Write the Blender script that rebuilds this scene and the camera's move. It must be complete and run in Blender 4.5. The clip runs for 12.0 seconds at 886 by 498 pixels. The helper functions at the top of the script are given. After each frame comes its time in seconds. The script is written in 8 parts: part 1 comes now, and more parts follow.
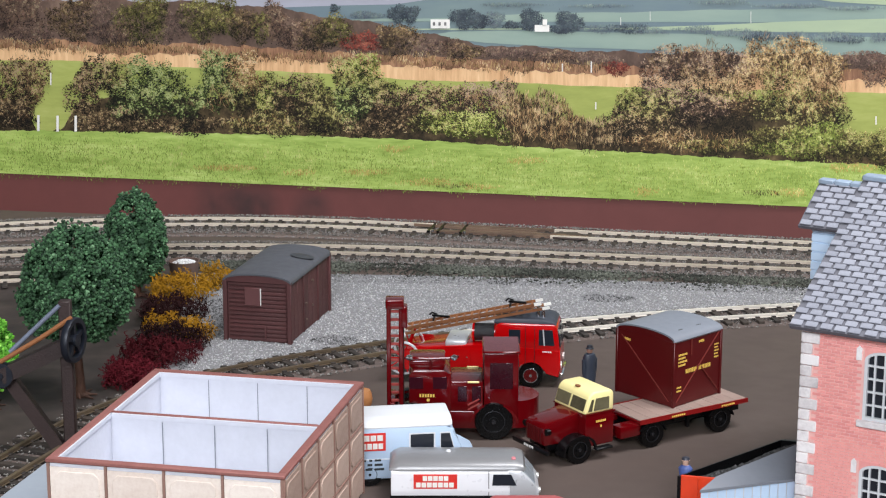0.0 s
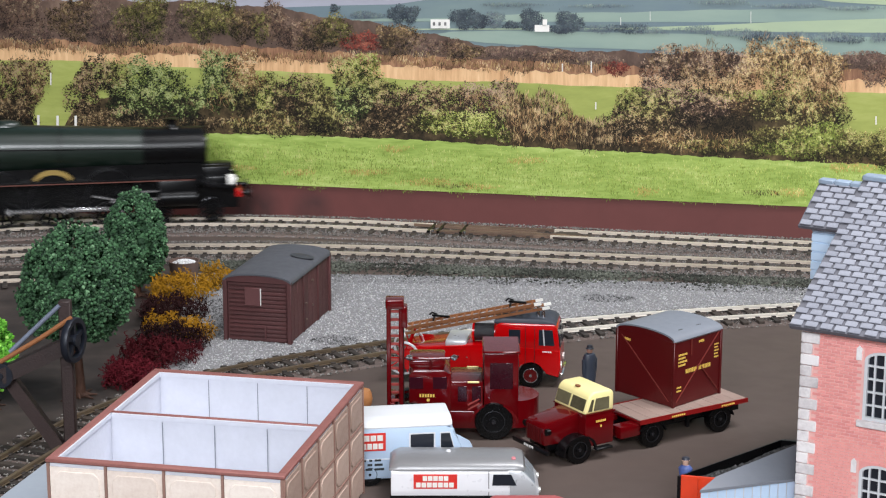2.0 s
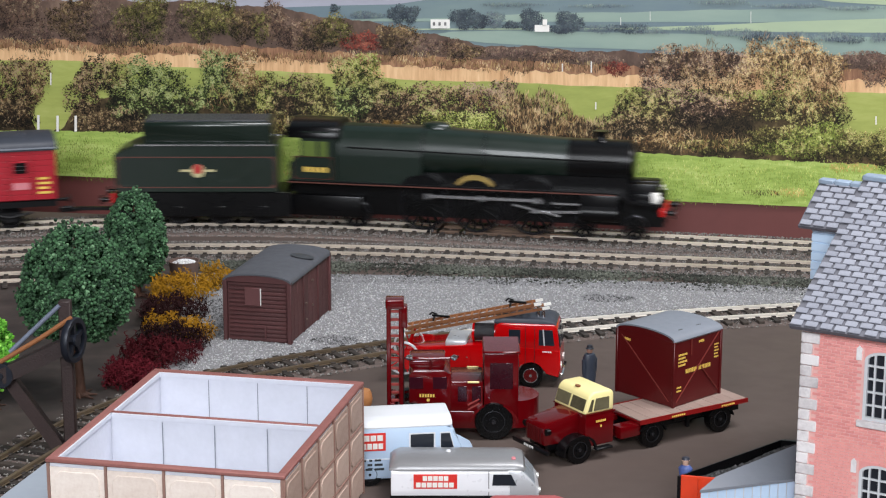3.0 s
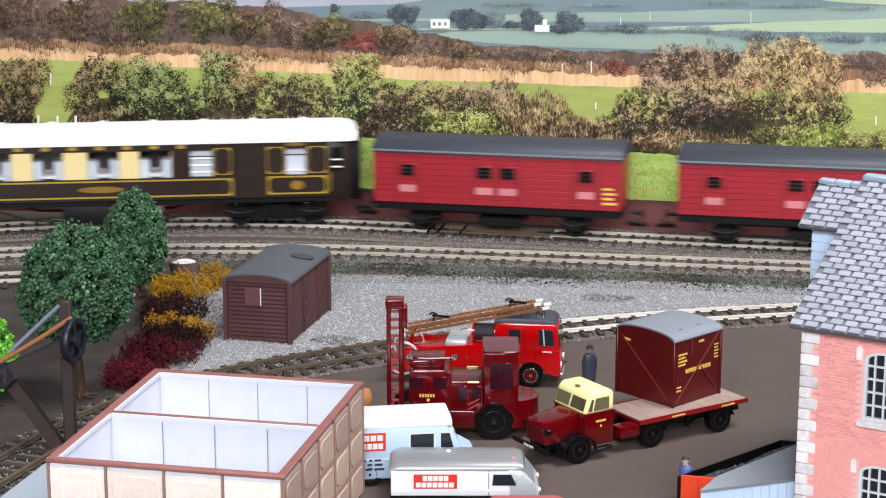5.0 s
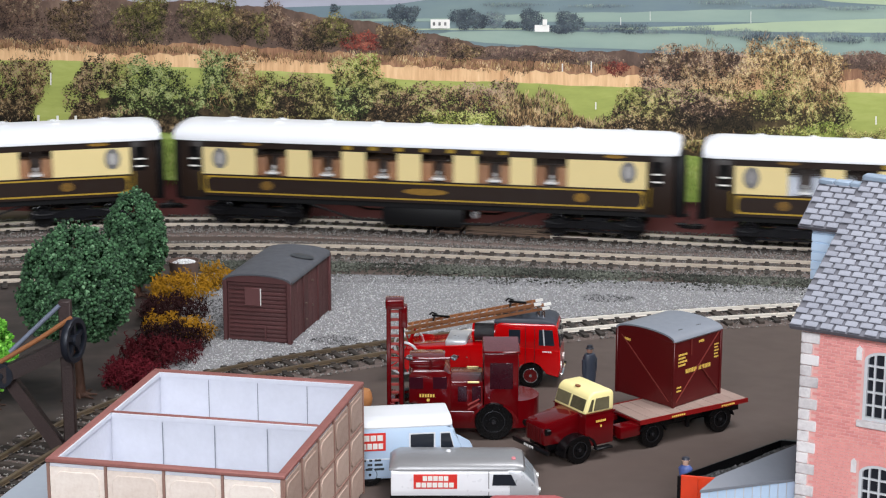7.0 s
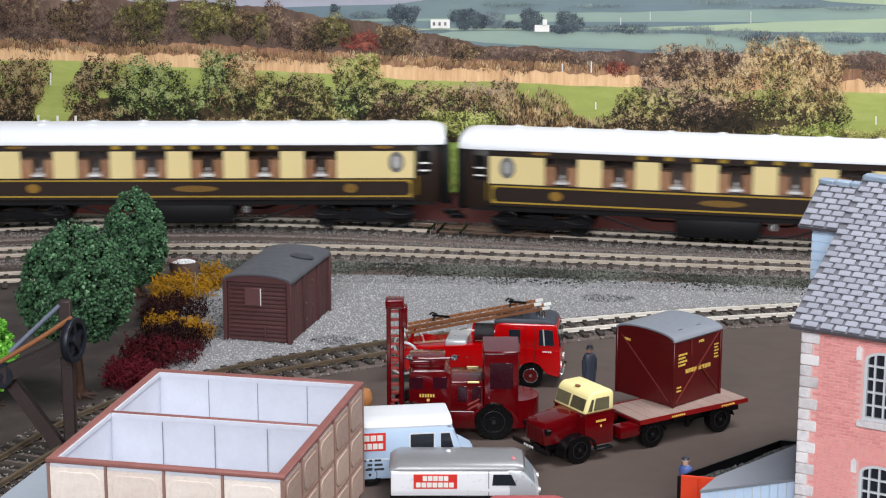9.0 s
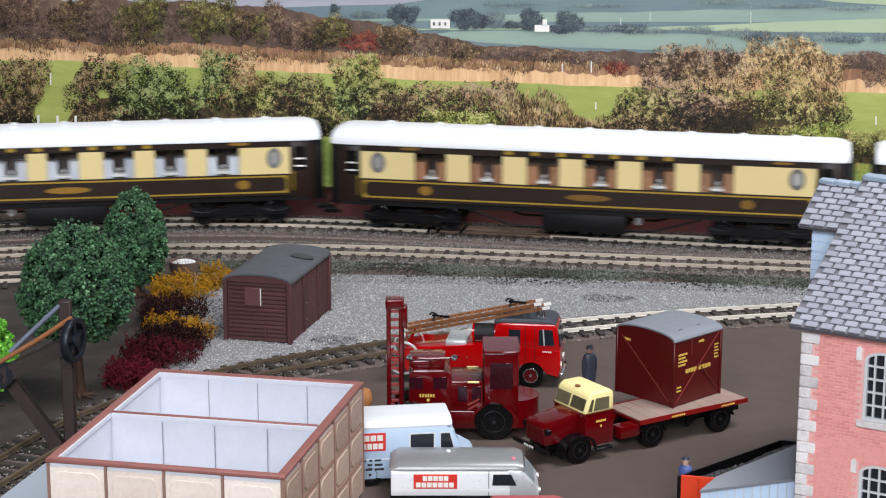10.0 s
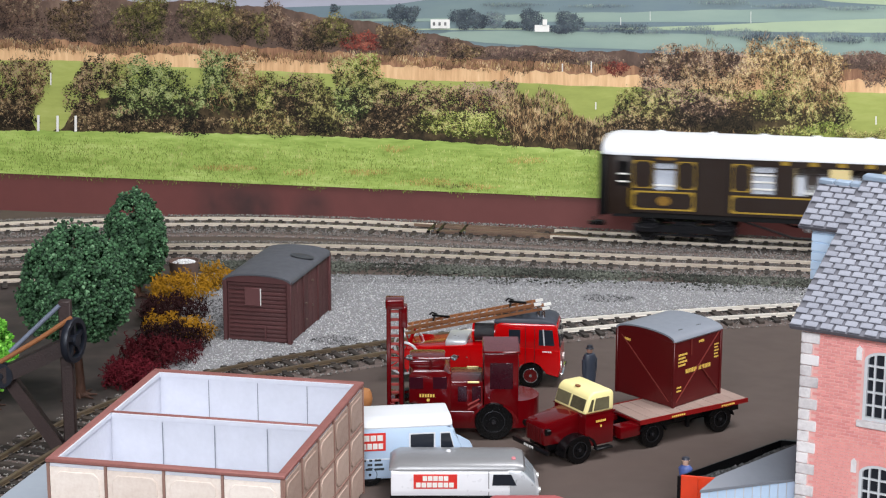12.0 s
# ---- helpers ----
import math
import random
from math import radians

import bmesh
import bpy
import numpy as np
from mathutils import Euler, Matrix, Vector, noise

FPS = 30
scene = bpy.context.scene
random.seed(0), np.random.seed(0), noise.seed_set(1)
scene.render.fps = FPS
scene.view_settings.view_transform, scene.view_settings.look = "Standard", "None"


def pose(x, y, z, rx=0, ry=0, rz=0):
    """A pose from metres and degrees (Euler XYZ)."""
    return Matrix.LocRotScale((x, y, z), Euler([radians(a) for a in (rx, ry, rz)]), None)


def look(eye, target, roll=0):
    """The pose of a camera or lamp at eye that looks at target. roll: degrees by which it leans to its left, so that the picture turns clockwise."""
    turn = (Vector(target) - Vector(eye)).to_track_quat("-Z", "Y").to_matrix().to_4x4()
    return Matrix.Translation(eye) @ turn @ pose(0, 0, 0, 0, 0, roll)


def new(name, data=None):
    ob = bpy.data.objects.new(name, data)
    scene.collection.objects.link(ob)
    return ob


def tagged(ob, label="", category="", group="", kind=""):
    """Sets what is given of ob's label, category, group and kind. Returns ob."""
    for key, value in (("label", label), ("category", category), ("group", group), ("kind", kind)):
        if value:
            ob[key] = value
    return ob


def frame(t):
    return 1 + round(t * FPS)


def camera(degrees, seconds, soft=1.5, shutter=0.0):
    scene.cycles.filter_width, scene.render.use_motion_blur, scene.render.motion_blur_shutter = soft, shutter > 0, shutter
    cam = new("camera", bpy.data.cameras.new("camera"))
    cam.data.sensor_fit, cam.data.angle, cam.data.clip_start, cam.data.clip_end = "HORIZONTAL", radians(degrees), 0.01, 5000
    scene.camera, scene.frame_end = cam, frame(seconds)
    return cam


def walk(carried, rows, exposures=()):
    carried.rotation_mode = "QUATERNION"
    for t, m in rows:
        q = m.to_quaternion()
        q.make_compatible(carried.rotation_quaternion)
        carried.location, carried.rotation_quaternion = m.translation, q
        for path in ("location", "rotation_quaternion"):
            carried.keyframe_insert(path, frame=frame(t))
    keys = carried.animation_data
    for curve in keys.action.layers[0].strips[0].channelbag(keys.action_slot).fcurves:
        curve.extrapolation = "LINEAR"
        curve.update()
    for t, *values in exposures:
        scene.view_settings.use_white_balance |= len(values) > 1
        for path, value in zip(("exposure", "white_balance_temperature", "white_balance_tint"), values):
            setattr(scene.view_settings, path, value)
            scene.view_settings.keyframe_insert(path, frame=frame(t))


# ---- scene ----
# A 1:76 model railway on a baseboard. Sizes below are in millimetres of the model; MM turns them into metres.
MM = 0.001
cam = camera(25.5, 12.0, soft=1.2, shutter=0.5)
walk(cam, [(0.0, pose(0, 0, 0.231, 76.5, 0, 0)), (12.0, pose(0, 0, 0.231, 76.5, 0, 0))],
     exposures=[(0.0, 0.02), (1.6, 0.02), (3.0, -0.06), (3.8, 0.0), (4.7, 0.28), (5.1, 0.27), (5.6, 0.14), (6.1, 0.12), (6.8, -0.06), (9.5, -0.08), (11.0, -0.06), (12.0, 0.0)])

# ---- light: a plain room with a window behind the viewer and a ceiling lamp ----
world = bpy.data.worlds.new("room_air")
scene.world = world
world.use_nodes = True
world.node_tree.nodes["Background"].inputs["Color"].default_value = (0.9, 0.95, 1.0, 1)
world.node_tree.nodes["Background"].inputs["Strength"].default_value = 0.08


def area_lamp(name, eye, target, sx, sy, watts, rgb):
    data = bpy.data.lights.new(name, "AREA")
    data.shape, data.size, data.size_y, data.energy, data.color = "RECTANGLE", sx, sy, watts, rgb
    ob = new(name, data)
    ob.matrix_basis = look(eye, target)
    return ob


area_lamp("ceiling_lamp", (0.62, 0.5, 1.38), (0.4, 0.9, 0), 0.9, 0.6, 31, (0.97, 0.97, 1.0))
area_lamp("window_light", (0.0, -1.36, 0.95), (0.45, 0.95, 0.0), 1.5, 0.9, 70, (0.92, 0.95, 1.0))


# ---- materials ----
def lin(r, g, b):
    return tuple(((c / 255 + 0.055) / 1.055) ** 2.4 if c > 10 else c / 255 / 12.92 for c in (r, g, b)) + (1,)


def material(name, rgb, rough=0.5, metal=0.0, vary=0.12, size=3.0, bump=0.1, spec=0.5, second=None, coat=0.0):
    """A surface with two scales of variation. size: the coarse patches, in millimetres. second: a colour to mix in."""
    m = bpy.data.materials.new(name)
    m.use_nodes = True
    nt = m.node_tree
    n, link = nt.nodes, nt.links.new
    bsdf = n["Principled BSDF"]
    base = lin(*rgb)
    other = lin(*second) if second else tuple(c * (1 - 2 * vary) for c in base[:3]) + (1,)
    tc = n.new("ShaderNodeTexCoord")
    coarse, fine = n.new("ShaderNodeTexNoise"), n.new("ShaderNodeTexNoise")
    coarse.inputs["Scale"].default_value, coarse.inputs["Detail"].default_value = 1000 / size, 3
    fine.inputs["Scale"].default_value, fine.inputs["Detail"].default_value = 6000 / size, 2
    info = n.new("ShaderNodeObjectInfo")
    mixf = n.new("ShaderNodeMath")
    mixf.operation = "MULTIPLY_ADD"
    mixf.inputs[1].default_value = 0.45
    add = n.new("ShaderNodeMath")
    add.operation = "MULTIPLY_ADD"
    add.inputs[1].default_value = 0.25
    ramp = n.new("ShaderNodeValToRGB")
    ramp.color_ramp.elements[0].position, ramp.color_ramp.elements[0].color = 0.35, base
    ramp.color_ramp.elements[1].position, ramp.color_ramp.elements[1].color = 0.85, other
    for t in (coarse, fine):
        link(tc.outputs["Object"], t.inputs["Vector"])
    link(coarse.outputs["Fac"], mixf.inputs[0])
    link(fine.outputs["Fac"], add.inputs[0])
    sub = n.new("ShaderNodeMath")
    sub.operation = "MULTIPLY"
    sub.inputs[1].default_value = 0.3
    link(info.outputs["Random"], sub.inputs[0])
    link(sub.outputs[0], add.inputs[2])
    link(add.outputs[0], mixf.inputs[2])
    link(mixf.outputs[0], ramp.inputs["Fac"])
    link(ramp.outputs["Color"], bsdf.inputs["Base Color"])
    rr = n.new("ShaderNodeMath")
    rr.operation = "MULTIPLY_ADD"
    rr.inputs[1].default_value, rr.inputs[2].default_value = 0.16, max(rough - 0.08, 0.02)
    link(fine.outputs["Fac"], rr.inputs[0])
    link(rr.outputs[0], bsdf.inputs["Roughness"])
    bsdf.inputs["Metallic"].default_value = metal
    bsdf.inputs["Specular IOR Level"].default_value = spec
    bsdf.inputs["Coat Weight"].default_value = coat
    if bump:
        b = n.new("ShaderNodeBump")
        b.inputs["Strength"].default_value, b.inputs["Distance"].default_value = bump, 0.0004
        link(fine.outputs["Fac"], b.inputs["Height"])
        link(b.outputs["Normal"], bsdf.inputs["Normal"])
    return m


def tinted(name, rough=0.8, spec=0.2, per_island=0.0):
    """A surface whose colour comes with its pieces (colour attribute "tint")."""
    m = bpy.data.materials.new(name)
    m.use_nodes = True
    n, link = m.node_tree.nodes, m.node_tree.links.new
    bsdf = n["Principled BSDF"]
    at = n.new("ShaderNodeAttribute")
    at.attribute_name = "tint"
    noise_t = n.new("ShaderNodeTexNoise")
    noise_t.inputs["Scale"].default_value = 900
    tc = n.new("ShaderNodeTexCoord")
    link(tc.outputs["Object"], noise_t.inputs["Vector"])
    mul = n.new("ShaderNodeMix")
    mul.data_type, mul.blend_type = "RGBA", "MULTIPLY"
    mul.inputs["Factor"].default_value = 0.2
    link(at.outputs["Color"], mul.inputs["A"])
    link(noise_t.outputs["Color"], mul.inputs["B"])
    link(mul.outputs["Result"], bsdf.inputs["Base Color"])
    bsdf.inputs["Roughness"].default_value, bsdf.inputs["Specular IOR Level"].default_value = rough, spec
    return m


def glass(name, rgb=(235, 240, 245)):
    m = bpy.data.materials.new(name)
    m.use_nodes = True
    n, link = m.node_tree.nodes, m.node_tree.links.new
    out = n["Material Output"]
    clear, shine, mixs, fr = n.new("ShaderNodeBsdfTransparent"), n.new("ShaderNodeBsdfGlossy"), n.new("ShaderNodeMixShader"), n.new("ShaderNodeFresnel")
    clear.inputs["Color"].default_value = lin(*rgb)
    shine.inputs["Roughness"].default_value = 0.06
    link(fr.outputs[0], mixs.inputs[0])
    link(clear.outputs[0], mixs.inputs[1])
    link(shine.outputs[0], mixs.inputs[2])
    link(mixs.outputs[0], out.inputs["Surface"])
    return m


M = {
    "yard": material("yard_paint", (86, 73, 67), 0.7, vary=0.1, size=60, bump=0.3, second=(70, 59, 54)),
    "gravel_bed": material("gravel_bed", (150, 149, 151), 0.9, size=2.0, bump=0.8, second=(108, 107, 109)),
    "ballast_bed": material("ballast_bed", (108, 94, 88), 0.9, size=2.0, bump=0.8, second=(62, 53, 49)),
    "rail": material("rail_steel", (208, 197, 183), 0.35, 0.1, size=9, second=(160, 146, 131)),
    "rail_dark": material("rail_dull", (112, 96, 76), 0.5, 0.3, size=9, second=(70, 60, 50)),
    "sleeper": material("sleeper_plastic", (38, 33, 30), 0.7, size=4, second=(70, 60, 52)),
    "board": material("backboard_paint", (112, 62, 58), 0.55, vary=0.06, size=50, bump=0.08, second=(98, 52, 49)),
    "wall": material("room_wall_paint", (74, 72, 70), 0.9, size=300, bump=0.05, vary=0.04),
    "white": material("white_paint", (212, 214, 218), 0.45, vary=0.03, size=20, bump=0.03),
    "roof_white": material("coach_roof_white", (224, 226, 230), 0.38, vary=0.02, size=40, bump=0.02),
    "umber": material("coach_umber", (36, 23, 16), 0.35, vary=0.06, size=30, bump=0.03),
    "cream": material("coach_cream", (222, 202, 145), 0.4, vary=0.03, size=30, bump=0.02),
    "gold": material("gold_lining", (172, 140, 48), 0.4, 0.2, size=4, bump=0.0),
    "crest": material("crest_grey", (120, 118, 116), 0.5, size=1.0, second=(58, 56, 60)),
    "black": material("black_plastic", (10, 10, 12), 0.5, vary=0.2, size=6, second=(18, 18, 21), spec=0.25),
    "coach_glass": glass("coach_window", (235, 236, 238)),
    "seat_blue": material("seat_pale", (244, 246, 250), 0.6, size=4, second=(190, 198, 212)),
    "seat_brown": material("seat_brown", (196, 142, 100), 0.6, size=4, second=(150, 100, 66)),
    "interior": material("coach_interior", (96, 82, 74), 0.7, size=6),
    "steel": material("bright_steel", (205, 205, 208), 0.25, 0.9, size=5, bump=0.02),
    "loco_green": material("engine_green", (16, 30, 23), 0.36, vary=0.06, size=30, bump=0.02, coat=0.3),
    "loco_black": material("engine_black", (8, 8, 10), 0.3, vary=0.2, size=10, bump=0.03, spec=0.3),
    "orange_line": material("orange_lining", (96, 52, 42), 0.5, size=5, bump=0.0),
    "red": material("signal_red", (190, 22, 20), 0.3, size=10, bump=0.02),
    "van_red": material("parcels_van_red", (158, 26, 40), 0.42, vary=0.07, size=24, bump=0.06),
    "van_roof": material("van_roof_grey", (52, 56, 66), 0.55, size=20, bump=0.1),
    "pink_panel": material("pale_chalk_panel", (205, 125, 132), 0.7, size=4),
    "shed": material("shed_brown", (82, 44, 44), 0.62, vary=0.12, size=8, bump=0.25, second=(62, 34, 34)),
    "shed_roof": material("shed_roof_felt", (84, 86, 92), 0.6, size=18, bump=0.3, second=(66, 67, 73)),
    "maroon": material("maroon_gloss", (88, 4, 9), 0.13, vary=0.06, size=16, bump=0.02, coat=0.15),
    "maroon_dull": material("container_maroon", (80, 9, 12), 0.36, vary=0.07, size=14, bump=0.05),
    "fire_red": material("fire_engine_red", (176, 5, 9), 0.12, vary=0.04, size=20, bump=0.01, coat=0.2),
    "cab_cream": material("cab_cream", (240, 226, 160), 0.35, vary=0.04, size=14, bump=0.02),
    "deck": material("timber_deck", (150, 128, 118), 0.75, size=6, bump=0.15, second=(122, 102, 94)),
    "tyre": material("black_tyre", (6, 6, 7), 0.28, vary=0.2, size=3, bump=0.1, spec=0.3),
    "chrome": material("chrome", (225, 225, 228), 0.12, 1.0, size=8, bump=0.0),
    "ladder": material("ladder_tan", (140, 88, 50), 0.5, size=5, second=(96, 56, 30)),
    "roof_grey": material("roof_grey", (122, 127, 136), 0.5, vary=0.06, size=14, bump=0.1),
    "silver": material("silver_grey_paint", (196, 198, 202), 0.3, 0.25, vary=0.05, size=18, bump=0.03),
    "dark_silver": material("grey_van_roof", (136, 136, 138), 0.35, 0.25, vary=0.08, size=14, bump=0.06),
    "pale_blue": material("pale_blue_paint", (172, 192, 214), 0.35, vary=0.04, size=18, bump=0.02),
    "label_red": material("red_panel", (208, 44, 34), 0.45, vary=0.03, size=10, bump=0.0),
    "ink": material("dark_ink", (40, 46, 52), 0.6, size=10, bump=0.0),
    "letter_white": material("white_lettering", (240, 238, 232), 0.5, size=10, bump=0.0),
    "letter_yellow": material("yellow_lettering", (226, 190, 90), 0.5, size=10, bump=0.0),
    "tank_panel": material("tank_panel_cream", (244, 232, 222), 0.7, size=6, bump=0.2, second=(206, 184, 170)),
    # side panels: side shade and weathering both put into a darker brown
    "tank_side": material("tank_panel_shaded_weathered", (188, 164, 150), 0.75, size=6, bump=0.2, second=(146, 122, 110)),
    "tank_inner": material("tank_lining", (206, 208, 218), 0.6, vary=0.08, size=9, bump=0.12),
    "tank_rim": material("tank_rim_rust", (150, 98, 92), 0.7, size=5, bump=0.2, second=(118, 70, 64)),
    "tank_rib": material("tank_rib", (150, 116, 104), 0.7, size=5, bump=0.1),
    "timber_dark": material("dark_timber", (50, 34, 32), 0.6, size=4, bump=0.4, second=(32, 21, 20)),
    "iron": material("blue_black_iron", (28, 32, 42), 0.45, 0.3, size=4, bump=0.15),
    "rope": material("rope_brown", (138, 88, 52), 0.8, size=1.5, bump=0.4),
    "cord_grey": material("grey_chain", (112, 120, 138), 0.6, size=1.5, bump=0.4),
    "brick": material("pink_brick", (240, 168, 162), 0.85, size=2.2, bump=0.15, second=(214, 132, 130)),
    "mortar": material("brick_mortar", (234, 184, 178), 0.9, size=3, bump=0.2),
    "quoin": material("pale_quoin", (242, 238, 238), 0.8, size=4, bump=0.2, second=(178, 170, 172)),
    "slate": material("grey_slate", (152, 154, 164), 0.75, size=3, bump=0.2, second=(122, 124, 134), spec=0.2),
    "slate_bed": material("slate_bed", (104, 104, 112), 0.8, size=3, bump=0.2),
    "ridge": material("ridge_tile", (150, 166, 184), 0.6, size=5, bump=0.1),
    "sky_board": material("pale_blue_boarding", (196, 220, 244), 0.5, vary=0.04, size=10, bump=0.05),
    "trunk": material("tree_trunk", (78, 50, 36), 0.75, size=3, bump=0.5, second=(44, 30, 24)),
    "fibre_yellow": material("yellow_fibre", (150, 108, 26), 0.85, size=5, bump=0.1, second=(74, 50, 18), spec=0.1),
    "fibre_maroon": material("maroon_fibre", (78, 22, 28), 0.85, size=5, bump=0.1, second=(34, 13, 17), spec=0.1),
    "fibre_brown": material("brown_fibre", (44, 22, 22), 0.85, size=5, bump=0.1, second=(22, 13, 14), spec=0.1),
    "clay": material("stone_tub", (104, 84, 76), 0.8, size=3, bump=0.4),
    "coal": material("coal", (38, 40, 44), 0.45, size=2, bump=0.8, second=(82, 86, 92)),
    "orange": material("orange_red_paint", (226, 66, 30), 0.4, size=8, bump=0.04),
    "platform": material("platform_grey", (150, 158, 168), 0.7, size=20, bump=0.1, vary=0.05),
    "lamp_clear": material("headlamp_lens", (225, 225, 220), 0.1, 0.3, size=5, bump=0.0),
    "barrel": material("tan_barrel", (176, 118, 70), 0.6, size=3, bump=0.1),
}



def darken_spots(mat, spots, rgb):
    """Soft darkening round points, in metres, mixed into a surface's colour."""
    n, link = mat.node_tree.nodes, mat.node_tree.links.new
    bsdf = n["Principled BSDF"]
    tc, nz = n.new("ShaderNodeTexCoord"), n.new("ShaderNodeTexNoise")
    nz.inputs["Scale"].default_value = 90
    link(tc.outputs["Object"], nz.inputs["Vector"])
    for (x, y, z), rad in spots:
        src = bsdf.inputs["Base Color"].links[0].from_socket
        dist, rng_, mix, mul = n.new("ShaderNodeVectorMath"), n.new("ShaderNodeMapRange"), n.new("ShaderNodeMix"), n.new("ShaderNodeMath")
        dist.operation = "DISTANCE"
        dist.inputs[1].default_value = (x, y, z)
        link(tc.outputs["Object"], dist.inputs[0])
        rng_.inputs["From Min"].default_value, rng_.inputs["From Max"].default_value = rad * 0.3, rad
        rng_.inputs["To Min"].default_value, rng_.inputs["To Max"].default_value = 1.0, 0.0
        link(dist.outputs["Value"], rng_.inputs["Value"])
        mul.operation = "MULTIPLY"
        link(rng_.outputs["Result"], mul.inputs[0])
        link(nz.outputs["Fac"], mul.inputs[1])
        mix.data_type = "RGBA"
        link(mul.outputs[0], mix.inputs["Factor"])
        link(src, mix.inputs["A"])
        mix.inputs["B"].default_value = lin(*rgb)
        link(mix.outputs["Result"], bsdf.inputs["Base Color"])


# ---- shapes ----
def box(bm, x0, x1, y0, y1, z0, z1, bev=0.0, seg=2):
    vs = [bm.verts.new((x, y, z)) for z in (z0, z1) for y in (y0, y1) for x in (x0, x1)]
    fs = [bm.faces.new([vs[i] for i in q]) for q in ((0, 2, 3, 1), (4, 5, 7, 6), (0, 1, 5, 4), (2, 6, 7, 3), (0, 4, 6, 2), (1, 3, 7, 5))]
    if bev:
        es = list({e for f in fs for e in f.edges})
        bmesh.ops.bevel(bm, geom=es, offset=bev, segments=seg, affect="EDGES", profile=0.5, clamp_overlap=True)


def prism(bm, pts, a0, a1, axis="y", bev=0.0, seg=2):
    def at(p, a):
        return {"y": (p[0], a, p[1]), "x": (a, p[0], p[1]), "z": (p[0], p[1], a)}[axis]
    lo = [bm.verts.new(at(p, a0)) for p in pts]
    hi = [bm.verts.new(at(p, a1)) for p in pts]
    k = len(pts)
    fs = [bm.faces.new(lo), bm.faces.new(hi[::-1])]
    fs += [bm.faces.new((lo[i], hi[i], hi[(i + 1) % k], lo[(i + 1) % k])) for i in range(k)]
    if bev:
        bmesh.ops.bevel(bm, geom=list({e for f in fs for e in f.edges}), offset=bev, segments=seg, affect="EDGES", profile=0.5, clamp_overlap=True)


AXES = {"x": Matrix.Rotation(radians(90), 4, "Y"), "y": Matrix.Rotation(radians(90), 4, "X"), "z": Matrix.Identity(4)}


def cyl(bm, c, r, length, axis="y", seg=24, r2=None):
    """A drum round c."""
    bmesh.ops.create_cone(bm, cap_ends=True, segments=seg, radius1=r, radius2=r if r2 is None else r2, depth=length,
                          matrix=Matrix.Translation(c) @ AXES[axis])


def ring(bm, c, r_out, r_in, width, axis="y", seg=28):
    prof = [(r_in, -width / 2), (r_out * 0.97, -width / 2), (r_out, -width / 3), (r_out, width / 3), (r_out * 0.97, width / 2), (r_in, width / 2)]
    rows = []
    for i in range(seg):
        a = 2 * math.pi * i / seg
        row = []
        for r, w in prof:
            p = {"y": (r * math.cos(a), w, r * math.sin(a)), "x": (w, r * math.cos(a), r * math.sin(a)), "z": (r * math.cos(a), r * math.sin(a), w)}[axis]
            row.append(bm.verts.new(Vector(c) + Vector(p)))
        rows.append(row)
    k = len(prof)
    for i in range(seg):
        for j in range(k):
            bm.faces.new((rows[i][j], rows[(i + 1) % seg][j], rows[(i + 1) % seg][(j + 1) % k], rows[i][(j + 1) % k]))


def lathe(bm, prof, c=(0, 0, 0), seg=24, sx=1.0, sy=1.0):
    rows = []
    for i in range(seg):
        a = 2 * math.pi * i / seg
        rows.append([bm.verts.new((c[0] + r * sx * math.cos(a), c[1] + r * sy * math.sin(a), c[2] + z)) for r, z in prof])
    for i in range(seg):
        p, q = rows[i], rows[(i + 1) % seg]
        for j in range(len(prof) - 1):
            bm.faces.new((p[j], q[j], q[j + 1], p[j + 1]))
    bm.faces.new([r[0] for r in rows][::-1])
    bm.faces.new([r[-1] for r in rows])


def tube(bm, pts, r, seg=8):
    pts = [Vector(p) for p in pts]
    rows = []
    for i, p in enumerate(pts):
        d = (pts[min(i + 1, len(pts) - 1)] - pts[max(i - 1, 0)]).normalized()
        side = d.cross(Vector((0, 0, 1)) if abs(d.z) < 0.95 else Vector((1, 0, 0))).normalized()
        up = side.cross(d)
        rad = r[i] if isinstance(r, (list, tuple)) else r
        rows.append([bm.verts.new(p + rad * (side * math.cos(2 * math.pi * k / seg) + up * math.sin(2 * math.pi * k / seg))) for k in range(seg)])
    for a, b in zip(rows, rows[1:]):
        for k in range(seg):
            bm.faces.new((a[k], a[(k + 1) % seg], b[(k + 1) % seg], b[k]))
    bm.faces.new(rows[0][::-1])
    bm.faces.new(rows[-1])


def beam(bm, p, q, w, h):
    """A square bar from p to q."""
    p, q = Vector(p), Vector(q)
    d = (q - p).normalized()
    side = d.cross(Vector((0, 0, 1)) if abs(d.z) < 0.95 else Vector((0, 1, 0))).normalized()
    up = side.cross(d)
    vs = [bm.verts.new(e + side * a * w / 2 + up * b * h / 2) for e in (p, q) for a, b in ((-1, -1), (1, -1), (1, 1), (-1, 1))]
    for f in ((3, 2, 1, 0), (4, 5, 6, 7), (0, 1, 5, 4), (1, 2, 6, 5), (2, 3, 7, 6), (3, 0, 4, 7)):
        bm.faces.new([vs[i] for i in f])


def mesh_of(name, bm, mat, sharp=38):
    bmesh.ops.recalc_face_normals(bm, faces=bm.faces[:])
    bmesh.ops.scale(bm, vec=(MM, MM, MM), verts=bm.verts[:])
    me = bpy.data.meshes.new(name)
    bm.to_mesh(me)
    bm.free()
    me.materials.append(mat)
    me.polygons.foreach_set("use_smooth", [True] * len(me.polygons))
    me.set_sharp_from_angle(angle=radians(sharp))
    return me


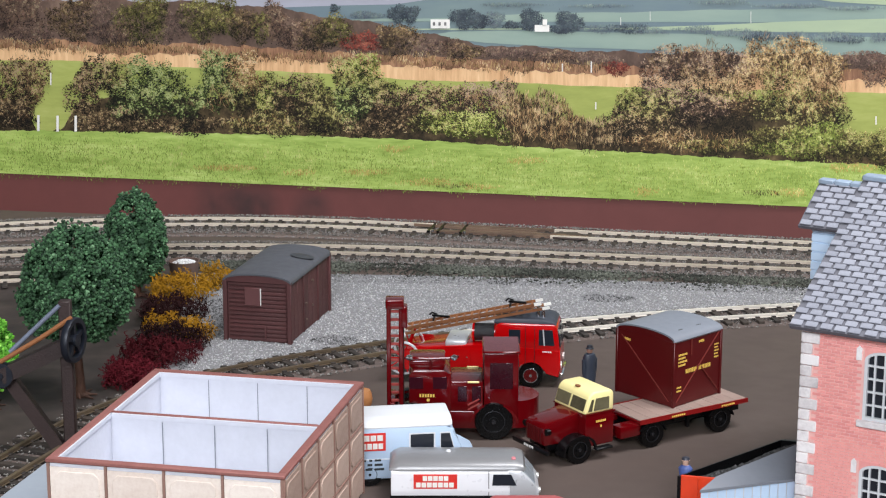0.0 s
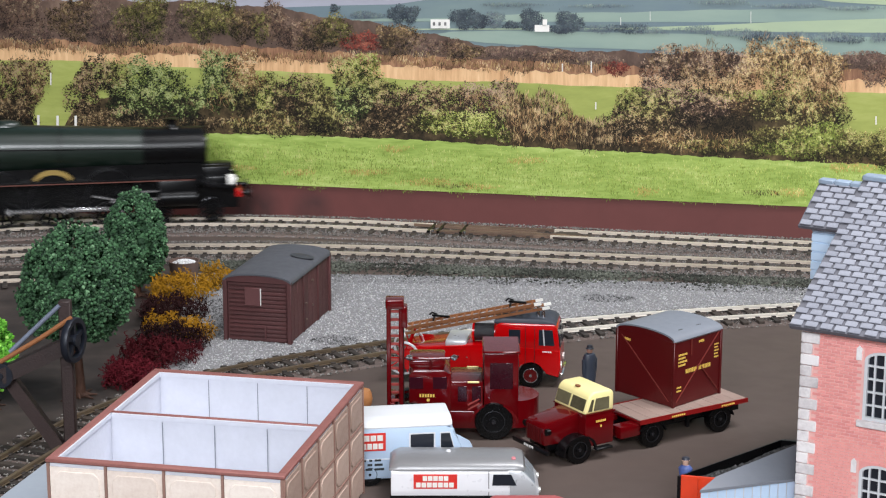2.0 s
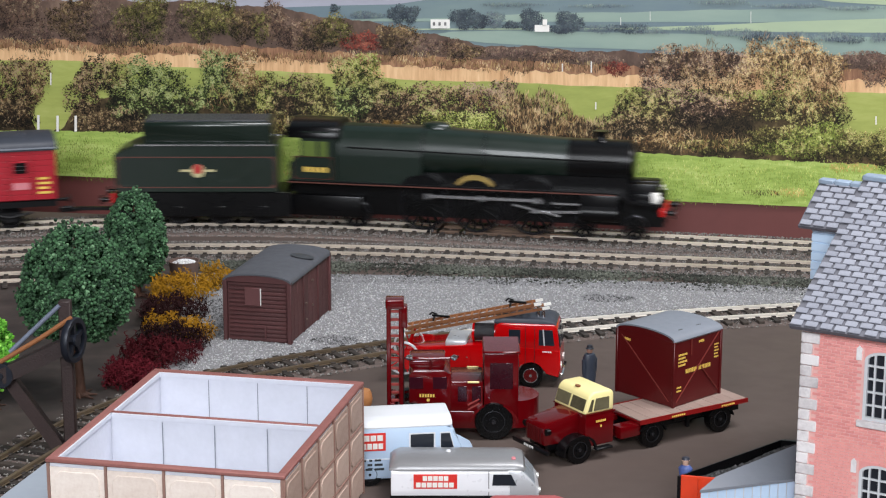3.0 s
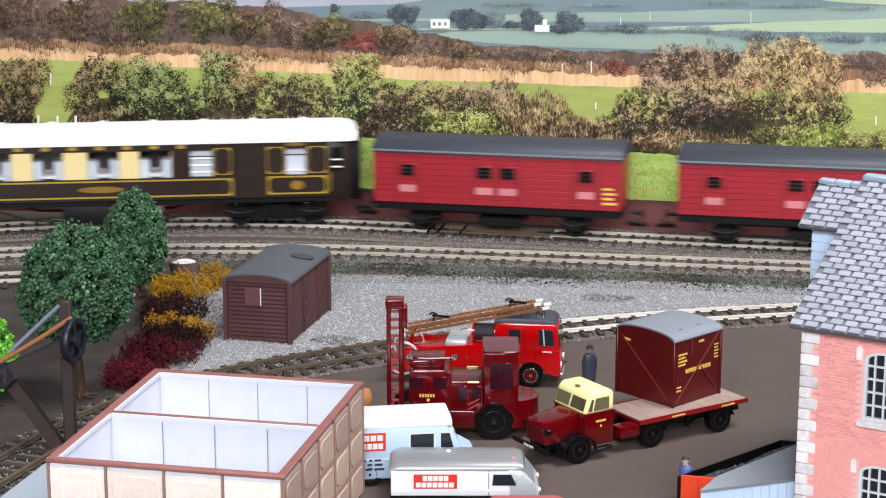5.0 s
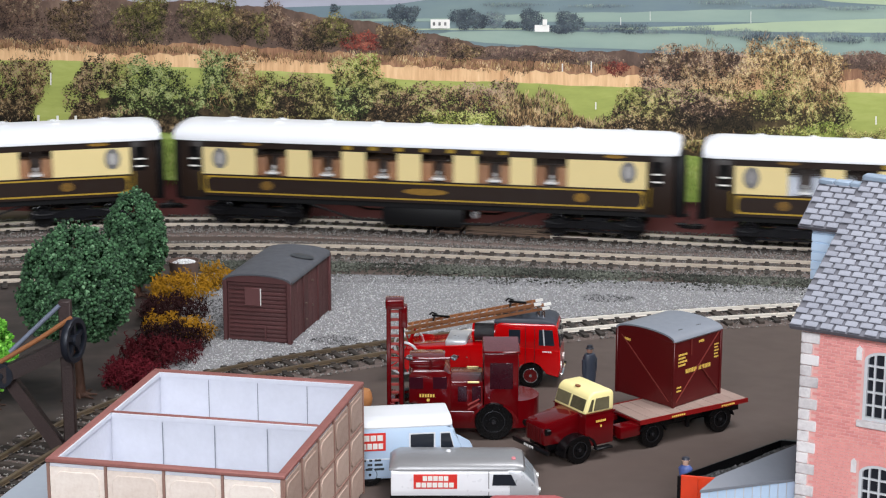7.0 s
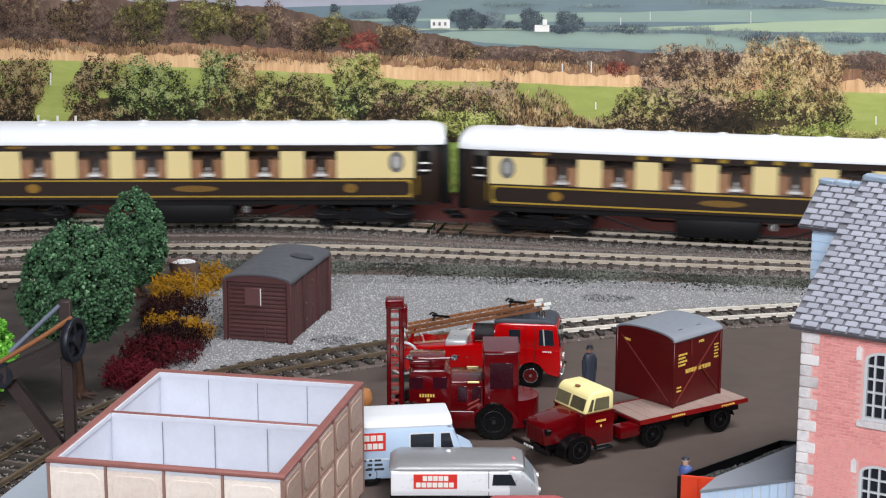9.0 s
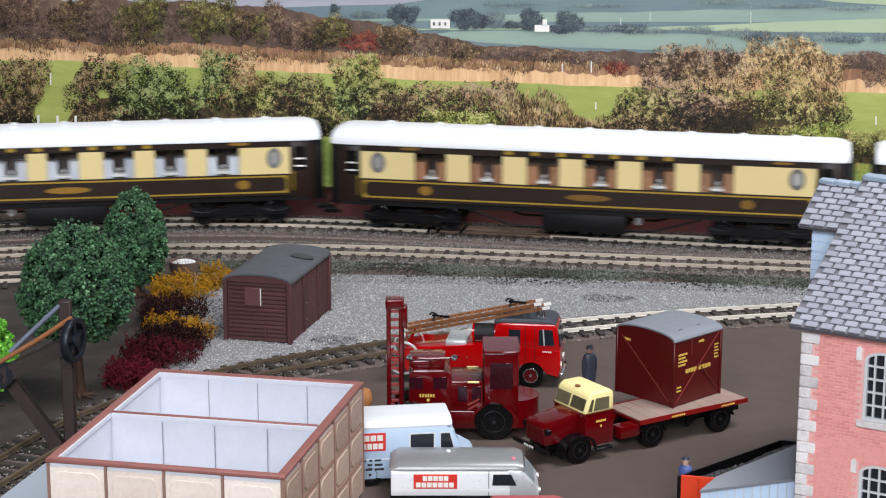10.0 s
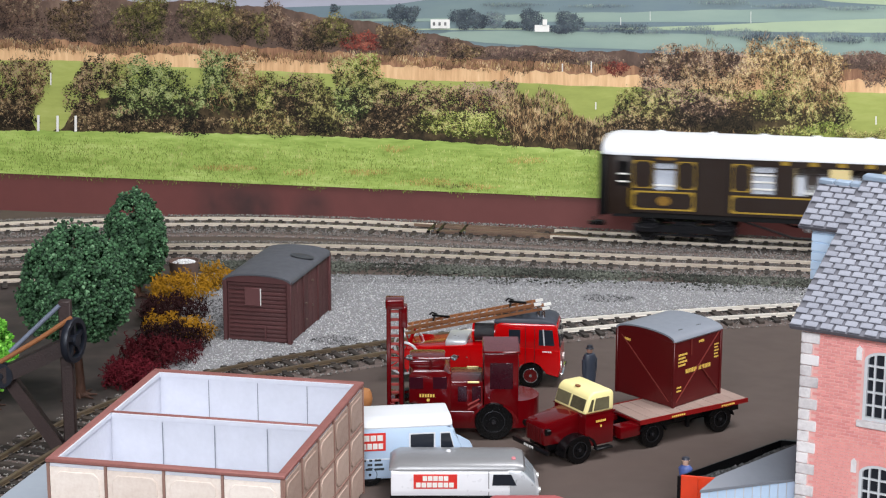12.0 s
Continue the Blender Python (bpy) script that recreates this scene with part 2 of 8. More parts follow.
def at_mm(x, y, z, rx=0, ry=0, rz=0):
    return pose(x * MM, y * MM, z * MM, rx, ry, rz)


def part(name, bm, mat, parent=None, label="", at=None):
    ob = new(name, mesh_of(name, bm, mat))
    if parent is not None:
        ob.parent = parent
    if at is not None:
        ob.matrix_basis = at_mm(*at)
    return tagged(ob, label)


def piece(name, me, parent, at):
    ob = new(name, me)
    ob.parent = parent
    ob.matrix_basis = at_mm(*at)
    return ob


def thing(name, at, label, category, group="", kind=""):
    ob = new(name)
    ob.empty_display_size = 0.01
    ob.matrix_basis = at_mm(*at)
    return tagged(ob, label, category, group, kind)


def raw(name, verts, faces, mat, tints=None):
    """A mesh from arrays of vertices (millimetres) and faces."""
    me = bpy.data.meshes.new(name)
    me.from_pydata((np.asarray(verts) * MM).tolist(), [], np.asarray(faces).tolist())
    me.materials.append(mat)
    if tints is not None:
        layer = me.color_attributes.new("tint", "FLOAT_COLOR", "POINT")
        layer.data.foreach_set("color", np.asarray(tints, dtype=np.float32).ravel())
    return new(name, me)


B = bmesh.new
RNG = np.random.default_rng(7)


def scatter_stones(name, xs, ys, zs, size, mat, tints=None):
    """Many small jittered stones."""
    n = len(xs)
    octa = np.array([(1, 0, 0), (-1, 0, 0), (0, 1, 0), (0, -1, 0), (0, 0, 1), (0, 0, -1)], float)
    tri = np.array([(0, 2, 4), (2, 1, 4), (1, 3, 4), (3, 0, 4), (2, 0, 5), (1, 2, 5), (3, 1, 5), (0, 3, 5)])
    v = octa[None] * (RNG.uniform(0.55, 1.3, (n, 6, 1)) * np.asarray(size).reshape(-1, 1, 1)) + RNG.normal(0, 0.12, (n, 6, 3)) * np.asarray(size).reshape(-1, 1, 1)
    a = RNG.uniform(0, 6.28, n)
    c, s = np.cos(a)[:, None], np.sin(a)[:, None]
    v = np.stack([v[..., 0] * c - v[..., 1] * s, v[..., 0] * s + v[..., 1] * c, v[..., 2] * 0.8], -1)
    v += np.stack([xs, ys, zs], -1)[:, None]
    f = (tri[None] + 6 * np.arange(n)[:, None, None]).reshape(-1, 3)
    t = None if tints is None else np.repeat(tints, 6, axis=0)
    return raw(name, v.reshape(-1, 3), f, mat, t)


def grey_tints(n, lo, hi, warm=0.0):
    g = RNG.uniform(lo, hi, n)
    return np.stack([g * (1 + warm), g, g * (1 - warm), np.ones(n)], -1)


M["stone"] = tinted("loose_stone", 0.85, 0.25)
M["print"] = tinted("printed_paper", 0.55, 0.25)

# ---- the line: straight, then a curve, then straight again ----
LINE_R, LINE_X, LINE_Y, LINE_A = 445.5, -34.0, 1004.7, 0.20887
LINE_CX, LINE_CY, LINE_END = -126.4, 568.9, -0.27748


def on_line(s, r=LINE_R):
    """Place and heading on the main line, s millimetres past the end of the curve."""
    if s > 0:
        return LINE_X + s * math.cos(LINE_A), LINE_Y - s * math.sin(LINE_A), -LINE_A
    a = LINE_A + s / LINE_R
    if a < LINE_END:
        d = s - (LINE_END - LINE_A) * LINE_R
        return LINE_CX + LINE_R * math.sin(LINE_END) + d * math.cos(LINE_END), LINE_CY + LINE_R * math.cos(LINE_END) - d * math.sin(LINE_END), -LINE_END
    return LINE_CX + LINE_R * math.sin(a), LINE_CY + LINE_R * math.cos(a), -a


def on_loop(s):
    """The second line: straight to the east, a wide curve to the west."""
    r, a0 = 700.0, 0.1556
    x0, y0 = -2.5, 944.3
    if s > 0:
        return x0 + s * math.cos(a0), y0 - s * math.sin(a0), -a0
    a = a0 + s / r
    return x0 - r * math.sin(a0) + r * math.sin(a), y0 - r * math.cos(a0) + r * math.cos(a), -a


def on_siding(s):
    """The yard siding: a gentle bend by the lorries that tightens to the front."""
    x, y, a = 50.0, 809.5, 0.345
    if s > 0:
        b = a - s / 600
        return x + 600 * (math.sin(a) - math.sin(b)), y + 600 * (math.cos(b) - math.cos(a)), b
    b = a - max(s, -125) / 600
    x, y = x + 600 * (math.sin(a) - math.sin(b)), y + 600 * (math.cos(b) - math.cos(a))
    if s < -125:
        s, a = s + 125, b
        b = a - max(s, -125) / 185
        x, y = x + 185 * (math.sin(a) - math.sin(b)), y + 185 * (math.cos(b) - math.cos(a))
        if s < -125:
            x, y = x + (s + 125) * math.cos(b), y + (s + 125) * math.sin(b)
    return x, y, b


def on_west(s):
    return -205.0 + s, 895.0 + 0.18 * s, 0.178

# ---- the room and the layout's frame ----
def room():
    # unseen room shell, coloured dark grey to hold back bounced light
    for name, b in (("wall_north", (-3300, 3500, 1850, 1950, -900, 1500)), ("wall_south", (-3300, 3500, -1550, -1450, -900, 1500)),
                    ("wall_west", (-3400, -3300, -1550, 1950, -900, 1500)), ("wall_east", (3500, 3600, -1550, 1950, -900, 1500)),
                    ("floor", (-3400, 3600, -1550, 1950, -1000, -900)), ("ceiling", (-3400, 3600, -1550, 1950, 1500, 1600))):
        bm = B()
        box(bm, *b)
        tagged(part(name, bm, M["wall"]), "plain unseen room surface beyond the model layout, dark to cut bounced light", "room", kind="structure")


def back_edge(x):
    """Where the baseboard ends behind the main line."""
    return 1054.0 - 0.174 * (x + 244)


def ground():
    # dark earth, with shade under the trees and bushes put into the ground colour
    darken_spots(M["yard"], (((-0.15, 0.80, 0.0), 0.16), ((-0.16, 0.70, 0.0), 0.13), ((-0.20, 0.86, 0.0), 0.16)), (28, 22, 19))
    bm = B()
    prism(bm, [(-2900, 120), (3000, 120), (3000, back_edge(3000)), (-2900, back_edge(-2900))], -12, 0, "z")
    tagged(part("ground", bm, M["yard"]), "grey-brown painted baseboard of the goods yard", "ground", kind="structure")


def ribbon(name, line, s0, s1, step, left, right, z, mat, label, kind="structure"):
    """A low bank that follows a line: flat top, sloped shoulders."""
    n = int((s1 - s0) / step) + 1
    vs, fs = [], []
    for i in range(n):
        x, y, a = line(s0 + i * step)
        nx, ny = -math.sin(a), math.cos(a)
        for off, h in ((left + z * 1.6, -0.5), (left, z), (-right, z), (-right - z * 1.6, -0.5)):
            vs.append((x + nx * off, y + ny * off, h))
    for i in range(n - 1):
        for j in range(3):
            k = 4 * i + j
            fs.append((k, k + 4, k + 5, k + 1))
    ob = raw(name, vs, fs, mat)
    return tagged(ob, label, "track bed", kind=kind)


def ballast_stones(line, s0, s1, half, n, lo, hi, name, label):
    s = RNG.uniform(s0, s1, n)
    off = RNG.uniform(-half, half, n)
    p = np.array([line(v) for v in s])
    xs, ys = p[:, 0] - np.sin(p[:, 2]) * off, p[:, 1] + np.cos(p[:, 2]) * off
    zs = np.where(np.abs(off) < half - 4, 1.2, 0.3) + RNG.uniform(0, 0.4, n)
    ob = scatter_stones(name, xs, ys, zs, RNG.uniform(0.25, 0.62, n), M["stone"], grey_tints(n, lo, hi, 0.07))
    tagged(ob, label, "ballast", kind="stuff")


def sleeper_mesh():
    bm = B()
    box(bm, -1.3, 1.3, -14, 14, 0.6, 1.9, 0.15, 1)
    for y in (-7.2, 7.2):
        box(bm, -1.0, 1.0, y - 1.7, y + 1.7, 1.9, 2.5, 0.15, 1)
    return mesh_of("sleeper", bm, M["sleeper"])


def rail_part(parent, line, s0, s1, off, mat, step=12.0):
    bm = B()
    prof = [(-1.1, 1.9), (1.1, 1.9), (1.1, 2.05), (0.35, 2.2), (0.35, 2.3), (0.7, 2.4), (0.7, 3.3), (-0.7, 3.3), (-0.7, 2.4), (-0.35, 2.3), (-0.35, 2.2), (-1.1, 2.05)]
    rows = []
    n = max(int((s1 - s0) / step), 1) + 1
    for i in range(n):
        x, y, a = line(s0 + (s1 - s0) * i / (n - 1))
        rows.append([bm.verts.new((x - math.sin(a) * (off + o), y + math.cos(a) * (off + o), z)) for o, z in prof])
    k = len(prof)
    for p, q in zip(rows, rows[1:]):
        for j in range(k):
            bm.faces.new((p[j], p[(j + 1) % k], q[(j + 1) % k], q[j]))
    bm.faces.new(rows[0])
    bm.faces.new(rows[-1][::-1])
    return part("rail", bm, mat, parent)


SLEEPER = sleeper_mesh()


def track(name, line, s0, s1, v0, v1, label, pitch=7.5, rail=None, worn=None):
    """Two rails on sleepers from s0 to s1; sleepers are single pieces from v0 to v1."""
    t = thing(name, (0, 0, 0), label, "railway track")
    for off in (-7.2, 7.2):
        for a, b, mat in worn(s0, s1) if worn else ((s0, s1, rail or M["rail"]),):
            rail_part(t, line, a, b, off, mat)
    far = []
    k = int((s1 - s0) / pitch)
    for i in range(k):
        s = s0 + (i + 0.5) * pitch
        x, y, a = line(s)
        if v0 <= s <= v1:
            piece("sleeper", SLEEPER, t, (x, y, 0, 0, 0, math.degrees(a)))
        else:
            far.append((x, y, a))
    if far:
        vs, fs = [], []
        for x, y, a in far:
            c, s_ = math.cos(a), math.sin(a)
            b = len(vs)
            vs += [(x + u * c - v * s_, y + u * s_ + v * c, z) for z in (0.6, 1.9) for u, v in ((-1.3, -14), (1.3, -14), (1.3, 14), (-1.3, 14))]
            fs += [[b + q for q in f] for f in ((3, 2, 1, 0), (4, 5, 6, 7), (0, 1, 5, 4), (1, 2, 6, 5), (2, 3, 7, 6), (3, 0, 4, 7))]
        rest = raw("sleepers_beyond", vs, fs, M["sleeper"])
        rest.parent = t
        tagged(rest, kind="stuff")
    return t


def points_work(parent):
    """Switch blades, check rails and the throw-bar plate of the turnout in the main line."""
    def at(v, o, z):
        x, y, a = on_line(v)
        return x - math.sin(a) * o, y + math.cos(a) * o, z
    for s0, s1, o0, o1 in ((18, 112, 5.8, -5.4), (36, 100, -5.6, -2.6), (40, 84, 4.8, 3.2), (84, 108, -8.6, -4.6)):
        bm = B()
        beam(bm, at(s0, o0, 2.6), at(s1, o1, 2.6), 0.8, 1.3)
        part("switch_rail", bm, M["rail_rust"], parent, "rust-brown switch rail")
    bm = B()
    prism(bm, [at(94, -9, 0)[:2], at(111, -9.5, 0)[:2], at(114, -4, 0)[:2], at(104, 5.5, 0)[:2], at(94, 4, 0)[:2]], 2.0, 2.75, "z", 0.2, 1)
    part("throw_plate", bm, M["plate_brown"], parent, "dark brown cover plate of the turnout")
    for v, o in ((108, 9.5), (31, -8.4), (48, -9.0)):
        bm = B()
        cyl(bm, at(v, o, 3.2), 0.7, 1.2, "z", 12)
        part("lever_pin", bm, M["steel"], parent, "bright metal point lever pin")
    for v in (29, 34, 46):
        bm = B()
        p, q = at(v, -9.6, 2.9), at(v, 9.6, 2.9)
        beam(bm, p, q, 1.4, 0.8)
        part("tie_bar", bm, M["loco_black"], parent, "black tie bar")


def setting():
    room()
    ground()
    ribbon("main_line_bed", on_line, -2600, 2900, 20, 13, 24, 0.7, M["ballast_bed"], "brown-grey ballast bed under the main line")
    ribbon("loop_line_bed", on_loop, -420, 1500, 20, 19, 17, 0.75, M["ballast_bed"], "brown-grey ballast bed under the loop line")
    ribbon("siding_bed", on_siding, -400, 130, 10, 15, 15, 0.65, M["ballast_bed"], "brown ballast bed under the yard siding")
    main = track("main_line_track", on_line, -2600, 2850, -215, 270, "pale nickel railway track on dark plastic sleepers, with a rusty turnout",
                 worn=lambda a, b: ((a, 30, M["rail"]), (30.6, 92, M["rail_rust"]), (92.6, b, M["rail"])))
    points_work(main)
    track("loop_line_track", on_loop, -420, 1450, -240, 180, "pale nickel railway track of the loop line")
    # one rail metal: dark copy west, reflection painted in as a pale copy east
    track("siding_track", on_siding, -390, -42, -390, -42, "dull brown siding track running into the yard", rail=M["rail_dark"])
    track("siding_track", on_siding, -42, 118, -42, 118, "siding track beside the gravel, a bright reflection painted into its rails", rail=M["rail_sheen"])
    track("west_track", on_west, -500, 30, -60, 30, "short pale track at the west of the yard")
    ballast_stones(on_line, -230, 280, 26, 20000, 0.05, 0.27, "main_line_ballast", "loose brown-grey ballast along the main line")
    ballast_stones(on_loop, -260, 200, 25, 18000, 0.05, 0.27, "loop_line_ballast", "loose brown-grey ballast along the loop line")
    ballast_stones(on_siding, -300, 125, 17, 6500, 0.04, 0.3, "siding_ballast", "loose brown-grey ballast along the siding")


M["rail_rust"] = material("rail_rust", (124, 100, 84), 0.55, 0.1, size=14, second=(78, 62, 53))
M["plate_brown"] = material("plate_brown", (66, 54, 50), 0.7, size=6, bump=0.2)
# pale metal that carries the painted reflection of the siding's east rails
M["rail_sheen"] = material("siding_rail_sheen", (232, 226, 216), 0.3, 0.2, size=60, second=(180, 170, 154))


def gravel_yard():
    """Pale gravel between the loop line and the siding."""
    def inside(x, y):
        fx = np.clip((x + 130) / 300, 0, 1)
        top = 920 - 0.02 * (x + 130) - 22 * fx ** 2 - 8
        if_sid = np.interp(x, (-140, -64, -29, 48, 130, 175), (722, 768, 788, 824, 852, 862))
        west = -112 + 0.0 * y + 6 * np.sin(y / 9)
        return (y < top) & (y > if_sid - 6) & (x > west) & (x < 200)
    n = 60000
    x, y = RNG.uniform(-130, 200, n), RNG.uniform(715, 925, n)
    ok = inside(x, y)
    x, y = x[ok], y[ok]
    xs = np.linspace(-118, 200, 40)
    vs = []
    for v in xs:
        fx = min(max((v + 130) / 300, 0), 1)
        vs += [(v, float(np.interp(v, (-140, -64, -29, 48, 130, 175, 200), (722, 768, 788, 824, 852, 862, 866))) - 6, 0.35), (v, 912 - 0.02 * (v + 130) - 22 * fx ** 2, 0.35)]
    tagged(raw("gravel_bed", vs, [(2 * i, 2 * i + 2, 2 * i + 3, 2 * i + 1) for i in range(39)], M["gravel_bed"]),
           "pale grey gravel bed of the yard", "gravel", kind="structure")
    n = len(x)
    g = RNG.uniform(0.2, 0.56, n)
    # dark stones in patches; shade beside the shed also put into the tint
    dark = ((np.hypot((x + 98) / 13, (y - 838) / 26) < 1) | (np.hypot((x - 75) / 13, (y - 864) / 7) < 1) | (np.hypot((x + 112) / 9, (y - 760) / 12) < 1) | (np.hypot((x + 46) / 10, (y - 795) / 7) < 1) | (np.hypot((x - 27) / 8, (y - 892) / 4) < 1)) & (RNG.random(n) < 0.9)
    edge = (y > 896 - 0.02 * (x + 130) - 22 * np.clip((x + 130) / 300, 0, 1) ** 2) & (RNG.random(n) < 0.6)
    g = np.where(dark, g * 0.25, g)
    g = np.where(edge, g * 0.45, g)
    t = np.stack([g, g * 0.995, g * 1.0, np.ones(n)], -1)
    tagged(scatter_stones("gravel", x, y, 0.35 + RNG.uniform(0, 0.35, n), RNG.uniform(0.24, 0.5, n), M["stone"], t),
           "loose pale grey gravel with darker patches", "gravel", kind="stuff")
    # dark flock along the foot of the loop line's bank
    n = 17000
    s, off = RNG.uniform(-120, 215, n), -17 - np.abs(RNG.normal(0, 10.0, n))
    p = np.array([on_loop(v) for v in s])
    keep = RNG.random(n) < 0.55 + 0.45 * np.sin(s / 14) * np.cos(s / 31)
    p, off = p[keep], off[keep]
    n = len(p)
    g = RNG.uniform(0.03, 0.16, n) * (0.7 + 0.3 * np.sin(p[:, 0] / 11))
    t = np.stack([g * 1.0, g * 1.06, g * 0.86, np.ones(n)], -1)
    tagged(scatter_stones("flock", p[:, 0] - np.sin(p[:, 2]) * off, p[:, 1] + np.cos(p[:, 2]) * off, RNG.uniform(0.3, 1.0, n), RNG.uniform(0.4, 0.9, n), M["stone"], t),
           "dark green flock at the edge of the gravel", "scatter", kind="stuff")


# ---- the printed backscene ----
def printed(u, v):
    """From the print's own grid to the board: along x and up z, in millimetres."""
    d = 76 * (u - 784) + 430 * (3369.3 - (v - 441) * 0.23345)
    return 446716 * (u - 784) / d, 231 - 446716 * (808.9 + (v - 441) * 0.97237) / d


def board_y(x):
    return 1082.0 - 0.17674 * (x + 244)


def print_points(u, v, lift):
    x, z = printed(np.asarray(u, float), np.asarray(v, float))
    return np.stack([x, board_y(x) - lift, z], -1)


def print_band(name, us, tops, bottoms, lift, mat, parent, label=""):
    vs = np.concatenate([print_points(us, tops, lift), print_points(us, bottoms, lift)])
    n = len(us)
    ob = raw(name, vs, [(n + i, n + i + 1, i + 1, i) for i in range(n - 1)], mat)
    ob.parent = parent
    return tagged(ob, label)


def print_mat(name, stops, scale, stretch, spot=0.0):
    """Printed texture: noise stretched along or across, through a ramp of inks."""
    m = bpy.data.materials.new(name)
    m.use_nodes = True
    n, link = m.node_tree.nodes, m.node_tree.links.new
    bsdf = n["Principled BSDF"]
    tc, mp = n.new("ShaderNodeTexCoord"), n.new("ShaderNodeMapping")
    mp.inputs["Scale"].default_value = stretch
    link(tc.outputs["Object"], mp.inputs["Vector"])
    a, b = n.new("ShaderNodeTexNoise"), n.new("ShaderNodeTexNoise")
    a.inputs["Scale"].default_value, a.inputs["Detail"].default_value, a.inputs["Roughness"].default_value = scale, 6, 0.65
    b.inputs["Scale"].default_value, b.inputs["Detail"].default_value = scale * 0.22, 3
    mixv = n.new("ShaderNodeMix")
    mixv.inputs["Factor"].default_value = 0.42
    for t in (a, b):
        link(mp.outputs["Vector"], t.inputs["Vector"])
    link(a.outputs["Fac"], mixv.inputs["A"])
    link(b.outputs["Fac"], mixv.inputs["B"])
    ramp = n.new("ShaderNodeValToRGB")
    els = ramp.color_ramp.elements
    while len(els) < len(stops):
        els.new(0.5)
    for e, (p, c) in zip(els, stops):
        e.position, e.color = p, lin(*c)
    link(mixv.outputs["Result"], ramp.inputs["Fac"])
    link(ramp.outputs["Color"], bsdf.inputs["Base Color"])
    bsdf.inputs["Roughness"].default_value, bsdf.inputs["Specular IOR Level"].default_value = 0.5, 0.25
    return m


# each ink: deep shade, shade, body, light, glint
INKS = {
    "olive": ((26, 25, 14), (58, 56, 32), (96, 92, 52), (138, 134, 82), (190, 184, 128)),
    "ivy": ((20, 24, 14), (46, 56, 30), (80, 96, 50), (124, 142, 84), (186, 196, 140)),
    "brown": ((28, 23, 17), (58, 48, 36), (94, 77, 58), (136, 114, 86), (192, 170, 136)),
    "russet": ((44, 34, 24), (84, 67, 48), (122, 98, 70), (160, 134, 98), (206, 184, 144)),
    "plum": ((38, 29, 27), (74, 58, 52), (108, 86, 76), (142, 118, 102), (186, 164, 144)),
    "hollow": ((14, 12, 10), (22, 20, 15), (36, 31, 23), (58, 50, 37), (96, 82, 62)),
    "lime": ((54, 60, 24), (96, 106, 46), (132, 144, 70), (164, 172, 98), (198, 202, 136)),
    "red": ((66, 28, 26), (104, 46, 42), (134, 64, 56), (158, 90, 78), (180, 120, 104)),
    "straw": ((112, 84, 58), (156, 124, 88), (192, 160, 120), (216, 190, 150), (232, 212, 180)),
    "far": ((50, 58, 72), (62, 72, 86), (76, 88, 100), (92, 104, 114), (118, 130, 136)),
    "mist": ((90, 102, 120), (102, 116, 130), (114, 130, 138), (128, 146, 148), (146, 162, 160)),
    "dusk": ((66, 54, 52), (92, 76, 72), (116, 96, 90), (138, 116, 106), (164, 142, 128)),
    "tan": ((150, 132, 72), (176, 150, 88), (196, 166, 104), (212, 184, 122), (226, 204, 150)),
    "sward": ((112, 134, 58), (134, 156, 74), (152, 174, 88), (174, 192, 108), (206, 210, 142)),
    "moss": ((70, 76, 34), (98, 110, 50), (122, 136, 66), (150, 160, 88), (184, 188, 124)),
}


def cloud(u, v, scale, seed):
    """Smooth random field, 0 to 1, with cells of the given size."""
    x, y = u / scale + 37.1 * seed, v / scale + 11.7 * seed
    i, j = np.floor(x), np.floor(y)
    fx, fy = x - i, y - j
    fx, fy = fx * fx * (3 - 2 * fx), fy * fy * (3 - 2 * fy)

    def lattice(a, b):
        h = np.sin(a * 127.1 + b * 311.7 + seed * 74.7) * 43758.5453
        return h - np.floor(h)
    return (lattice(i, j) * (1 - fx) + lattice(i + 1, j) * fx) * (1 - fy) + (lattice(i, j + 1) * (1 - fx) + lattice(i + 1, j + 1) * fx) * fy


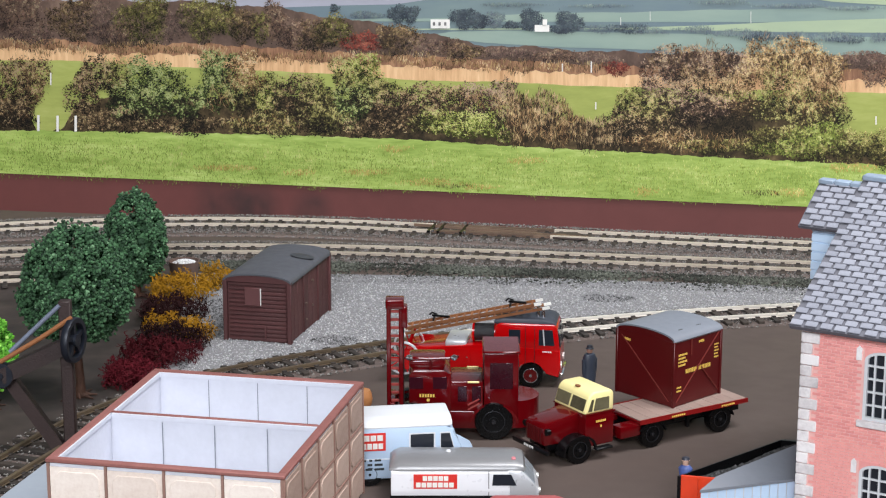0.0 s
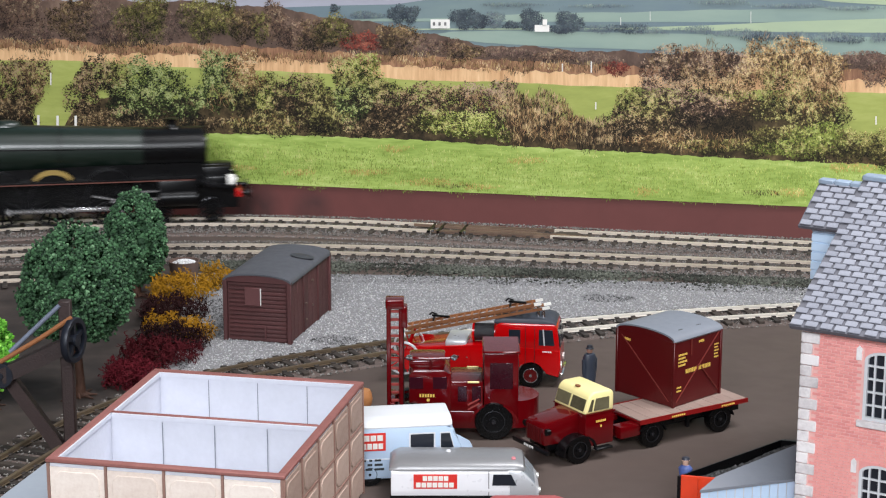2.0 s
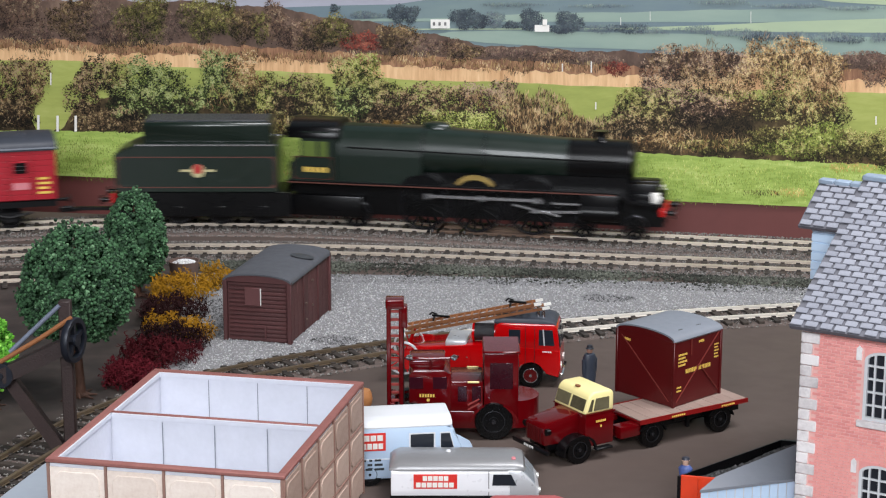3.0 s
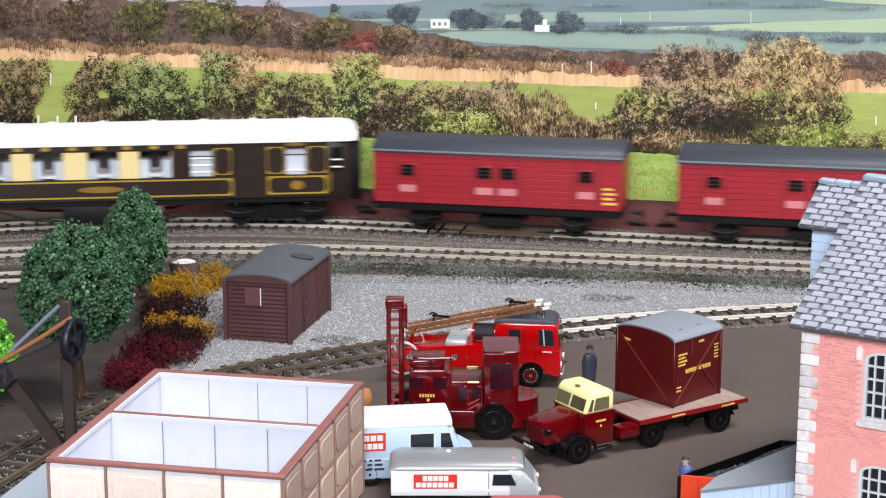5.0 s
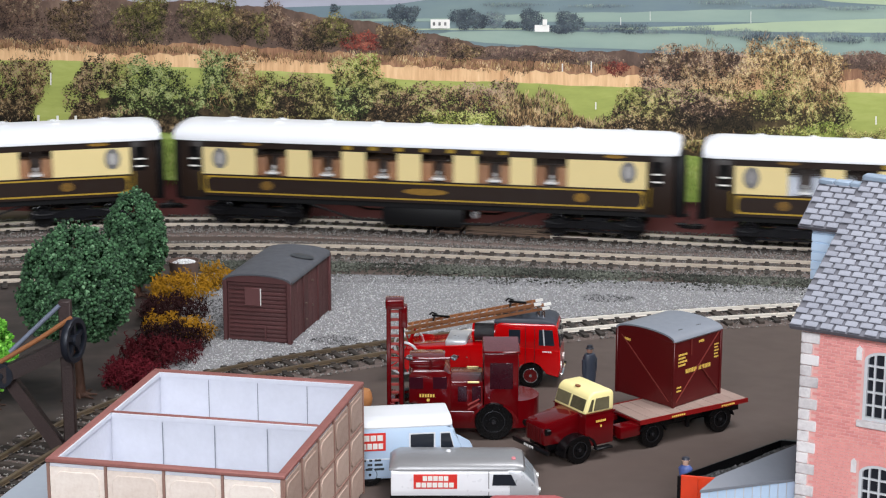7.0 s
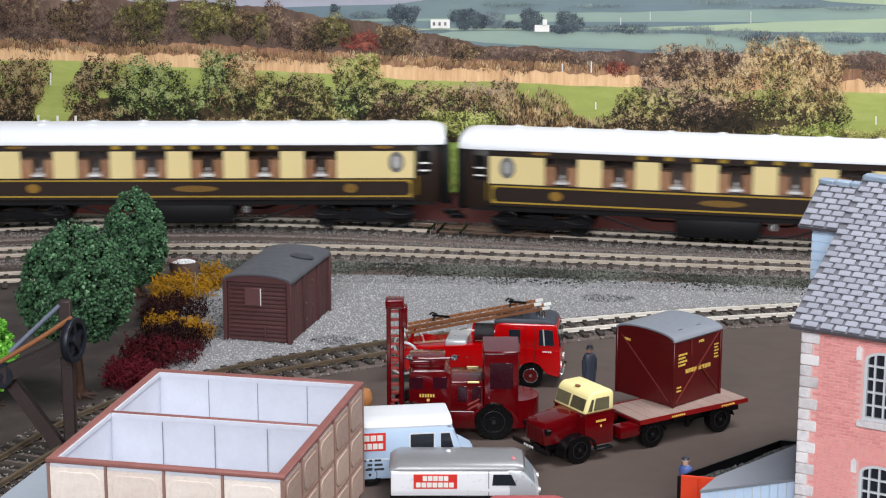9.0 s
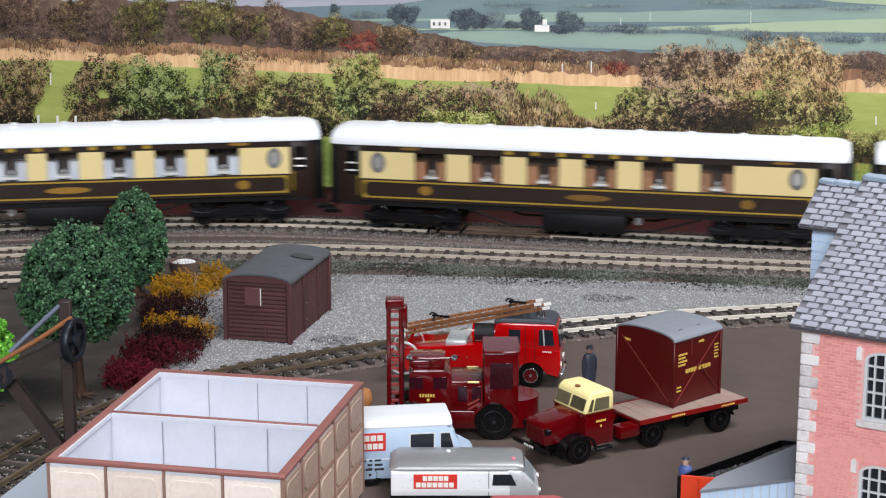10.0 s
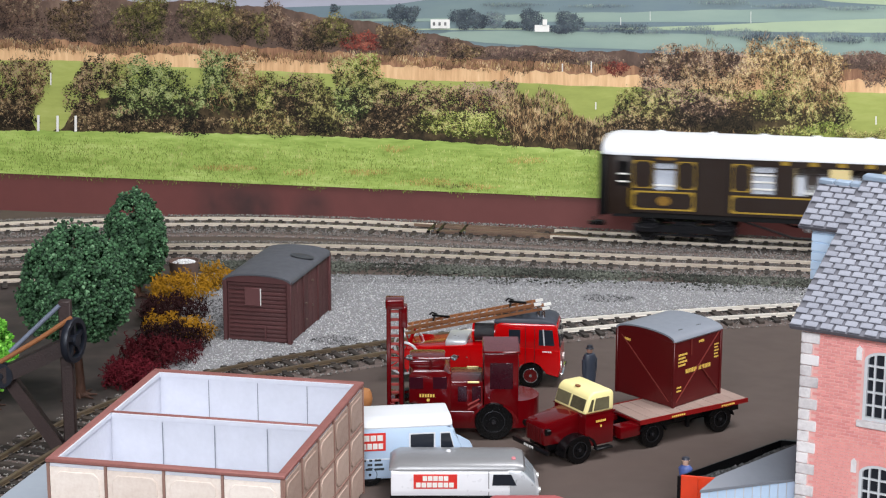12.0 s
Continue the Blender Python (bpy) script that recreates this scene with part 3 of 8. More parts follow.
def flecks(name, blobs, parent, lift, label="", size=3.2, density=1.0, tall=1.0, contrast=1.0, lean=0.22):
    """A printed bush or hedge: ink flecks in clumps, thick inside each blob and ragged at its rim."""
    us, vs_, cols, szs = [], [], [], []
    for u, v, ru, rv, ink in blobs:
        n = int(density * ru * rv * 1.15)
        a, r = RNG.uniform(0, 6.283, n), np.sqrt(RNG.uniform(0, 1, n))
        wob = 0.9 + 0.4 * (cloud(u + 14 * np.cos(a), v + 14 * np.sin(a), 5.0, 3) - 0.5) + 0.16 * np.sin(3 * a + u) + RNG.normal(0, 0.09, n)
        pu, pv = u + r * wob * np.cos(a) * ru, v + r * wob * np.sin(a) * rv
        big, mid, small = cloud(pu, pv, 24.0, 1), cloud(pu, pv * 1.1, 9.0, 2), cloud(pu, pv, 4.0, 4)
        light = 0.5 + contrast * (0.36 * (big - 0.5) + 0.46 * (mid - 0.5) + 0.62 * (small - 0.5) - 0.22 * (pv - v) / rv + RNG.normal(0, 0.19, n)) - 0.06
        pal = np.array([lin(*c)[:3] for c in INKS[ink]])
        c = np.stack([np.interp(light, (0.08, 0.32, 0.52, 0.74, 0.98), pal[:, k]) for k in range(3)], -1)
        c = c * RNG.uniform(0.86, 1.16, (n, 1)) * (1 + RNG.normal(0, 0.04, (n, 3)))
        # inks brighten to the east: the light's gradient put into the print
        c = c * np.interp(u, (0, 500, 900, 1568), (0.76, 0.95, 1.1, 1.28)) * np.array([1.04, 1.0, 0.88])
        us.append(pu)
        vs_.append(pv)
        cols.append(c)
        szs.append(RNG.uniform(0.4, 1.15, n) * size * 0.62)
    u, v, c, s = map(np.concatenate, (us, vs_, cols, szs))
    n = len(u)
    ang = RNG.uniform(0, 6.283, n) if tall == 1.0 else RNG.normal(1.571, lean, n)
    ex, ey = np.cos(ang), np.sin(ang)
    w = 0.6 / tall
    quad_u = np.stack([u - ex * s * tall, u - ey * s * w, u + ex * s * tall, u + ey * s * w], -1)
    quad_v = np.stack([v - ey * s * tall, v + ex * s * w, v + ey * s * tall, v - ex * s * w], -1)
    lf = lift + RNG.uniform(0, 0.12, (n, 1)) * np.ones((1, 4))
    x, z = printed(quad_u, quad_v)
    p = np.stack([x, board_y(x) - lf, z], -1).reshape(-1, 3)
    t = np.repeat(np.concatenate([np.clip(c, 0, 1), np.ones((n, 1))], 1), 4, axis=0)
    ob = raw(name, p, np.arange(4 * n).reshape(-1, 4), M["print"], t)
    ob.parent = parent
    return tagged(ob, label)


def wavy(us, base, amp, wave, seed):
    us = np.asarray(us, float)
    return base + amp * (np.sin(us / wave + seed) + 0.6 * np.sin(us / (wave * 0.37) + 2 * seed) + 0.35 * np.sin(us / (wave * 0.13) + 3 * seed))


def backscene():
    t = thing("backscene", (0, 0, 0), "printed countryside backscene on a board painted red-brown below", "backscene", kind="structure")
    bm = B()
    prism(bm, [(-2900, board_y(-2900)), (2950, board_y(2950)), (2950, board_y(2950) + 9), (-2900, board_y(-2900) + 9)], -60, 420, "z")
    part("board", bm, M["board"], t, "red-brown painted backboard")
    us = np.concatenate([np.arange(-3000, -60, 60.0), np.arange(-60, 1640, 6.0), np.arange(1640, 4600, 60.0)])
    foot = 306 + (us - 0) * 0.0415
    far = print_mat("print_hills", [(0.25, (100, 116, 130)), (0.45, (112, 130, 138)), (0.6, (124, 142, 142)), (0.8, (140, 156, 154))], 9, (1.0, 1.0, 5.0))
    lit = print_mat("print_pale_field", [(0.25, (126, 146, 144)), (0.5, (142, 162, 152)), (0.8, (160, 176, 162))], 14, (1, 1, 5))
    bright = print_mat("print_bright_field", [(0.25, (152, 170, 148)), (0.55, (172, 188, 156)), (0.8, (190, 200, 168))], 14, (1, 1, 5))
    haze = print_mat("print_sky_haze", [(0.25, (148, 148, 162)), (0.7, (176, 178, 190))], 8, (1, 1, 4))
    tips = print_mat("print_reed_tips", [(0.28, (104, 74, 58)), (0.45, (142, 104, 80)), (0.6, (180, 138, 104)), (0.75, (206, 166, 128))], 420, (1.0, 1.0, 0.14))
    reed = print_mat("print_reeds", [(0.28, (176, 132, 92)), (0.42, (210, 166, 122)), (0.56, (230, 190, 144)), (0.72, (242, 212, 170))], 420, (1.0, 1.0, 0.12))
    meadow = print_mat("print_meadow", [(0.25, (136, 146, 76)), (0.5, (162, 170, 92)), (0.75, (186, 190, 118))], 90, (0.6, 0.6, 2.5))
    grass = print_mat("print_grass", [(0.3, (122, 144, 64)), (0.42, (146, 170, 82)), (0.53, (166, 188, 98)), (0.64, (188, 204, 120)), (0.76, (214, 216, 150))], 300, (0.3, 0.3, 1.6))
    scrub = print_mat("print_far_scrub", [(0.25, (58, 46, 41)), (0.42, (86, 69, 61)), (0.58, (114, 93, 81)), (0.76, (146, 122, 106))], 150, (1, 1, 0.7))
    hedge = print_mat("print_hedge_shade", [(0.28, (20, 17, 12)), (0.42, (44, 37, 26)), (0.56, (84, 70, 48)), (0.72, (132, 112, 78))], 220, (1, 1, 1))
    z = np.zeros_like(us)
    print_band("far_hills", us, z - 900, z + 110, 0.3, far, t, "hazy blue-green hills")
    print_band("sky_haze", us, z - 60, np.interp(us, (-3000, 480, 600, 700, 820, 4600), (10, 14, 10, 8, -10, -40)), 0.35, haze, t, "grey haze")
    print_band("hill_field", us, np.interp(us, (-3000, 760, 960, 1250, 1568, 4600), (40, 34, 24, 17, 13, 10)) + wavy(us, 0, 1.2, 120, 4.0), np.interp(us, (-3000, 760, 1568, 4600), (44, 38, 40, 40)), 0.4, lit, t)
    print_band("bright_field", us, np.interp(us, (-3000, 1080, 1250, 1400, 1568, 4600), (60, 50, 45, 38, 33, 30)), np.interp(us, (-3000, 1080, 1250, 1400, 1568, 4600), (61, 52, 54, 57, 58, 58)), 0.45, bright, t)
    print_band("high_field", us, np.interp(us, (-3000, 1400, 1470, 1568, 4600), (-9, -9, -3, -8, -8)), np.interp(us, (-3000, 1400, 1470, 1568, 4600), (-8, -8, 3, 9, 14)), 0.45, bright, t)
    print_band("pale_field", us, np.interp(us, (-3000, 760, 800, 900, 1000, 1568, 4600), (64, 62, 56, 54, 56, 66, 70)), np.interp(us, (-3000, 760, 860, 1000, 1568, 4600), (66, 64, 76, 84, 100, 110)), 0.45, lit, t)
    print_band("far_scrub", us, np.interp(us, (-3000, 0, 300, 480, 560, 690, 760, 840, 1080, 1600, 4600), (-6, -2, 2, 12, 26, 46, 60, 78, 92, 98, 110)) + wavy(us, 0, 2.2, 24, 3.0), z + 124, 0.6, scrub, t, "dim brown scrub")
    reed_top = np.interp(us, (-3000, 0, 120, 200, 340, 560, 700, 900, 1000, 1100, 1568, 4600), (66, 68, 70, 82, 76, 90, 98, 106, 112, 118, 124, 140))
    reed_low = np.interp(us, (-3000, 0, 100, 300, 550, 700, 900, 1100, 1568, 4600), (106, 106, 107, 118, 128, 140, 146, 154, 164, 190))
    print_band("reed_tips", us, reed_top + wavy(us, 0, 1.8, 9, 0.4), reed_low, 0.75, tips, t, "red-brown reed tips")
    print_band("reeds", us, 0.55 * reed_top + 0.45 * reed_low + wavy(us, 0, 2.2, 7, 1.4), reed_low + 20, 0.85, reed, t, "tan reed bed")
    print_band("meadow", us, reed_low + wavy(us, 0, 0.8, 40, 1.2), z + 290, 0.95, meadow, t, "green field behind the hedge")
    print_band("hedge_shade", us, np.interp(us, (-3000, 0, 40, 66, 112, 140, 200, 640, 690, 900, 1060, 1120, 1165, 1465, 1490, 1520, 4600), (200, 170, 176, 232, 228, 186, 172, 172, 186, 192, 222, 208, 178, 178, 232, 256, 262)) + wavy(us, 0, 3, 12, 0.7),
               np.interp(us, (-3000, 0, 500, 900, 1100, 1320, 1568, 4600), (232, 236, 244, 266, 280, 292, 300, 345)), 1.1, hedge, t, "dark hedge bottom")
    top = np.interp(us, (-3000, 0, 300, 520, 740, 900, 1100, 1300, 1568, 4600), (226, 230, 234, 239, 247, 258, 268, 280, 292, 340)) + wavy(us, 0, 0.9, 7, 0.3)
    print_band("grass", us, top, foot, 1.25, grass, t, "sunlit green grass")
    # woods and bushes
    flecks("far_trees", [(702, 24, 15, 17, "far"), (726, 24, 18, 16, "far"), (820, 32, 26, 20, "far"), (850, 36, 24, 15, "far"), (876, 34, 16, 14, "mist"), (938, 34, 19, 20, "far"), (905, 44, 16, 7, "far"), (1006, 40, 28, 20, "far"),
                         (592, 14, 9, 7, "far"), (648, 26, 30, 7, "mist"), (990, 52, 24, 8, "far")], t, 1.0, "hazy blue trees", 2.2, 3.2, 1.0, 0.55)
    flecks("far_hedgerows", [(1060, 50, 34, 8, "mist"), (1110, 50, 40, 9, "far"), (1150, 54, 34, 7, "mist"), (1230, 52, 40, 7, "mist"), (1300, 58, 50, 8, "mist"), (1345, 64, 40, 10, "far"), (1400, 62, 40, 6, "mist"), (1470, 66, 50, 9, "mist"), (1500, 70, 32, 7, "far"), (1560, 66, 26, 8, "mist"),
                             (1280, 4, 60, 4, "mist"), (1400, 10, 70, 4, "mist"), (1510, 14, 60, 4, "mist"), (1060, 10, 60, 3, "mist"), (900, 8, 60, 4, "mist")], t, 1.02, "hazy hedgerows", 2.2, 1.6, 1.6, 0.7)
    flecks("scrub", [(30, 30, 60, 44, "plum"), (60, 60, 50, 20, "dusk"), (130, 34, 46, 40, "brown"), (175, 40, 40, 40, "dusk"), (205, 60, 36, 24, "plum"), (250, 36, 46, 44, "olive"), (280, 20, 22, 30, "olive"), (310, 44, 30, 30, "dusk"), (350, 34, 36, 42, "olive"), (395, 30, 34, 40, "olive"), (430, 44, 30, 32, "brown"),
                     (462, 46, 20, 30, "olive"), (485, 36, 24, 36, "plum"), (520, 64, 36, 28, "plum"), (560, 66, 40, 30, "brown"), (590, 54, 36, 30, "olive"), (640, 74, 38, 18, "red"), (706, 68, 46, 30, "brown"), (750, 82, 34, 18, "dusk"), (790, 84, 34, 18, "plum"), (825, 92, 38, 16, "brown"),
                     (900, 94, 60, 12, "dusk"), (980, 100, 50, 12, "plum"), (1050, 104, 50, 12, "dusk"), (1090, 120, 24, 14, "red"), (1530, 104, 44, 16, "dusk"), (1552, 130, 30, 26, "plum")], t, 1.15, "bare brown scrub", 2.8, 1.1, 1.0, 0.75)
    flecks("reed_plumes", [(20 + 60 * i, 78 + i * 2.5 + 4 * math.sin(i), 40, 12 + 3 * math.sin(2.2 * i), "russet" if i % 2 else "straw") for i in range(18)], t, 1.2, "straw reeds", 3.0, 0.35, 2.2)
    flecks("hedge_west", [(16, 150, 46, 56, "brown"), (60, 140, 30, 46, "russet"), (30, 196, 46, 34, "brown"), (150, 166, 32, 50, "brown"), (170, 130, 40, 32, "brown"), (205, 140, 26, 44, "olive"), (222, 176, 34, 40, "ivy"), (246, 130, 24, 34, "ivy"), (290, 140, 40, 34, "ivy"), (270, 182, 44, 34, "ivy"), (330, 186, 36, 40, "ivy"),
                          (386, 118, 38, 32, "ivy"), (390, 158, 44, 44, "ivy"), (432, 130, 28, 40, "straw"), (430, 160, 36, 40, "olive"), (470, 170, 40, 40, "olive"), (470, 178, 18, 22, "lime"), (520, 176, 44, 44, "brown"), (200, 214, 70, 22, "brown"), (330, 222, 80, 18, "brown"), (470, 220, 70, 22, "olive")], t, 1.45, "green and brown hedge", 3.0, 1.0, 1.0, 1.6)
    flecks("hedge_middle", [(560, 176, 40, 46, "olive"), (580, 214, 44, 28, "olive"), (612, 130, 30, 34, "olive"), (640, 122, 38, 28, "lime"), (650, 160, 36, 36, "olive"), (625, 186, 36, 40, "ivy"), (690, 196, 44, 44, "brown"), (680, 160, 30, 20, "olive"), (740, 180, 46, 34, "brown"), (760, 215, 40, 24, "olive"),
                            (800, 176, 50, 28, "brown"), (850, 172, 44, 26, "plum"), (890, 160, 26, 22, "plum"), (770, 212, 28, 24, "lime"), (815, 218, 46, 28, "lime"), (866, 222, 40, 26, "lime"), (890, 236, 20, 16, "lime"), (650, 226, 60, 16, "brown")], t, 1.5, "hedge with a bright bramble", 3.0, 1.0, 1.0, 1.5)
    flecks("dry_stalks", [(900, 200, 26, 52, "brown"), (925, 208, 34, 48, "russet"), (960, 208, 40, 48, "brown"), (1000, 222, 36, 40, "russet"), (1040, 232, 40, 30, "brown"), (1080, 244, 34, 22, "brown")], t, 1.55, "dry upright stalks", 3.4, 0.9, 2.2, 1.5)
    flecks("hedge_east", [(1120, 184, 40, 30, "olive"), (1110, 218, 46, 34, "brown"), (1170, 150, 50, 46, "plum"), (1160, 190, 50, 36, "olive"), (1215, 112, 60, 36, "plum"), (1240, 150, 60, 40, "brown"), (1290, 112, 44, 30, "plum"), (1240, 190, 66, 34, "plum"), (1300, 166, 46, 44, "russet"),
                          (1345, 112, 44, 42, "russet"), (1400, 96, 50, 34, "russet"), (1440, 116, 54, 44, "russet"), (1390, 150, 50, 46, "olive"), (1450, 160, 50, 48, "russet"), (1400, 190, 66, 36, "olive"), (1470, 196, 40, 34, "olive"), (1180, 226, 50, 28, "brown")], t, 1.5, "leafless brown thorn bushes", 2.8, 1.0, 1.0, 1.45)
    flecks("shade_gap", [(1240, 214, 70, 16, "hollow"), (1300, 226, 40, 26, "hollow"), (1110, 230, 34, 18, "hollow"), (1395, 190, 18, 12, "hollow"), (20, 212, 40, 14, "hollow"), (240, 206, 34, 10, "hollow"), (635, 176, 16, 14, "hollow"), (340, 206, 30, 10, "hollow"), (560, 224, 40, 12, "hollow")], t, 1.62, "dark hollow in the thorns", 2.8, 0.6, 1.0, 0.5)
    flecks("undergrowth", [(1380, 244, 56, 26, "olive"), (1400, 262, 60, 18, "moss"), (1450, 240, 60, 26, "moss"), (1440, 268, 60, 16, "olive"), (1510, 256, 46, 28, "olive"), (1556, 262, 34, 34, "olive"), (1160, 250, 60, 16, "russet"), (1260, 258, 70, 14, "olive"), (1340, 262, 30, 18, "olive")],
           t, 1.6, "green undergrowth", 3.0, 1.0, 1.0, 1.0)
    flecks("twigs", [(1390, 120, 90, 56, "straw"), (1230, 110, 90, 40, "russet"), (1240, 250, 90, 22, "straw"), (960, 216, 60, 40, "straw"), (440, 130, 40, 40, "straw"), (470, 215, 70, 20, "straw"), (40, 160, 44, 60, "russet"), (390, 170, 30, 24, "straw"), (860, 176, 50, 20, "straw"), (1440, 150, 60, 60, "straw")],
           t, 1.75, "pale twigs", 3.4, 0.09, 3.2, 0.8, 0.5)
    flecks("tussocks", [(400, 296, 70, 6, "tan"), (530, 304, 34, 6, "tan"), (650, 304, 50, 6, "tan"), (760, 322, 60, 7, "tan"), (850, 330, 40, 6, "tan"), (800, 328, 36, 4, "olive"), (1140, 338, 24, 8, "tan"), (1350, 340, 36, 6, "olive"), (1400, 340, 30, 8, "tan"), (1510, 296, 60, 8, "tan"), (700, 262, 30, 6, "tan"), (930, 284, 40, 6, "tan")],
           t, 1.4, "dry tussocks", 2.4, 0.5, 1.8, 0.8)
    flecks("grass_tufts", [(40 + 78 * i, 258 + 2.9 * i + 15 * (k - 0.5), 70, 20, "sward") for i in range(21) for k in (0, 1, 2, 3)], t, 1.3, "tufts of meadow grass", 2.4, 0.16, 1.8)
    # farmhouses, posts and rails
    for u0, u1, v0, v1 in ((762, 796, 34, 50), (946, 972, 44, 56), (960, 968, 34, 46)):
        print_band("farmhouse", np.array([u0, u1], float), np.array([v0, v0], float), np.array([v1, v1], float), 1.3, M["letter_white"], t, "small white farmhouse")
    for k in range(3):
        print_band("farmhouse_windows", np.array([766 + 10 * k, 770 + 10 * k], float), np.full(2, 39.0), np.full(2, 45.0), 1.4, M["crest"], t)
    for u, v0, v1 in ((69, 203, 231), (103, 204, 232), (135, 204, 232), (91, 128, 150), (1054, 180, 193), (1046, 108, 128), (995, 112, 126), (1549, 205, 220), (1328, 20, 40), (1150, 20, 36), (1098, 30, 44)):
        w = 2.2 if v1 - v0 > 24 else 1.1 if v1 > 100 else 0.5
        print_band("fence_post", np.array([u - w, u + w]), np.full(2, float(v0)), np.full(2, float(v1)), 1.9, M["letter_white"], t)
    # shadow smudges near the board's foot, mixed into its paint colour
    darken_spots(M["board"], (((-0.122, board_y(-122) * MM, 0.002), 0.02), ((-0.104, board_y(-104) * MM, 0.001), 0.017), ((-0.072, board_y(-72) * MM, 0.0), 0.014)), (38, 34, 34))
    return t


# ---- rolling stock; x points forward, rail tops at z = 3.3 ----
RAIL_Z = 3.3


def wheelset(parent, x, r, spokes=0, steel_face=True, name="wheelset"):
    """Axle with two wheels, spinning about y."""
    bm = B()
    cyl(bm, (0, 0, 0), 1.2, 14.6, "y", 10)
    for y in (-7.2, 7.2):
        ring(bm, (0, y, 0), r, r - 1.3, 2.6, "y", 28)
        cyl(bm, (0, y, 0), r * (0.2 if spokes else 0.92), 1.8, "y", 20)
        for k in range(spokes):
            a = 2 * math.pi * k / spokes
            beam(bm, (0, y, 0), ((r - 0.8) * math.cos(a), y, (r - 0.8) * math.sin(a)), 0.9, 0.9)
        if spokes:
            a = 2.0
            prism(bm, [(0.55 * r * math.cos(a + d), 0.55 * r * math.sin(a + d)) for d in (0, 0.1)] + [((r - 1) * math.cos(a + d), (r - 1) * math.sin(a + d)) for d in (0.55, 0.2, -0.2, -0.55)], y - 1, y + 1, "y")
    ob = part(name, bm, M["loco_black"], parent, at=(x, 0, RAIL_Z + r))
    for y in (-8.65, 8.65):
        bm = B()
        ring(bm, (0, y, 0), r - 0.1, r - 1.0, 0.5, "y", 28)
        part("tyre", bm, M["hub_black"], ob, "steel wheel rim")
    SPIN.append((ob, x, r))
    return ob


SPIN = []
TRAIN = []


def arch(half, z0, z1, n=12, flat=0.0):
    """A roof's cross-section from -half to half."""
    pts = []
    for i in range(n + 1):
        a = math.pi * i / n
        pts.append((-half * math.cos(a), z0 + (z1 - z0) * math.sin(a) ** 0.8))
    return pts


def roof_shell(name, x0, x1, half, z0, z1, taper, mat, parent, label=""):
    bm = B()
    rows = []
    for x, k in ((x0, 0.72), (x0 + taper * 0.4, 0.9), (x0 + taper, 1), (x1 - taper, 1), (x1 - taper * 0.4, 0.9), (x1, 0.72)):
        rows.append([bm.verts.new((x, y * (0.8 + 0.2 * k), z0 + (z - z0) * k)) for y, z in [(-half, z0 - 0.8)] + arch(half, z0, z1) + [(half, z0 - 0.8)]])
    for p, q in zip(rows, rows[1:]):
        for j in range(len(p)):
            bm.faces.new((p[j], p[(j + 1) % len(p)], q[(j + 1) % len(p)], q[j]))
    bm.faces.new(rows[0][::-1])
    bm.faces.new(rows[-1])
    return part(name, bm, mat, parent, label)


M["bogie"] = material("bogie_black", (12, 12, 15), 0.3, vary=0.2, size=5, second=(24, 25, 30), spec=0.3)


def bogie(parent, x, base=34.0, r=6.2):
    bm = B()
    for y in (-12.2, 12.2):
        s = 1 if y > 0 else -1
        box(bm, -base / 2 - 7, base / 2 + 7, y - 0.7, y + 0.7, 8.2, 12.4, 0.2, 1)
        for a in (-base / 2, base / 2):
            box(bm, a - 2.4, a + 2.4, y - 1.0, y + 1.0, 8.2, 13.2, 0.3, 1)
            tube(bm, [(a - 7, y + 0.9 * s, 11.8), (a - 3, y + 0.9 * s, 10.3), (a + 3, y + 0.9 * s, 10.3), (a + 7, y + 0.9 * s, 11.8)], 0.55, 6)
        box(bm, -3.2, 3.2, y - 0.9, y + 0.9, 7.4, 12.4, 0.3, 1)
        box(bm, -base / 2 + 4, base / 2 - 4, y - 0.5, y + 0.5, 6.6, 7.6)
    box(bm, -6, 6, -12, 12, 11, 14)
    bg = part("bogie_frame", bm, M["bogie"], parent, at=(x, 0, 0.6))
    for a in (-base / 2, base / 2):
        wheelset(parent, x + a, r)
    return bg


def side_panel(name, x0, x1, z0, z1, half, mat, parent, label="", t=0.8, bev=0.0):
    """A panel on each flank: one mesh a flank."""
    for s in (-1, 1):
        bm = B()
        box(bm, x0, x1, min(s * half, s * (half - t)), max(s * half, s * (half - t)), z0, z1, bev, 1)
        part(name, bm, mat, parent, label)


def frame_lines(name, x0, x1, z0, z1, half, w, mat, parent, label=""):
    """A thin lined panel outline on each flank."""
    for s in (-1, 1):
        bm = B()
        y0, y1 = sorted((s * half, s * (half + 0.15)))
        box(bm, x0, x1, y0, y1, z0, z0 + w)
        box(bm, x0, x1, y0, y1, z1 - w, z1)
        box(bm, x0, x0 + w, y0, y1, z0 + w, z1 - w)
        box(bm, x1 - w, x1, y0, y1, z0 + w, z1 - w)
        for x, d in ((x0 + w, 1), (x1 - w, -1)):
            for z, e in ((z0 + w, 1), (z1 - w, -1)):
                prism(bm, [(x, z), (x + 1.6 * d, z), (x, z + 1.6 * e)], y0, y1, "y")
        part(name, bm, mat, parent, label)


def oval(name, x, z, rx, rz, half, mat, parent, label=""):
    for s in (-1, 1):
        bm = B()
        prism(bm, [(x + rx * math.cos(a * 0.3142), z + rz * math.sin(a * 0.3142)) for a in range(20)], s * half, s * (half + 0.2), "y")
        part(name, bm, mat, parent, label)


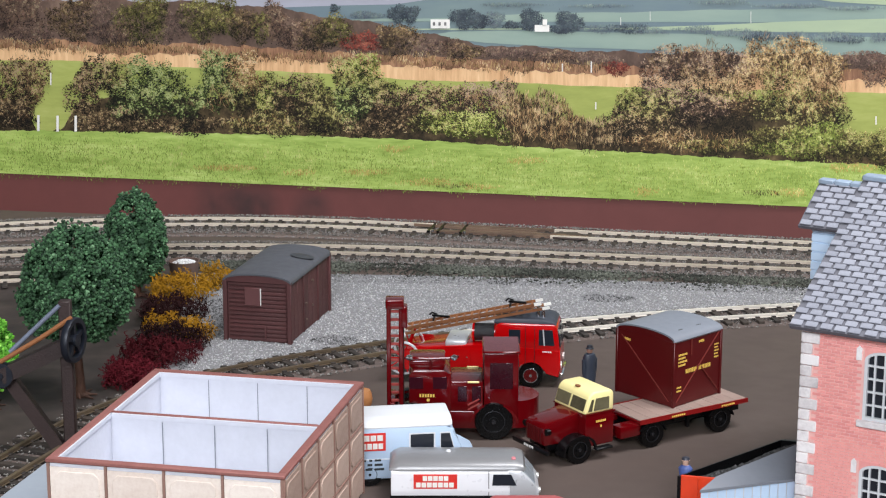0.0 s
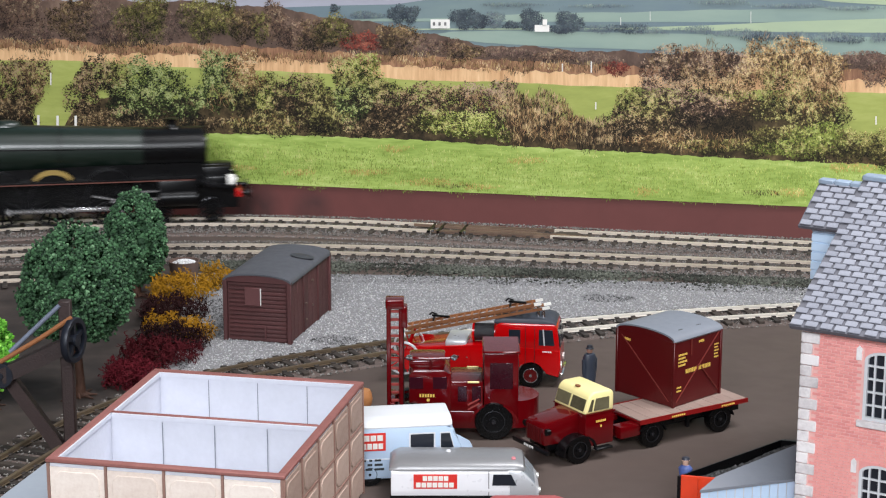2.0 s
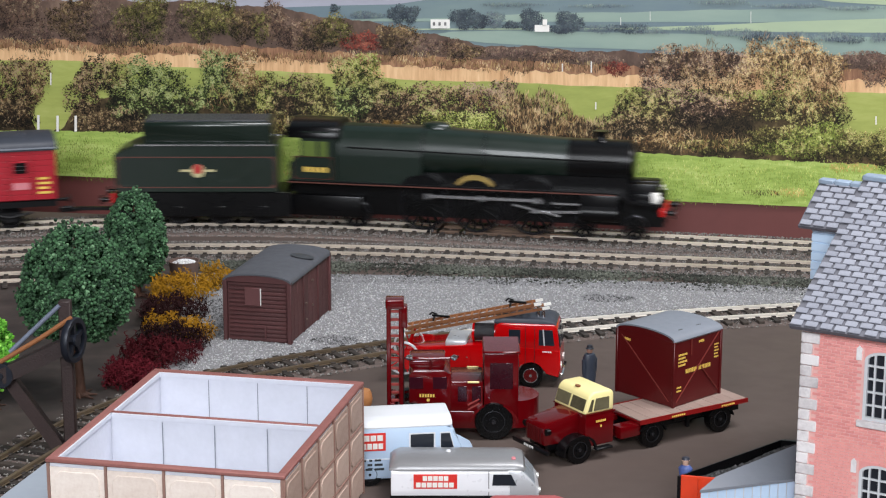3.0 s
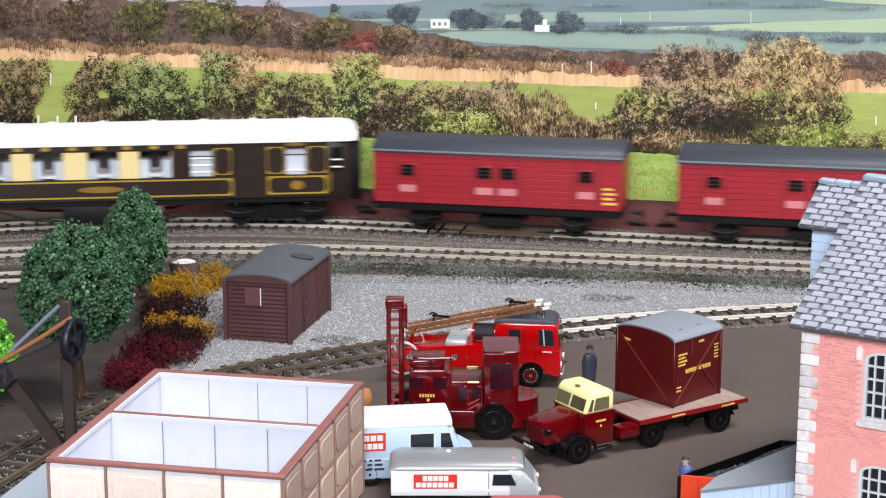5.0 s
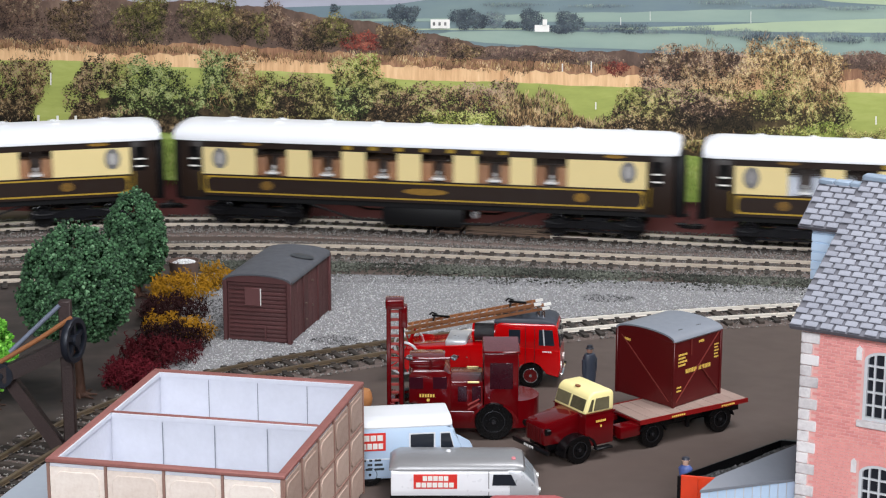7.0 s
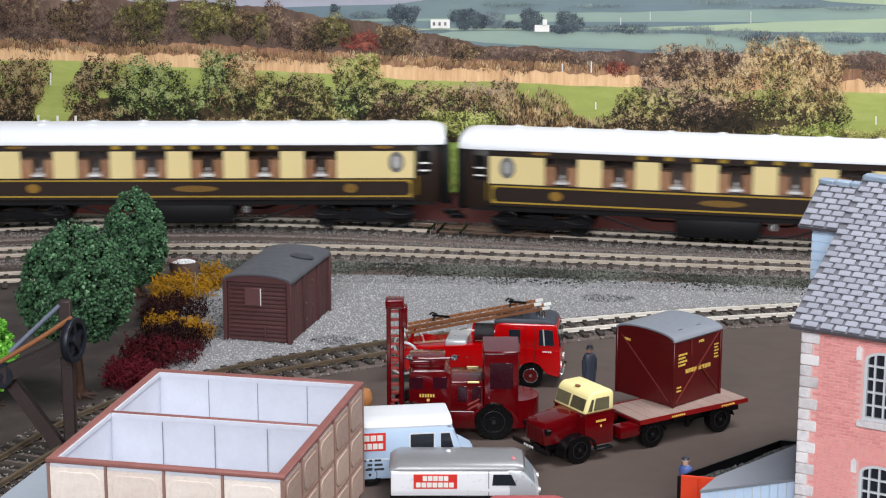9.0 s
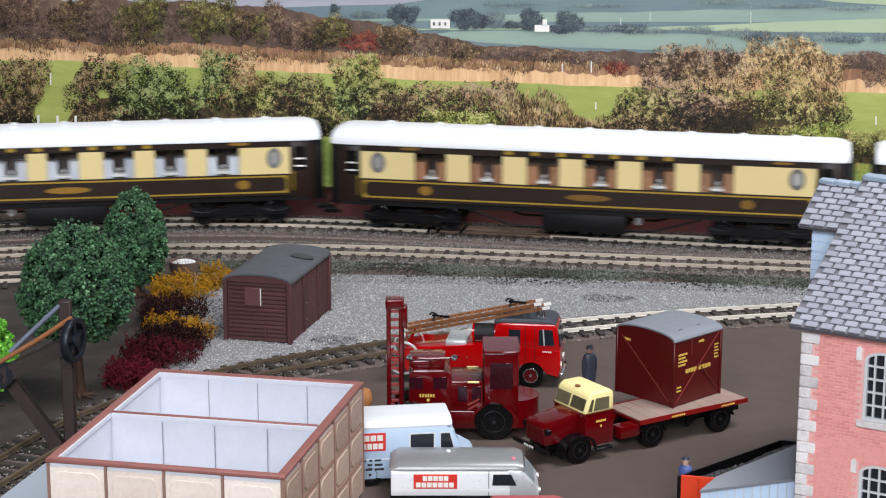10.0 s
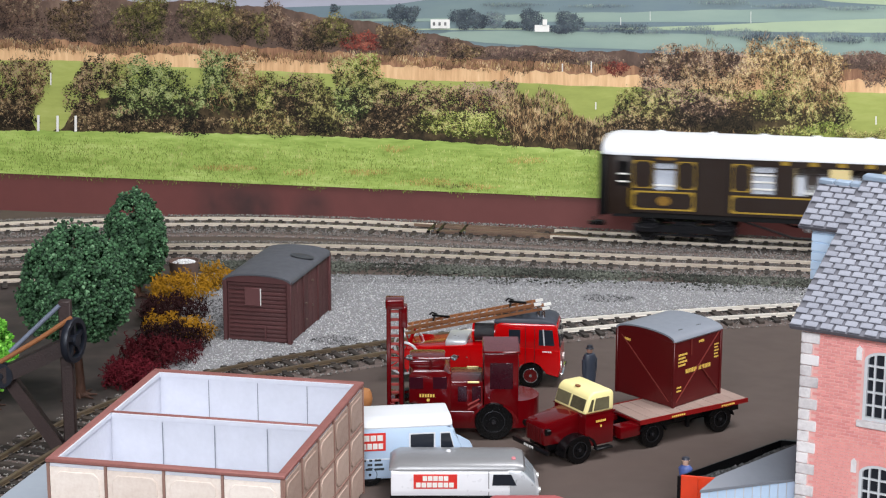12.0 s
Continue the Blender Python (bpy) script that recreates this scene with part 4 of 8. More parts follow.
def bars(name, x0, x1, z0, z1, n, half, mat, parent, label=""):
    """Lettering shown as plain bars."""
    for s in (-1, 1):
        bm = B()
        y0, y1 = sorted((s * half, s * (half + 0.2)))
        w = (x1 - x0) / n
        for k in range(n):
            box(bm, x0 + k * w, x0 + k * w + min(0.62 * w, 4.2), y0, y1, z0, z1)
        part(name, bm, mat, parent, label)


def pullman(brake, seat, seat_label, label):
    """A saloon car in umber and cream. brake: with a guard's end to the front."""
    c = thing("saloon_coach", (0, 0, 0), label, "railway coach", "coaches of the train")
    h = 17.0
    if brake:
        wins = [(-88.9, -72.6), (-61.5, -45.9), (-34.9, -19.8), (-7.0, 8.6), (19.2, 35.3)]
        small = [(45.2, 56.2), (94.1, 104.5)]
        umber_from = 35.5
    else:
        wins = [(-86.7 + 29.1 * k, -70.5 + 29.1 * k) for k in range(6)]
        small = []
        umber_from = 200.0
    side_panel("lower_side", -115.5, 115.5, 19.8, 31.2, h, M["umber"], c)
    side_panel("fascia", -115.5, 115.5, 45.3, 49.4, h, M["umber"], c)
    edges = [-115.5] + [v for w in wins for v in w] + ([umber_from] if brake else [115.5])
    for a, b in zip(edges[0::2], edges[1::2]):
        if b - a > 0.2:
            side_panel("cream_panel", a + 0.3, b - 0.3, 31.2, 45.3, h, M["cream"], c, "cream side panel")
    if brake:
        ue = [umber_from] + [v for w in small for v in w] + [115.5]
        for a, b in zip(ue[0::2], ue[1::2]):
            side_panel("umber_panel", a, b, 31.2, 45.3, h, M["umber"], c)
        for x in (67.6, 83):
            side_panel("door_edge", x, x + 0.5, 21, 47.5, h + 0.1, M["black"], c)
        for s0, s1 in ((57.0, 66.0), (84.2, 93.4), (105.2, 115.3)):
            frame_lines("lining", s0, s1, 32.2, 46.2, h, 0.4, M["gold"], c)
    for a, b in wins + small:
        for s in (-1, 1):
            bm = B()
            box(bm, a - 0.2, b + 0.2, min(s * (h - 1.1), s * (h - 1.3)), max(s * (h - 1.1), s * (h - 1.3)), 31.0, 45.5)
            pane = part("window", bm, M["coach_glass"], c)
            pane.visible_shadow = False
        side_panel("vent_bar", a, b, 41.8, 42.2, h - 0.5, M["umber"], c, t=0.4)
    if brake:
        for a, b in small:
            for k in range(3 if a < 60 else 1):
                side_panel("window_bar", a, b, 33.4 + 3.6 * k, 34.2 + 3.6 * k, h - 0.4, M["letter_white"], c, "pale window bar", t=0.4)
            side_panel("blind", a, b, 31.2, 45.2, h - 2.2, M["seat_blue"], c, "pale blind behind the glass", t=0.4)
    # inside: floor, tables, chairs
    bm = B()
    box(bm, -115, 115, -15.5, 15.5, 20.4, 22)
    box(bm, -115, 115, -1.0, 1.0, 22, 48)
    part("interior", bm, M["interior"], c)
    for a, b in wins:
        for s in (-1, 1):
            bm = B()
            m = (a + b) / 2
            box(bm, m - 3.4, m + 3.4, s * 11.4 - 4, s * 11.4 + 4, 31.6, 32.8, 0.2, 1)
            box(bm, m - 0.4, m + 0.4, s * 12 - 0.4, s * 12 + 0.4, 32.6, 34.6)
            cyl(bm, (m, s * 12, 35.3), 1.0, 1.4, "z", 10, 0.6)
            part("table", bm, M["letter_white"], c, "white table behind the glass")
            for d in (-1, 1):
                bm = B()
                box(bm, m + d * 5.0 - 2.2, m + d * 5.0 + 2.2, s * 9.5 - 4.5, s * 9.5 + 4.5, 23, 30, 0.6)
                box(bm, m + d * 6.0 - 3.0, m + d * 6.0 + 3.0, s * 9.8 - 4.6, s * 9.8 + 4.6, 28, 40.5, 0.8)
                part("chair", bm, seat, c, seat_label)
    # vestibules, gangways, doors
    for e in (-1, 1):
        bm = B()
        box(bm, min(e * 115.7, e * 128.5), max(e * 115.7, e * 128.5), -14.8, 14.8, 18.0, 50.0, 0.5)
        v = part("vestibule", bm, M["umber"], c)
        for s in (-1, 1):
            bm = B()
            box(bm, e * 120.5 - 2.6, e * 120.5 + 2.6, min(s * 14.8, s * 15.1), max(s * 14.8, s * 15.1), 32.5, 45, 0.3, 1)
            part("door_window", bm, M["loco_black"], v, "dark door window")
            bm = B()
            for z in (34.4, 38.3):
                box(bm, e * 120.5 - 2.6, e * 120.5 + 2.6, min(s * 15.1, s * 15.35), max(s * 15.1, s * 15.35), z, z + 0.8)
            part("window_bar", bm, M["letter_white"], v, "white window bars")
            bm = B()
            tube(bm, [(e * 117.0, s * 15.3, 22), (e * 117.0, s * 15.8, 24), (e * 117.0, s * 15.8, 30), (e * 117.0, s * 15.3, 32)], 0.35, 6)
            part("hand_rail", bm, M["gold"], v)
        bm = B()
        box(bm, min(e * 128.5, e * 133.5), max(e * 128.5, e * 133.5), -8, 8, 15.5, 47.5, 0.8)
        part("gangway", bm, M["black"], c)
        for s in (-1, 1):
            bm = B()
            cyl(bm, (e * 132.5, s * 10.5, 12.8), 0.8, 5, "x", 10)
            cyl(bm, (e * 135, s * 10.5, 12.8), 2.4, 0.8, "x", 16)
            part("buffer", bm, M["black"], c)
        bm = B()
        box(bm, min(e * 131, e * 139.5), max(e * 131, e * 139.5), -1.4, 1.4, 8.6, 10.4, 0.3, 1)
        part("coupling", bm, M["black"], c)
    roof_shell("roof", -131, 131, 17.6, 49.4, 57.6, 7, M["roof_white"], c, "glossy white coach roof")
    for k in range(9):
        for y in (-4.5, 4.5):
            bm = B()
            cyl(bm, (-104 + 26 * k, y, 57.4), 2.4 if k % 2 else 3.4, 1.0, "z", 14, 1.6)
            part("roof_vent", bm, M["roof_white"], c)
    # lining, crests and scrolls
    gx1 = 66.4 if brake else 114.0
    frame_lines("lining", -114, gx1, 21.2, 30.3, h, 0.8, M["gold"], c, "gold lined panel")
    if brake:
        frame_lines("lining", 84.4, 115.3, 21.2, 30.8, h, 0.8, M["gold"], c, "gold lined panel")
    for x in ((-90.8, 99.7) if brake else (-81, 82.4)):
        oval("crest", x, 25.9, 3.4, 2.4, h + 0.05, M["crest_gold"], c, "small gold crest")
    oval("scroll", -1.0 if brake else 2.5, 25.7, 11.5, 1.7, h + 0.05, M["crest_gold"], c, "gold name scroll shown as a plain shape")
    for x in ((-107,) if brake else (-106, 106)):
        oval("medallion", x, 39.6, 4.0, 5.4, h + 0.05, M["crest"], c, "grey oval crest on cream")
        oval("medallion_centre", x, 39.6, 2.2, 3.2, h + 0.3, M["medal"], c)
    bars("lettering", -44 if brake else -40, 52 if brake else 54, 46.4, 48.3, 7, h, M["gold"], c, "gold lettering shown as bars")
    for x in (-89, 99):
        oval("scroll", x, 47.4, 5.4, 0.8, h, M["crest_gold"], c)
    # underframe
    bm = B()
    box(bm, -126, 126, -14.5, 14.5, 16.6, 19.8)
    for s in (-1, 1):
        tube(bm, [(-60, s * 13, 16.5), (-35, s * 13, 9), (35, s * 13, 9), (60, s * 13, 16.5)], 0.6, 6)
    part("underframe", bm, M["black"], c)
    for s in (-1, 1):
        bm = B()
        box(bm, -21, 21.6, min(s * 13.6, s * 6), max(s * 13.6, s * 6), 7.0, 16.6, 0.5)
        part("battery_box", bm, M["black"], c)
        bm = B()
        cyl(bm, (28, s * 11, 14.0), 2.0, 4, "y", 14)
        part("dynamo", bm, M["steel"], c, "dull metal dynamo")
    for x in (-89, 89):
        bogie(c, x, 38.0)
    return c


M["medal"] = material("medallion_pale", (170, 168, 166), 0.5, size=0.9, bump=0.0, second=(96, 94, 98))
M["crest_gold"] = material("crest_gold", (150, 112, 36), 0.45, 0.2, size=1.0, bump=0.0, second=(66, 46, 26))


def parcels_van(label):
    c = thing("parcels_van", (0, 0, 0), label, "railway van", "parcels vans of the train")
    h, L = 16.0, 64.0
    bm = B()
    box(bm, -L, L, -h, h, 19.0, 45.9, 0.4, 1)
    body = part("body", bm, M["van_red"], c)
    for s in (-1, 1):
        for k in range(9):
            bm = B()
            box(bm, -L + 0.6, L - 0.6, min(s * h, s * (h + 0.22)), max(s * h, s * (h + 0.22)), 19.4 + 2.95 * k, 22.1 + 2.95 * k, 0.1, 1)
            part("plank", bm, M["van_red"], body)
        for x in (-46, -6, 6, 46):
            bm = B()
            w = 4.6 if abs(x) < 20 else 4.2
            y0, y1 = sorted((s * (h + 0.2), s * (h + 0.6)))
            box(bm, x - w, x + w, y0, y1, 32.8, 39.8, 0.2, 1)
            wf = part("window_frame", bm, M["van_red"], c)
            bm = B()
            y0, y1 = sorted((s * (h + 0.6), s * (h + 0.75)))
            box(bm, x - w + 0.8, x + w - 0.8, y0, y1, 33.5, 39.1)
            part("pane", bm, M["loco_black"], wf, "dark van window")
            bm = B()
            for z in (35.2, 37.2):
                box(bm, x - w + 0.8, x + w - 0.8, y0, s * (h + 0.9) if s > 0 else y1, z, z + 0.3)
            part("window_bar", bm, M["crest"], wf)
            bm = B()
            y0, y1 = sorted((s * (h + 0.2), s * (h + 0.5)))
            box(bm, x - w, x + w, y0, y1, 25.0, 28.6)
            part("chalk_panel", bm, M["pink_panel"], c, "pale pink panel")
        for x in (-12, 0, 12, -40, -52, 40, 52):
            bm = B()
            y0, y1 = sorted((s * (h + 0.2), s * (h + 0.45)))
            box(bm, x - 0.2, x + 0.2, y0, y1, 19.4, 45)
            part("door_edge", bm, M["maroon_dull"], c)
        for k in range(4):
            bm = B()
            y0, y1 = sorted((s * (h + 0.25), s * (h + 0.45)))
            box(bm, 54.5, 61.5 - 1.6 * (k % 2), y0, y1, 22.4 + 2.5 * k, 23.6 + 2.5 * k)
            part("lettering", bm, M["letter_yellow"], c, "yellow lettering shown as bars")
    roof_shell("roof", -L - 1, L + 1, h + 0.9, 45.9, 52.4, 1.2, M["van_roof"], c, "dark grey arched roof")
    for s in (-1, 1):
        bm = B()
        box(bm, -L - 0.8, L + 0.8, min(s * (h + 0.8), s * (h + 1.2)), max(s * (h + 0.8), s * (h + 1.2)), 46.0, 46.8)
        part("gutter", bm, M["roof_grey"], c, "pale grey gutter strip")
    for k in range(4):
        bm = B()
        cyl(bm, (-48 + 32 * k, -5, 52.0), 1.8, 1.4, "z", 12, 1.2)
        part("roof_vent", bm, M["van_roof"], c)
    bm = B()
    box(bm, -L, L, -13.5, 13.5, 15.0, 19.0)
    for s in (-1, 1):
        box(bm, -40, 40, s * 12.6 - 0.4, s * 12.6 + 0.4, 8.6, 9.6)
        for x in (-40, 40):
            prism(bm, [(x - 5, 12.6), (x - 2.4, 7.5), (x + 2.4, 7.5), (x + 5, 12.6)], s * 12.2, s * 13.6, "y")
            tube(bm, [(x - 11, s * 13.2, 12.2), (x, s * 13.4, 9.8), (x + 11, s * 13.2, 12.2)], 0.7, 6)
        box(bm, -10, 12, min(s * 5, s * 12), max(s * 5, s * 12), 8, 12.5, 0.3, 1)
    part("underframe", bm, M["black"], c)
    for e in (-1, 1):
        for s in (-1, 1):
            bm = B()
            cyl(bm, (e * 69, s * 11, 13.2), 0.9, 6, "x", 10)
            cyl(bm, (e * 72, s * 11, 13.2), 2.4, 0.9, "x", 16)
            part("buffer", bm, M["black"], c)
        bm = B()
        box(bm, min(e * 66, e * 76), max(e * 66, e * 76), -1.4, 1.4, 8.8, 10.6, 0.3, 1)
        part("coupling", bm, M["black"], c)
    for x in (-40, 40):
        wheelset(c, x, 6.8)
    return c


def locomotive():
    """A large express engine; x = 0 is the middle driving axle."""
    c = thing("steam_locomotive", (0, 0, 0), "dark green express steam locomotive with black smokebox", "locomotive")
    f = 102.0  # buffer beam ahead of the middle axle
    # boiler: tapered barrel, firebox, smokebox
    def barrel(name, x0, x1, r0, r1, z0, z1, mat, label="", seg=36):
        bm = B()
        rows = []
        for x, r, z in ((x0, r0, z0), (x1, r1, z1)):
            rows.append([bm.verts.new((x, r * math.cos(2 * math.pi * k / seg), z + r * math.sin(2 * math.pi * k / seg))) for k in range(seg)])
        for k in range(seg):
            bm.faces.new((rows[0][k], rows[0][(k + 1) % seg], rows[1][(k + 1) % seg], rows[1][k]))
        bm.faces.new(rows[0][::-1])
        bm.faces.new(rows[1])
        return part(name, bm, mat, c, label)
    barrel("boiler", -30, f - 55, 13.3, 11.0, 43.6, 42.0, M["loco_green"], "glossy dark green boiler")
    barrel("smokebox", f - 55, f - 23.5, 11.1, 11.1, 41.8, 41.8, M["loco_black"], "black smokebox")
    bm = B()
    lathe(bm, [(9.4, 0), (9.2, 1.0), (6.5, 2.0), (1.0, 2.6)], seg=28)
    bmesh.ops.rotate(bm, matrix=Matrix.Rotation(radians(90), 3, "Y"), verts=bm.verts[:])
    bmesh.ops.translate(bm, vec=(f - 23.5, 0, 41.8), verts=bm.verts[:])
    part("smokebox_door", bm, M["loco_black"], c)
    bm = B()
    prism(bm, [(-13.4, 27), (13.4, 27), (13.6, 42)] + [(13.4 * math.cos(a), 42.6 + 14.4 * math.sin(a)) for a in (0.3, 0.6, 0.9, 1.2, 1.57, 1.94, 2.24, 2.54, 2.84)] + [(-13.6, 42)], -73, -28, "x", 0.4, 1)
    part("firebox", bm, M["loco_green"], c, "green firebox casing")
    for x in (-28, 4, f - 55):
        bm = B()
        r = 13.35 - (x + 30) * 0.0299
        ring(bm, (x, 0, 43.6 - (x + 30) * 0.0208), r + 0.15, r - 0.4, 1.0, "x", 36)
        part("boiler_band", bm, M["loco_black"], c)
    bm = B()
    lathe(bm, [(4.2, 0), (3.2, 1.2), (2.9, 3.4), (3.3, 4.6), (3.4, 5.2)], (f - 39.5, 0, 52.2), 20)
    part("chimney", bm, M["loco_black"], c)
    bm = B()
    lathe(bm, [(5.4, 0), (5.0, 1.4), (4.0, 2.6), (1.5, 3.2)], (-23, 0, 55.8), 20, 1.5, 0.9)
    part("dome", bm, M["loco_green"], c)
    bm = B()
    for x in (-44, -50):
        cyl(bm, (x, 0, 57.6), 1.0, 2.4, "z", 10)
    part("safety_valve", bm, M["crest_gold"], c, "brass safety valves")
    for s in (-1, 1):
        bm = B()
        tube(bm, [(-68, s * 14.0, 46.4), (f - 60, s * 12.2, 44.0), (f - 30, s * 11.9, 43.6)], 0.36, 6)
        part("hand_rail", bm, M["loco_black"], c)
    # running plate, splashers, frames
    bm = B()
    prism(bm, [(-100, 26.8), (f - 30, 26.8), (f - 22, 23), (f - 8, 22), (f - 8, 23.4), (f - 21, 24.4), (f - 29, 28.2), (-100, 28.2)], -15.2, 15.2, "y")
    part("running_plate", bm, M["loco_black"], c)
    for s in (-1, 1):
        bm = B()
        box(bm, -99, f - 30, min(s * 15.2, s * 15.45), max(s * 15.2, s * 15.45), 26.9, 27.5)
        part("edge_line", bm, M["orange_line"], c)
        for x in (-28, 0, 29):
            bm = B()
            pts = [(x + 11.5 * math.cos(a), 26 + 7.4 * math.sin(a)) for a in (0.28, 0.6, 1.0, 1.57, 2.14, 2.54, 2.86)]
            y0, y1 = sorted((s * 9, s * 14.2))
            prism(bm, pts, y0, y1, "y")
            part("splasher", bm, M["loco_black"], c)
        bm = B()
        outer = [(11.5 * math.cos(a), 25.5 + 9.2 * math.sin(a)) for a in np.linspace(0.5, 2.64, 9)]
        inner = [(9.8 * math.cos(a), 25.5 + 6.6 * math.sin(a)) for a in np.linspace(2.64, 0.5, 9)]
        prism(bm, outer + inner, s * 14.3, s * 14.8, "y")
        part("nameplate", bm, M["brass"], c, "brass curved nameplate shown plain")
    bm = B()
    for s in (-1, 1):
        box(bm, -98, f - 6, s * 6 - 0.6, s * 6 + 0.6, 10, 27)
    box(bm, -60, f - 25, -6, 6, 16, 30)
    box(bm, -30, f - 24, -9, 9, 27.5, 35)
    box(bm, f - 24, f - 9, -9, 9, 22, 32.5, 0.6)
    part("main_frame", bm, M["loco_black"], c)
    for s in (-1, 1):
        bm = B()
        cyl(bm, (f - 38, s * 13.0, 17.5), 4.6, 19, "x", 24)
        box(bm, f - 48, f - 28, s * 12.5 - 3, s * 12.5 + 3, 17, 27, 0.5)
        part("cylinder_block", bm, M["loco_black"], c)
        bm = B()
        beam(bm, (f - 48, s * 13.4, 17.5), (29, s * 13.4, 16.5), 0.9, 1.3)
        beam(bm, (f - 62, s * 13.8, 21.5), (f - 46, s * 13.8, 21.5), 0.8, 1.0)
        beam(bm, (20, s * 13.8, 20), (f - 58, s * 13.8, 15), 0.6, 1.0)
        part("valve_gear", bm, M["steel"], c, "bright valve gear rods")
    # cab
    bm = B()
    for s in (-1, 1):
        prism(bm, [(-98, 27), (-73, 27), (-73, 53), (-77, 54), (-92, 54), (-92, 42), (-98, 37)], min(s * 14.8, s * 13.9), max(s * 14.8, s * 13.9), "y")
    box(bm, -74, -73, -13.9, 13.9, 27, 55)
    cab = part("cab", bm, M["loco_green"], c, "green engine cab")
    roof_shell("cab_roof", -100, -71.5, 15.2, 51.4, 59.4, 1.0, M["loco_black"], c)
    for s in (-1, 1):
        for x0, x1 in ((-82, -77.5), (-91, -83.5)):
            bm = B()
            y0, y1 = sorted((s * 14.8, s * 15.0))
            box(bm, x0, x1, y0, y1, 41, 49, 0.1, 1)
            part("cab_window", bm, M["cab_pane"], cab, "cab side window")
        bm = B()
        y0, y1 = sorted((s * 14.8, s * 15.0))
        for k in range(5):
            box(bm, -90.5 + 2.7 * k, -88.5 + 2.7 * k, y0, y1, 32.8, 35.4)
        part("cabside_mark", bm, M["letter_yellow"], cab, "yellow figures shown as bars")
        frame_lines("cab_lining", -96, -75, 29, 41, 14.8, 0.35, M["orange_line"], cab)
    bm = B()
    box(bm, -100, -60, -12, 12, 9, 20, 0.6)
    part("trailing_truck", bm, M["loco_black"], c)
    # front end
    bm = B()
    box(bm, f - 7.5, f - 5, -14, 14, 16.8, 20.2, 0.3, 1)
    part("buffer_beam", bm, M["red"], c, "red buffer beam")
    for s in (-1, 1):
        bm = B()
        cyl(bm, (f - 3, s * 11, 18.5), 1.3, 5, "x", 12)
        cyl(bm, (f - 0.6, s * 11, 18.5), 3.0, 1.0, "x", 18)
        part("buffer", bm, M["loco_black"], c)
        bm = B()
        box(bm, f - 12, f - 8, s * 10.5 - 2, s * 10.5 + 2, 22.6, 28.4, 0.5)
        cyl(bm, (f - 7.8, s * 10.5, 25.6), 1.3, 1.0, "x", 12)
        part("lamp", bm, M["letter_white"], c, "white headcode lamp")
    bm = B()
    box(bm, f - 22, f - 8, -12, 12, 22, 28, 0.8)
    part("front_platform", bm, M["loco_black"], c)
    bm = B()
    box(bm, f - 24, f - 8, -3.4, 3.4, 30, 33, 0.4)
    part("step_box", bm, M["loco_black"], c)
    for x in (-28, 0, 29):
        wheelset(c, x, 13.2, 16, name="driving_wheelset")
    for x in (f - 47, f - 20.5):
        wheelset(c, x, 6.4, 10, name="bogie_wheelset")
    wheelset(c, f - 166, 7.2, 10, name="trailing_wheelset")
    for s, ph in ((-1, 0.0), (1, 1.571)):
        bm = B()
        box(bm, -28 - 1.5, 29 + 1.5, s * 11.6 - 0.5, s * 11.6 + 0.5, -0.9, 0.9, 0.2, 1)
        for x in (-28, 0, 29):
            cyl(bm, (x, s * 11.7, 0), 1.7, 1.4, "y", 12)
        rod = part("coupling_rod", bm, M["steel"], c, "bright coupling rod", at=(0, 0, RAIL_Z + 13.2))
        RODS.append((rod, 6.4, 13.2, ph))
    return c


RODS = []
M["brass"] = material("brass_plate", (176, 150, 84), 0.4, 0.2, size=2.0, bump=0.0, second=(110, 88, 48))
M["cab_pane"] = material("cab_window_pane", (96, 112, 58), 0.2, size=4, bump=0.0)


